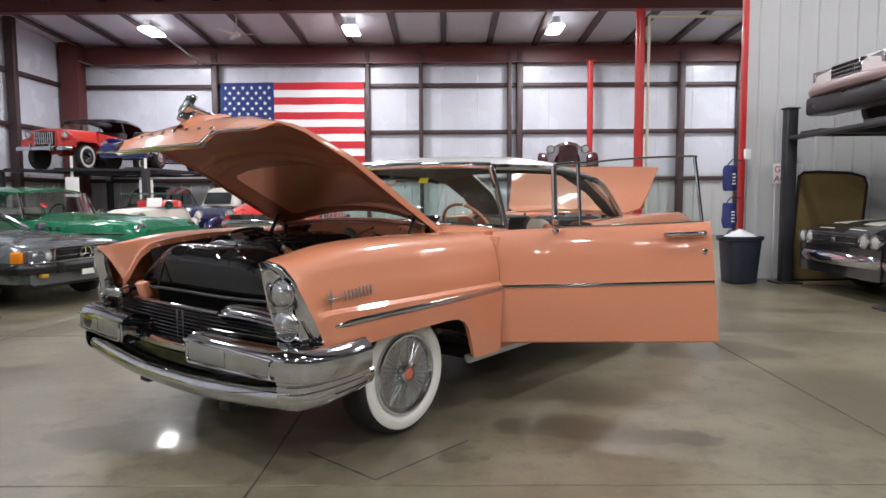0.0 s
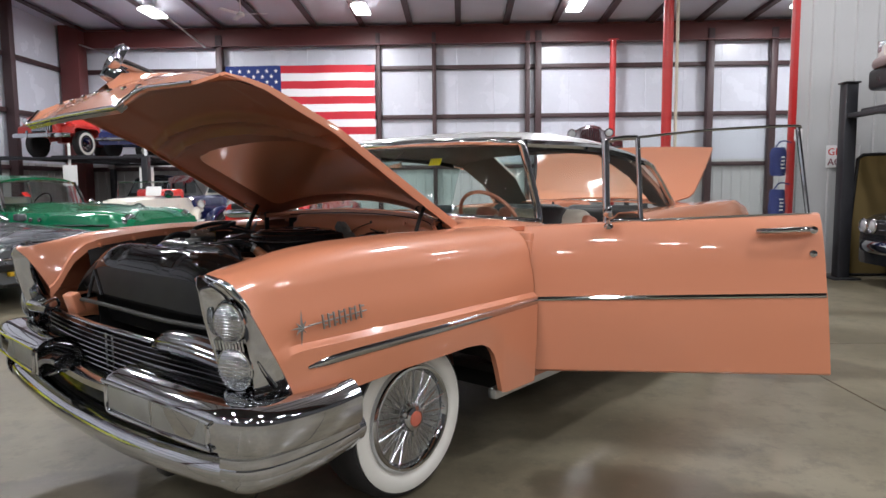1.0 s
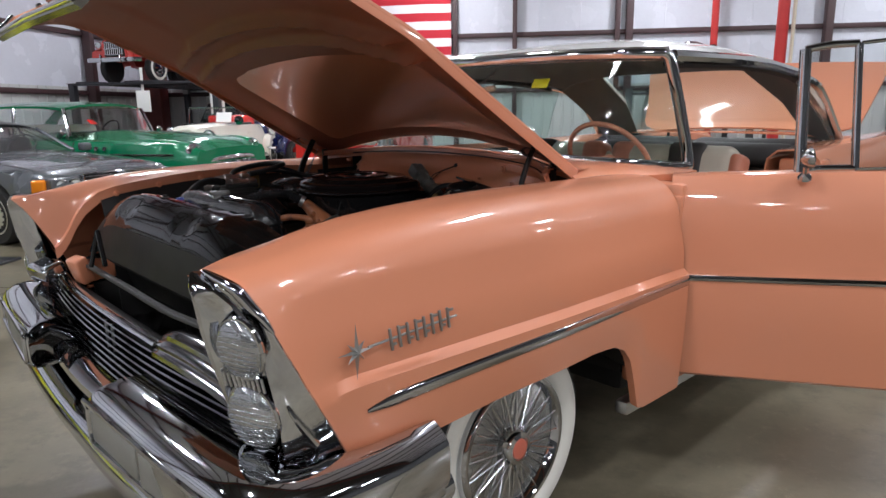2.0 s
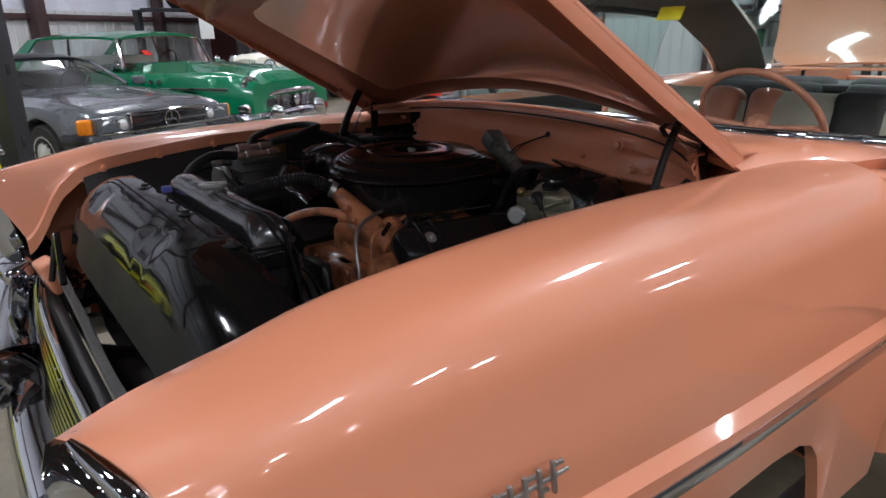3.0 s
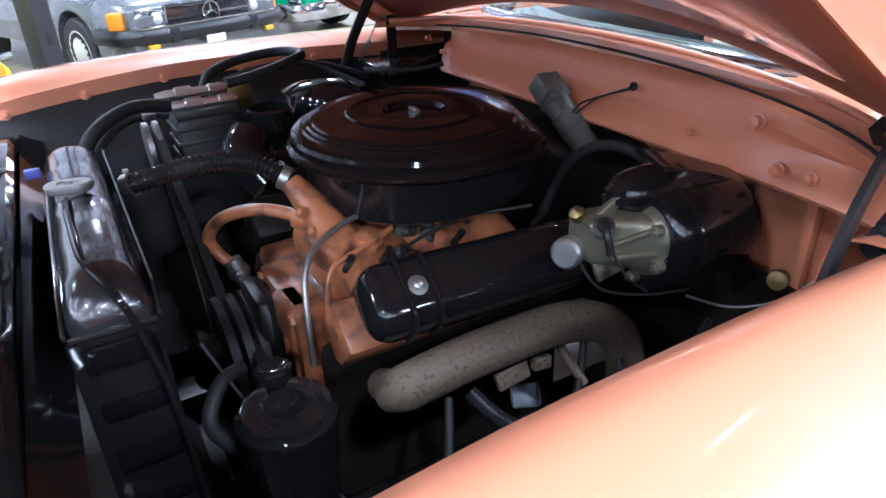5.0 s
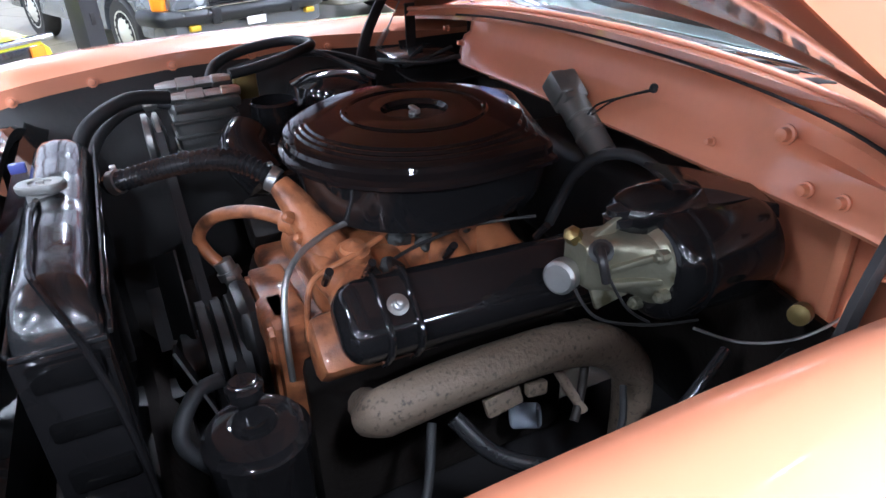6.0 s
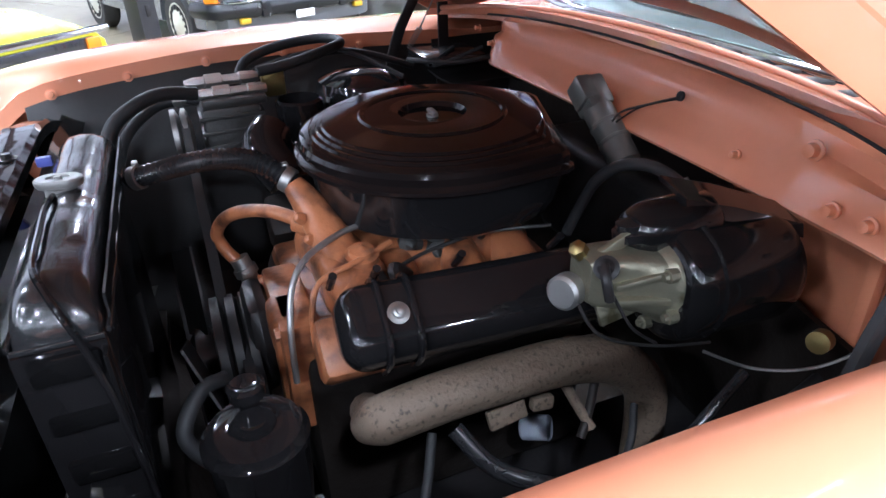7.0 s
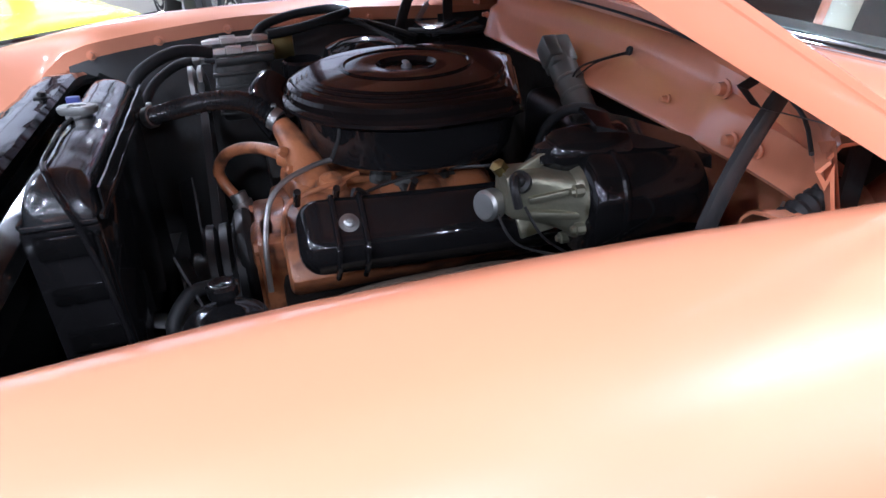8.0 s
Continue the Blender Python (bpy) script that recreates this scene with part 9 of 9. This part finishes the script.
# wall sign behind the lift post
s = thing("wall_sign", pose(5.457, 10.27, 1.68), "white wall sign with red and dark capitals", "sign")
part("board", cbox((0, 0, 0), (0.477, 0.012, 0.315), 0.004), M["sign"], s)


def words(text, x, z, size, mat, parent):
    cu = bpy.data.curves.new("letters", "FONT")
    cu.body, cu.size, cu.extrude = text, size, 0.002
    ob = new("letters", cu)
    dg = bpy.context.evaluated_depsgraph_get()
    me = bpy.data.meshes.new_from_object(ob.evaluated_get(dg))
    bpy.data.objects.remove(ob)
    me.materials.append(mat)
    ob = new("letters", me)
    ob.parent = parent
    ob.matrix_local = pose(x, -0.009, z, 90, 0, 0)
    return ob


words("GR", -0.22, 0.02, 0.14, M["sign_red"], s)
words("AC", -0.22, -0.125, 0.14, M["sign_ink"], s)
# gold-brown lined panel standing by the wall behind the black car
g = thing("lined_panel", pose(5.90, 9.98, 0, 7, 0, 0), "upright panel with gold-brown lining and dark rim, leaning on the wall", "panel")
bm = bmesh.new()
out = [(-0.52, 0.02), (0.52, 0.02), (0.52, 1.50), (0.46, 1.62), (0.25, 1.68), (-0.25, 1.70), (-0.46, 1.69), (-0.52, 1.64)]
vs = [bm.verts.new((x, 0, z)) for x, z in out]
bm.faces.new(vs)
part("lining", thick(bm, 0.03), M["gold_felt"], g)
bm = bmesh.new()
tube(bm, [(x, 0, z) for x, z in out] + [(out[0][0], 0, out[0][1])], 0.022, n=8, k=1)
part("edge", bm, M["satin"], g)
# workbench and shop clutter seen through the door glass
w = thing("workbench", pose(4.9, 20.6, 0), "pale topped workbench with boxes along the far wall", "workbench")
part("bench_top", cbox((0, 0, 0.92), (2.6, 0.8, 0.06), 0.01), M["cream"], w)
for x in (-1.2, 1.2):
    for y in (-0.3, 0.3):
        part("leg", cbox((x, y, 0.445), (0.08, 0.08, 0.89), 0.005), M["lift"], w)
rng3 = random.Random(11)
for i, x in enumerate((2.9, 3.4, 4.0, 4.7, 5.4, 5.9)):
    hh = 0.25 + 0.35 * rng3.random()
    o = thing("storage_box", pose(x + 0.2, 20.6, 0.95, 0, 0, rng3.uniform(-12, 12)), ("dark green tool case on the workbench", "grey parts box on the workbench", "brown cardboard box on the workbench")[i % 3], "box", "boxes on the bench")
    bm = cbox((0, 0, hh / 2), (0.36, 0.32, hh), 0.015)
    part("case", bm, M[("green", "dull_steel", "gold_felt")[i % 3]], o)
    part("lid", cbox((0, 0, hh + 0.015), (0.38, 0.34, 0.03), 0.006), M[("satin", "lift", "cloth")[i % 3]], o)
# papers hung from the lift edge
for x, y, z in ((-9.95, 17.22, 1.66), (-7.92, 17.10, 1.58)):
    p = thing("hanging_card", pose(x, y, z, 0, 0, 12), "white card hung on a pale strap from the lift", "card", "cards under the lifts")
    part("sheet", cbox((0, 0, 0), (0.34, 0.008, 0.52), 0.002), M["paper"], p)
    part("strap", cbox((0, 0.012, 0.42), (0.07, 0.006, 0.8), 0.001), M["paper"], p)
# ceiling fan
f = thing("ceiling_fan", pose(-6.0, 19.0, 6.05), "white three-bladed ceiling fan on a long rod", "ceiling fan")
part("rod", rod(bmesh.new(), (0, 0, 0.05), (0, 0, 1.0), 0.015), M["sign"], f)
part("motor", lathe(bmesh.new(), (0, 0, -0.08), (0, 0, 1), [(0, 0.05), (0.03, 0.11), (0.1, 0.11), (0.14, 0.04)], 20), M["sign"], f)
for k in range(3):
    bm = cbox((0.42, 0, 0.0), (0.62, 0.13, 0.012), 0.004, rot=(10, 0, 0))
    bm.transform(Matrix.Rotation(2 * math.pi * k / 3, 4, "Z"))
    part("blade", bm, M["sign"], f)
# dark post between the yellow and the grey car
t = thing("lift_post", pose(-5.22, 6.85, 0), "single black steel lift post on its floor plate", "lift post")
bm = cbox((0, 0, 1.45), (0.17, 0.17, 2.9), 0.01)
box(bm, (0.02, -0.02, 0.012), (0.42, 0.42, 0.024), 0.004)
part("column", bm, M["lift"], t)
for z in (0.6, 1.2, 1.8, 2.4):
    part("lock_slot", cbox((0.088, 0, z), (0.006, 0.04, 0.09), 0.002), M["satin"], t)
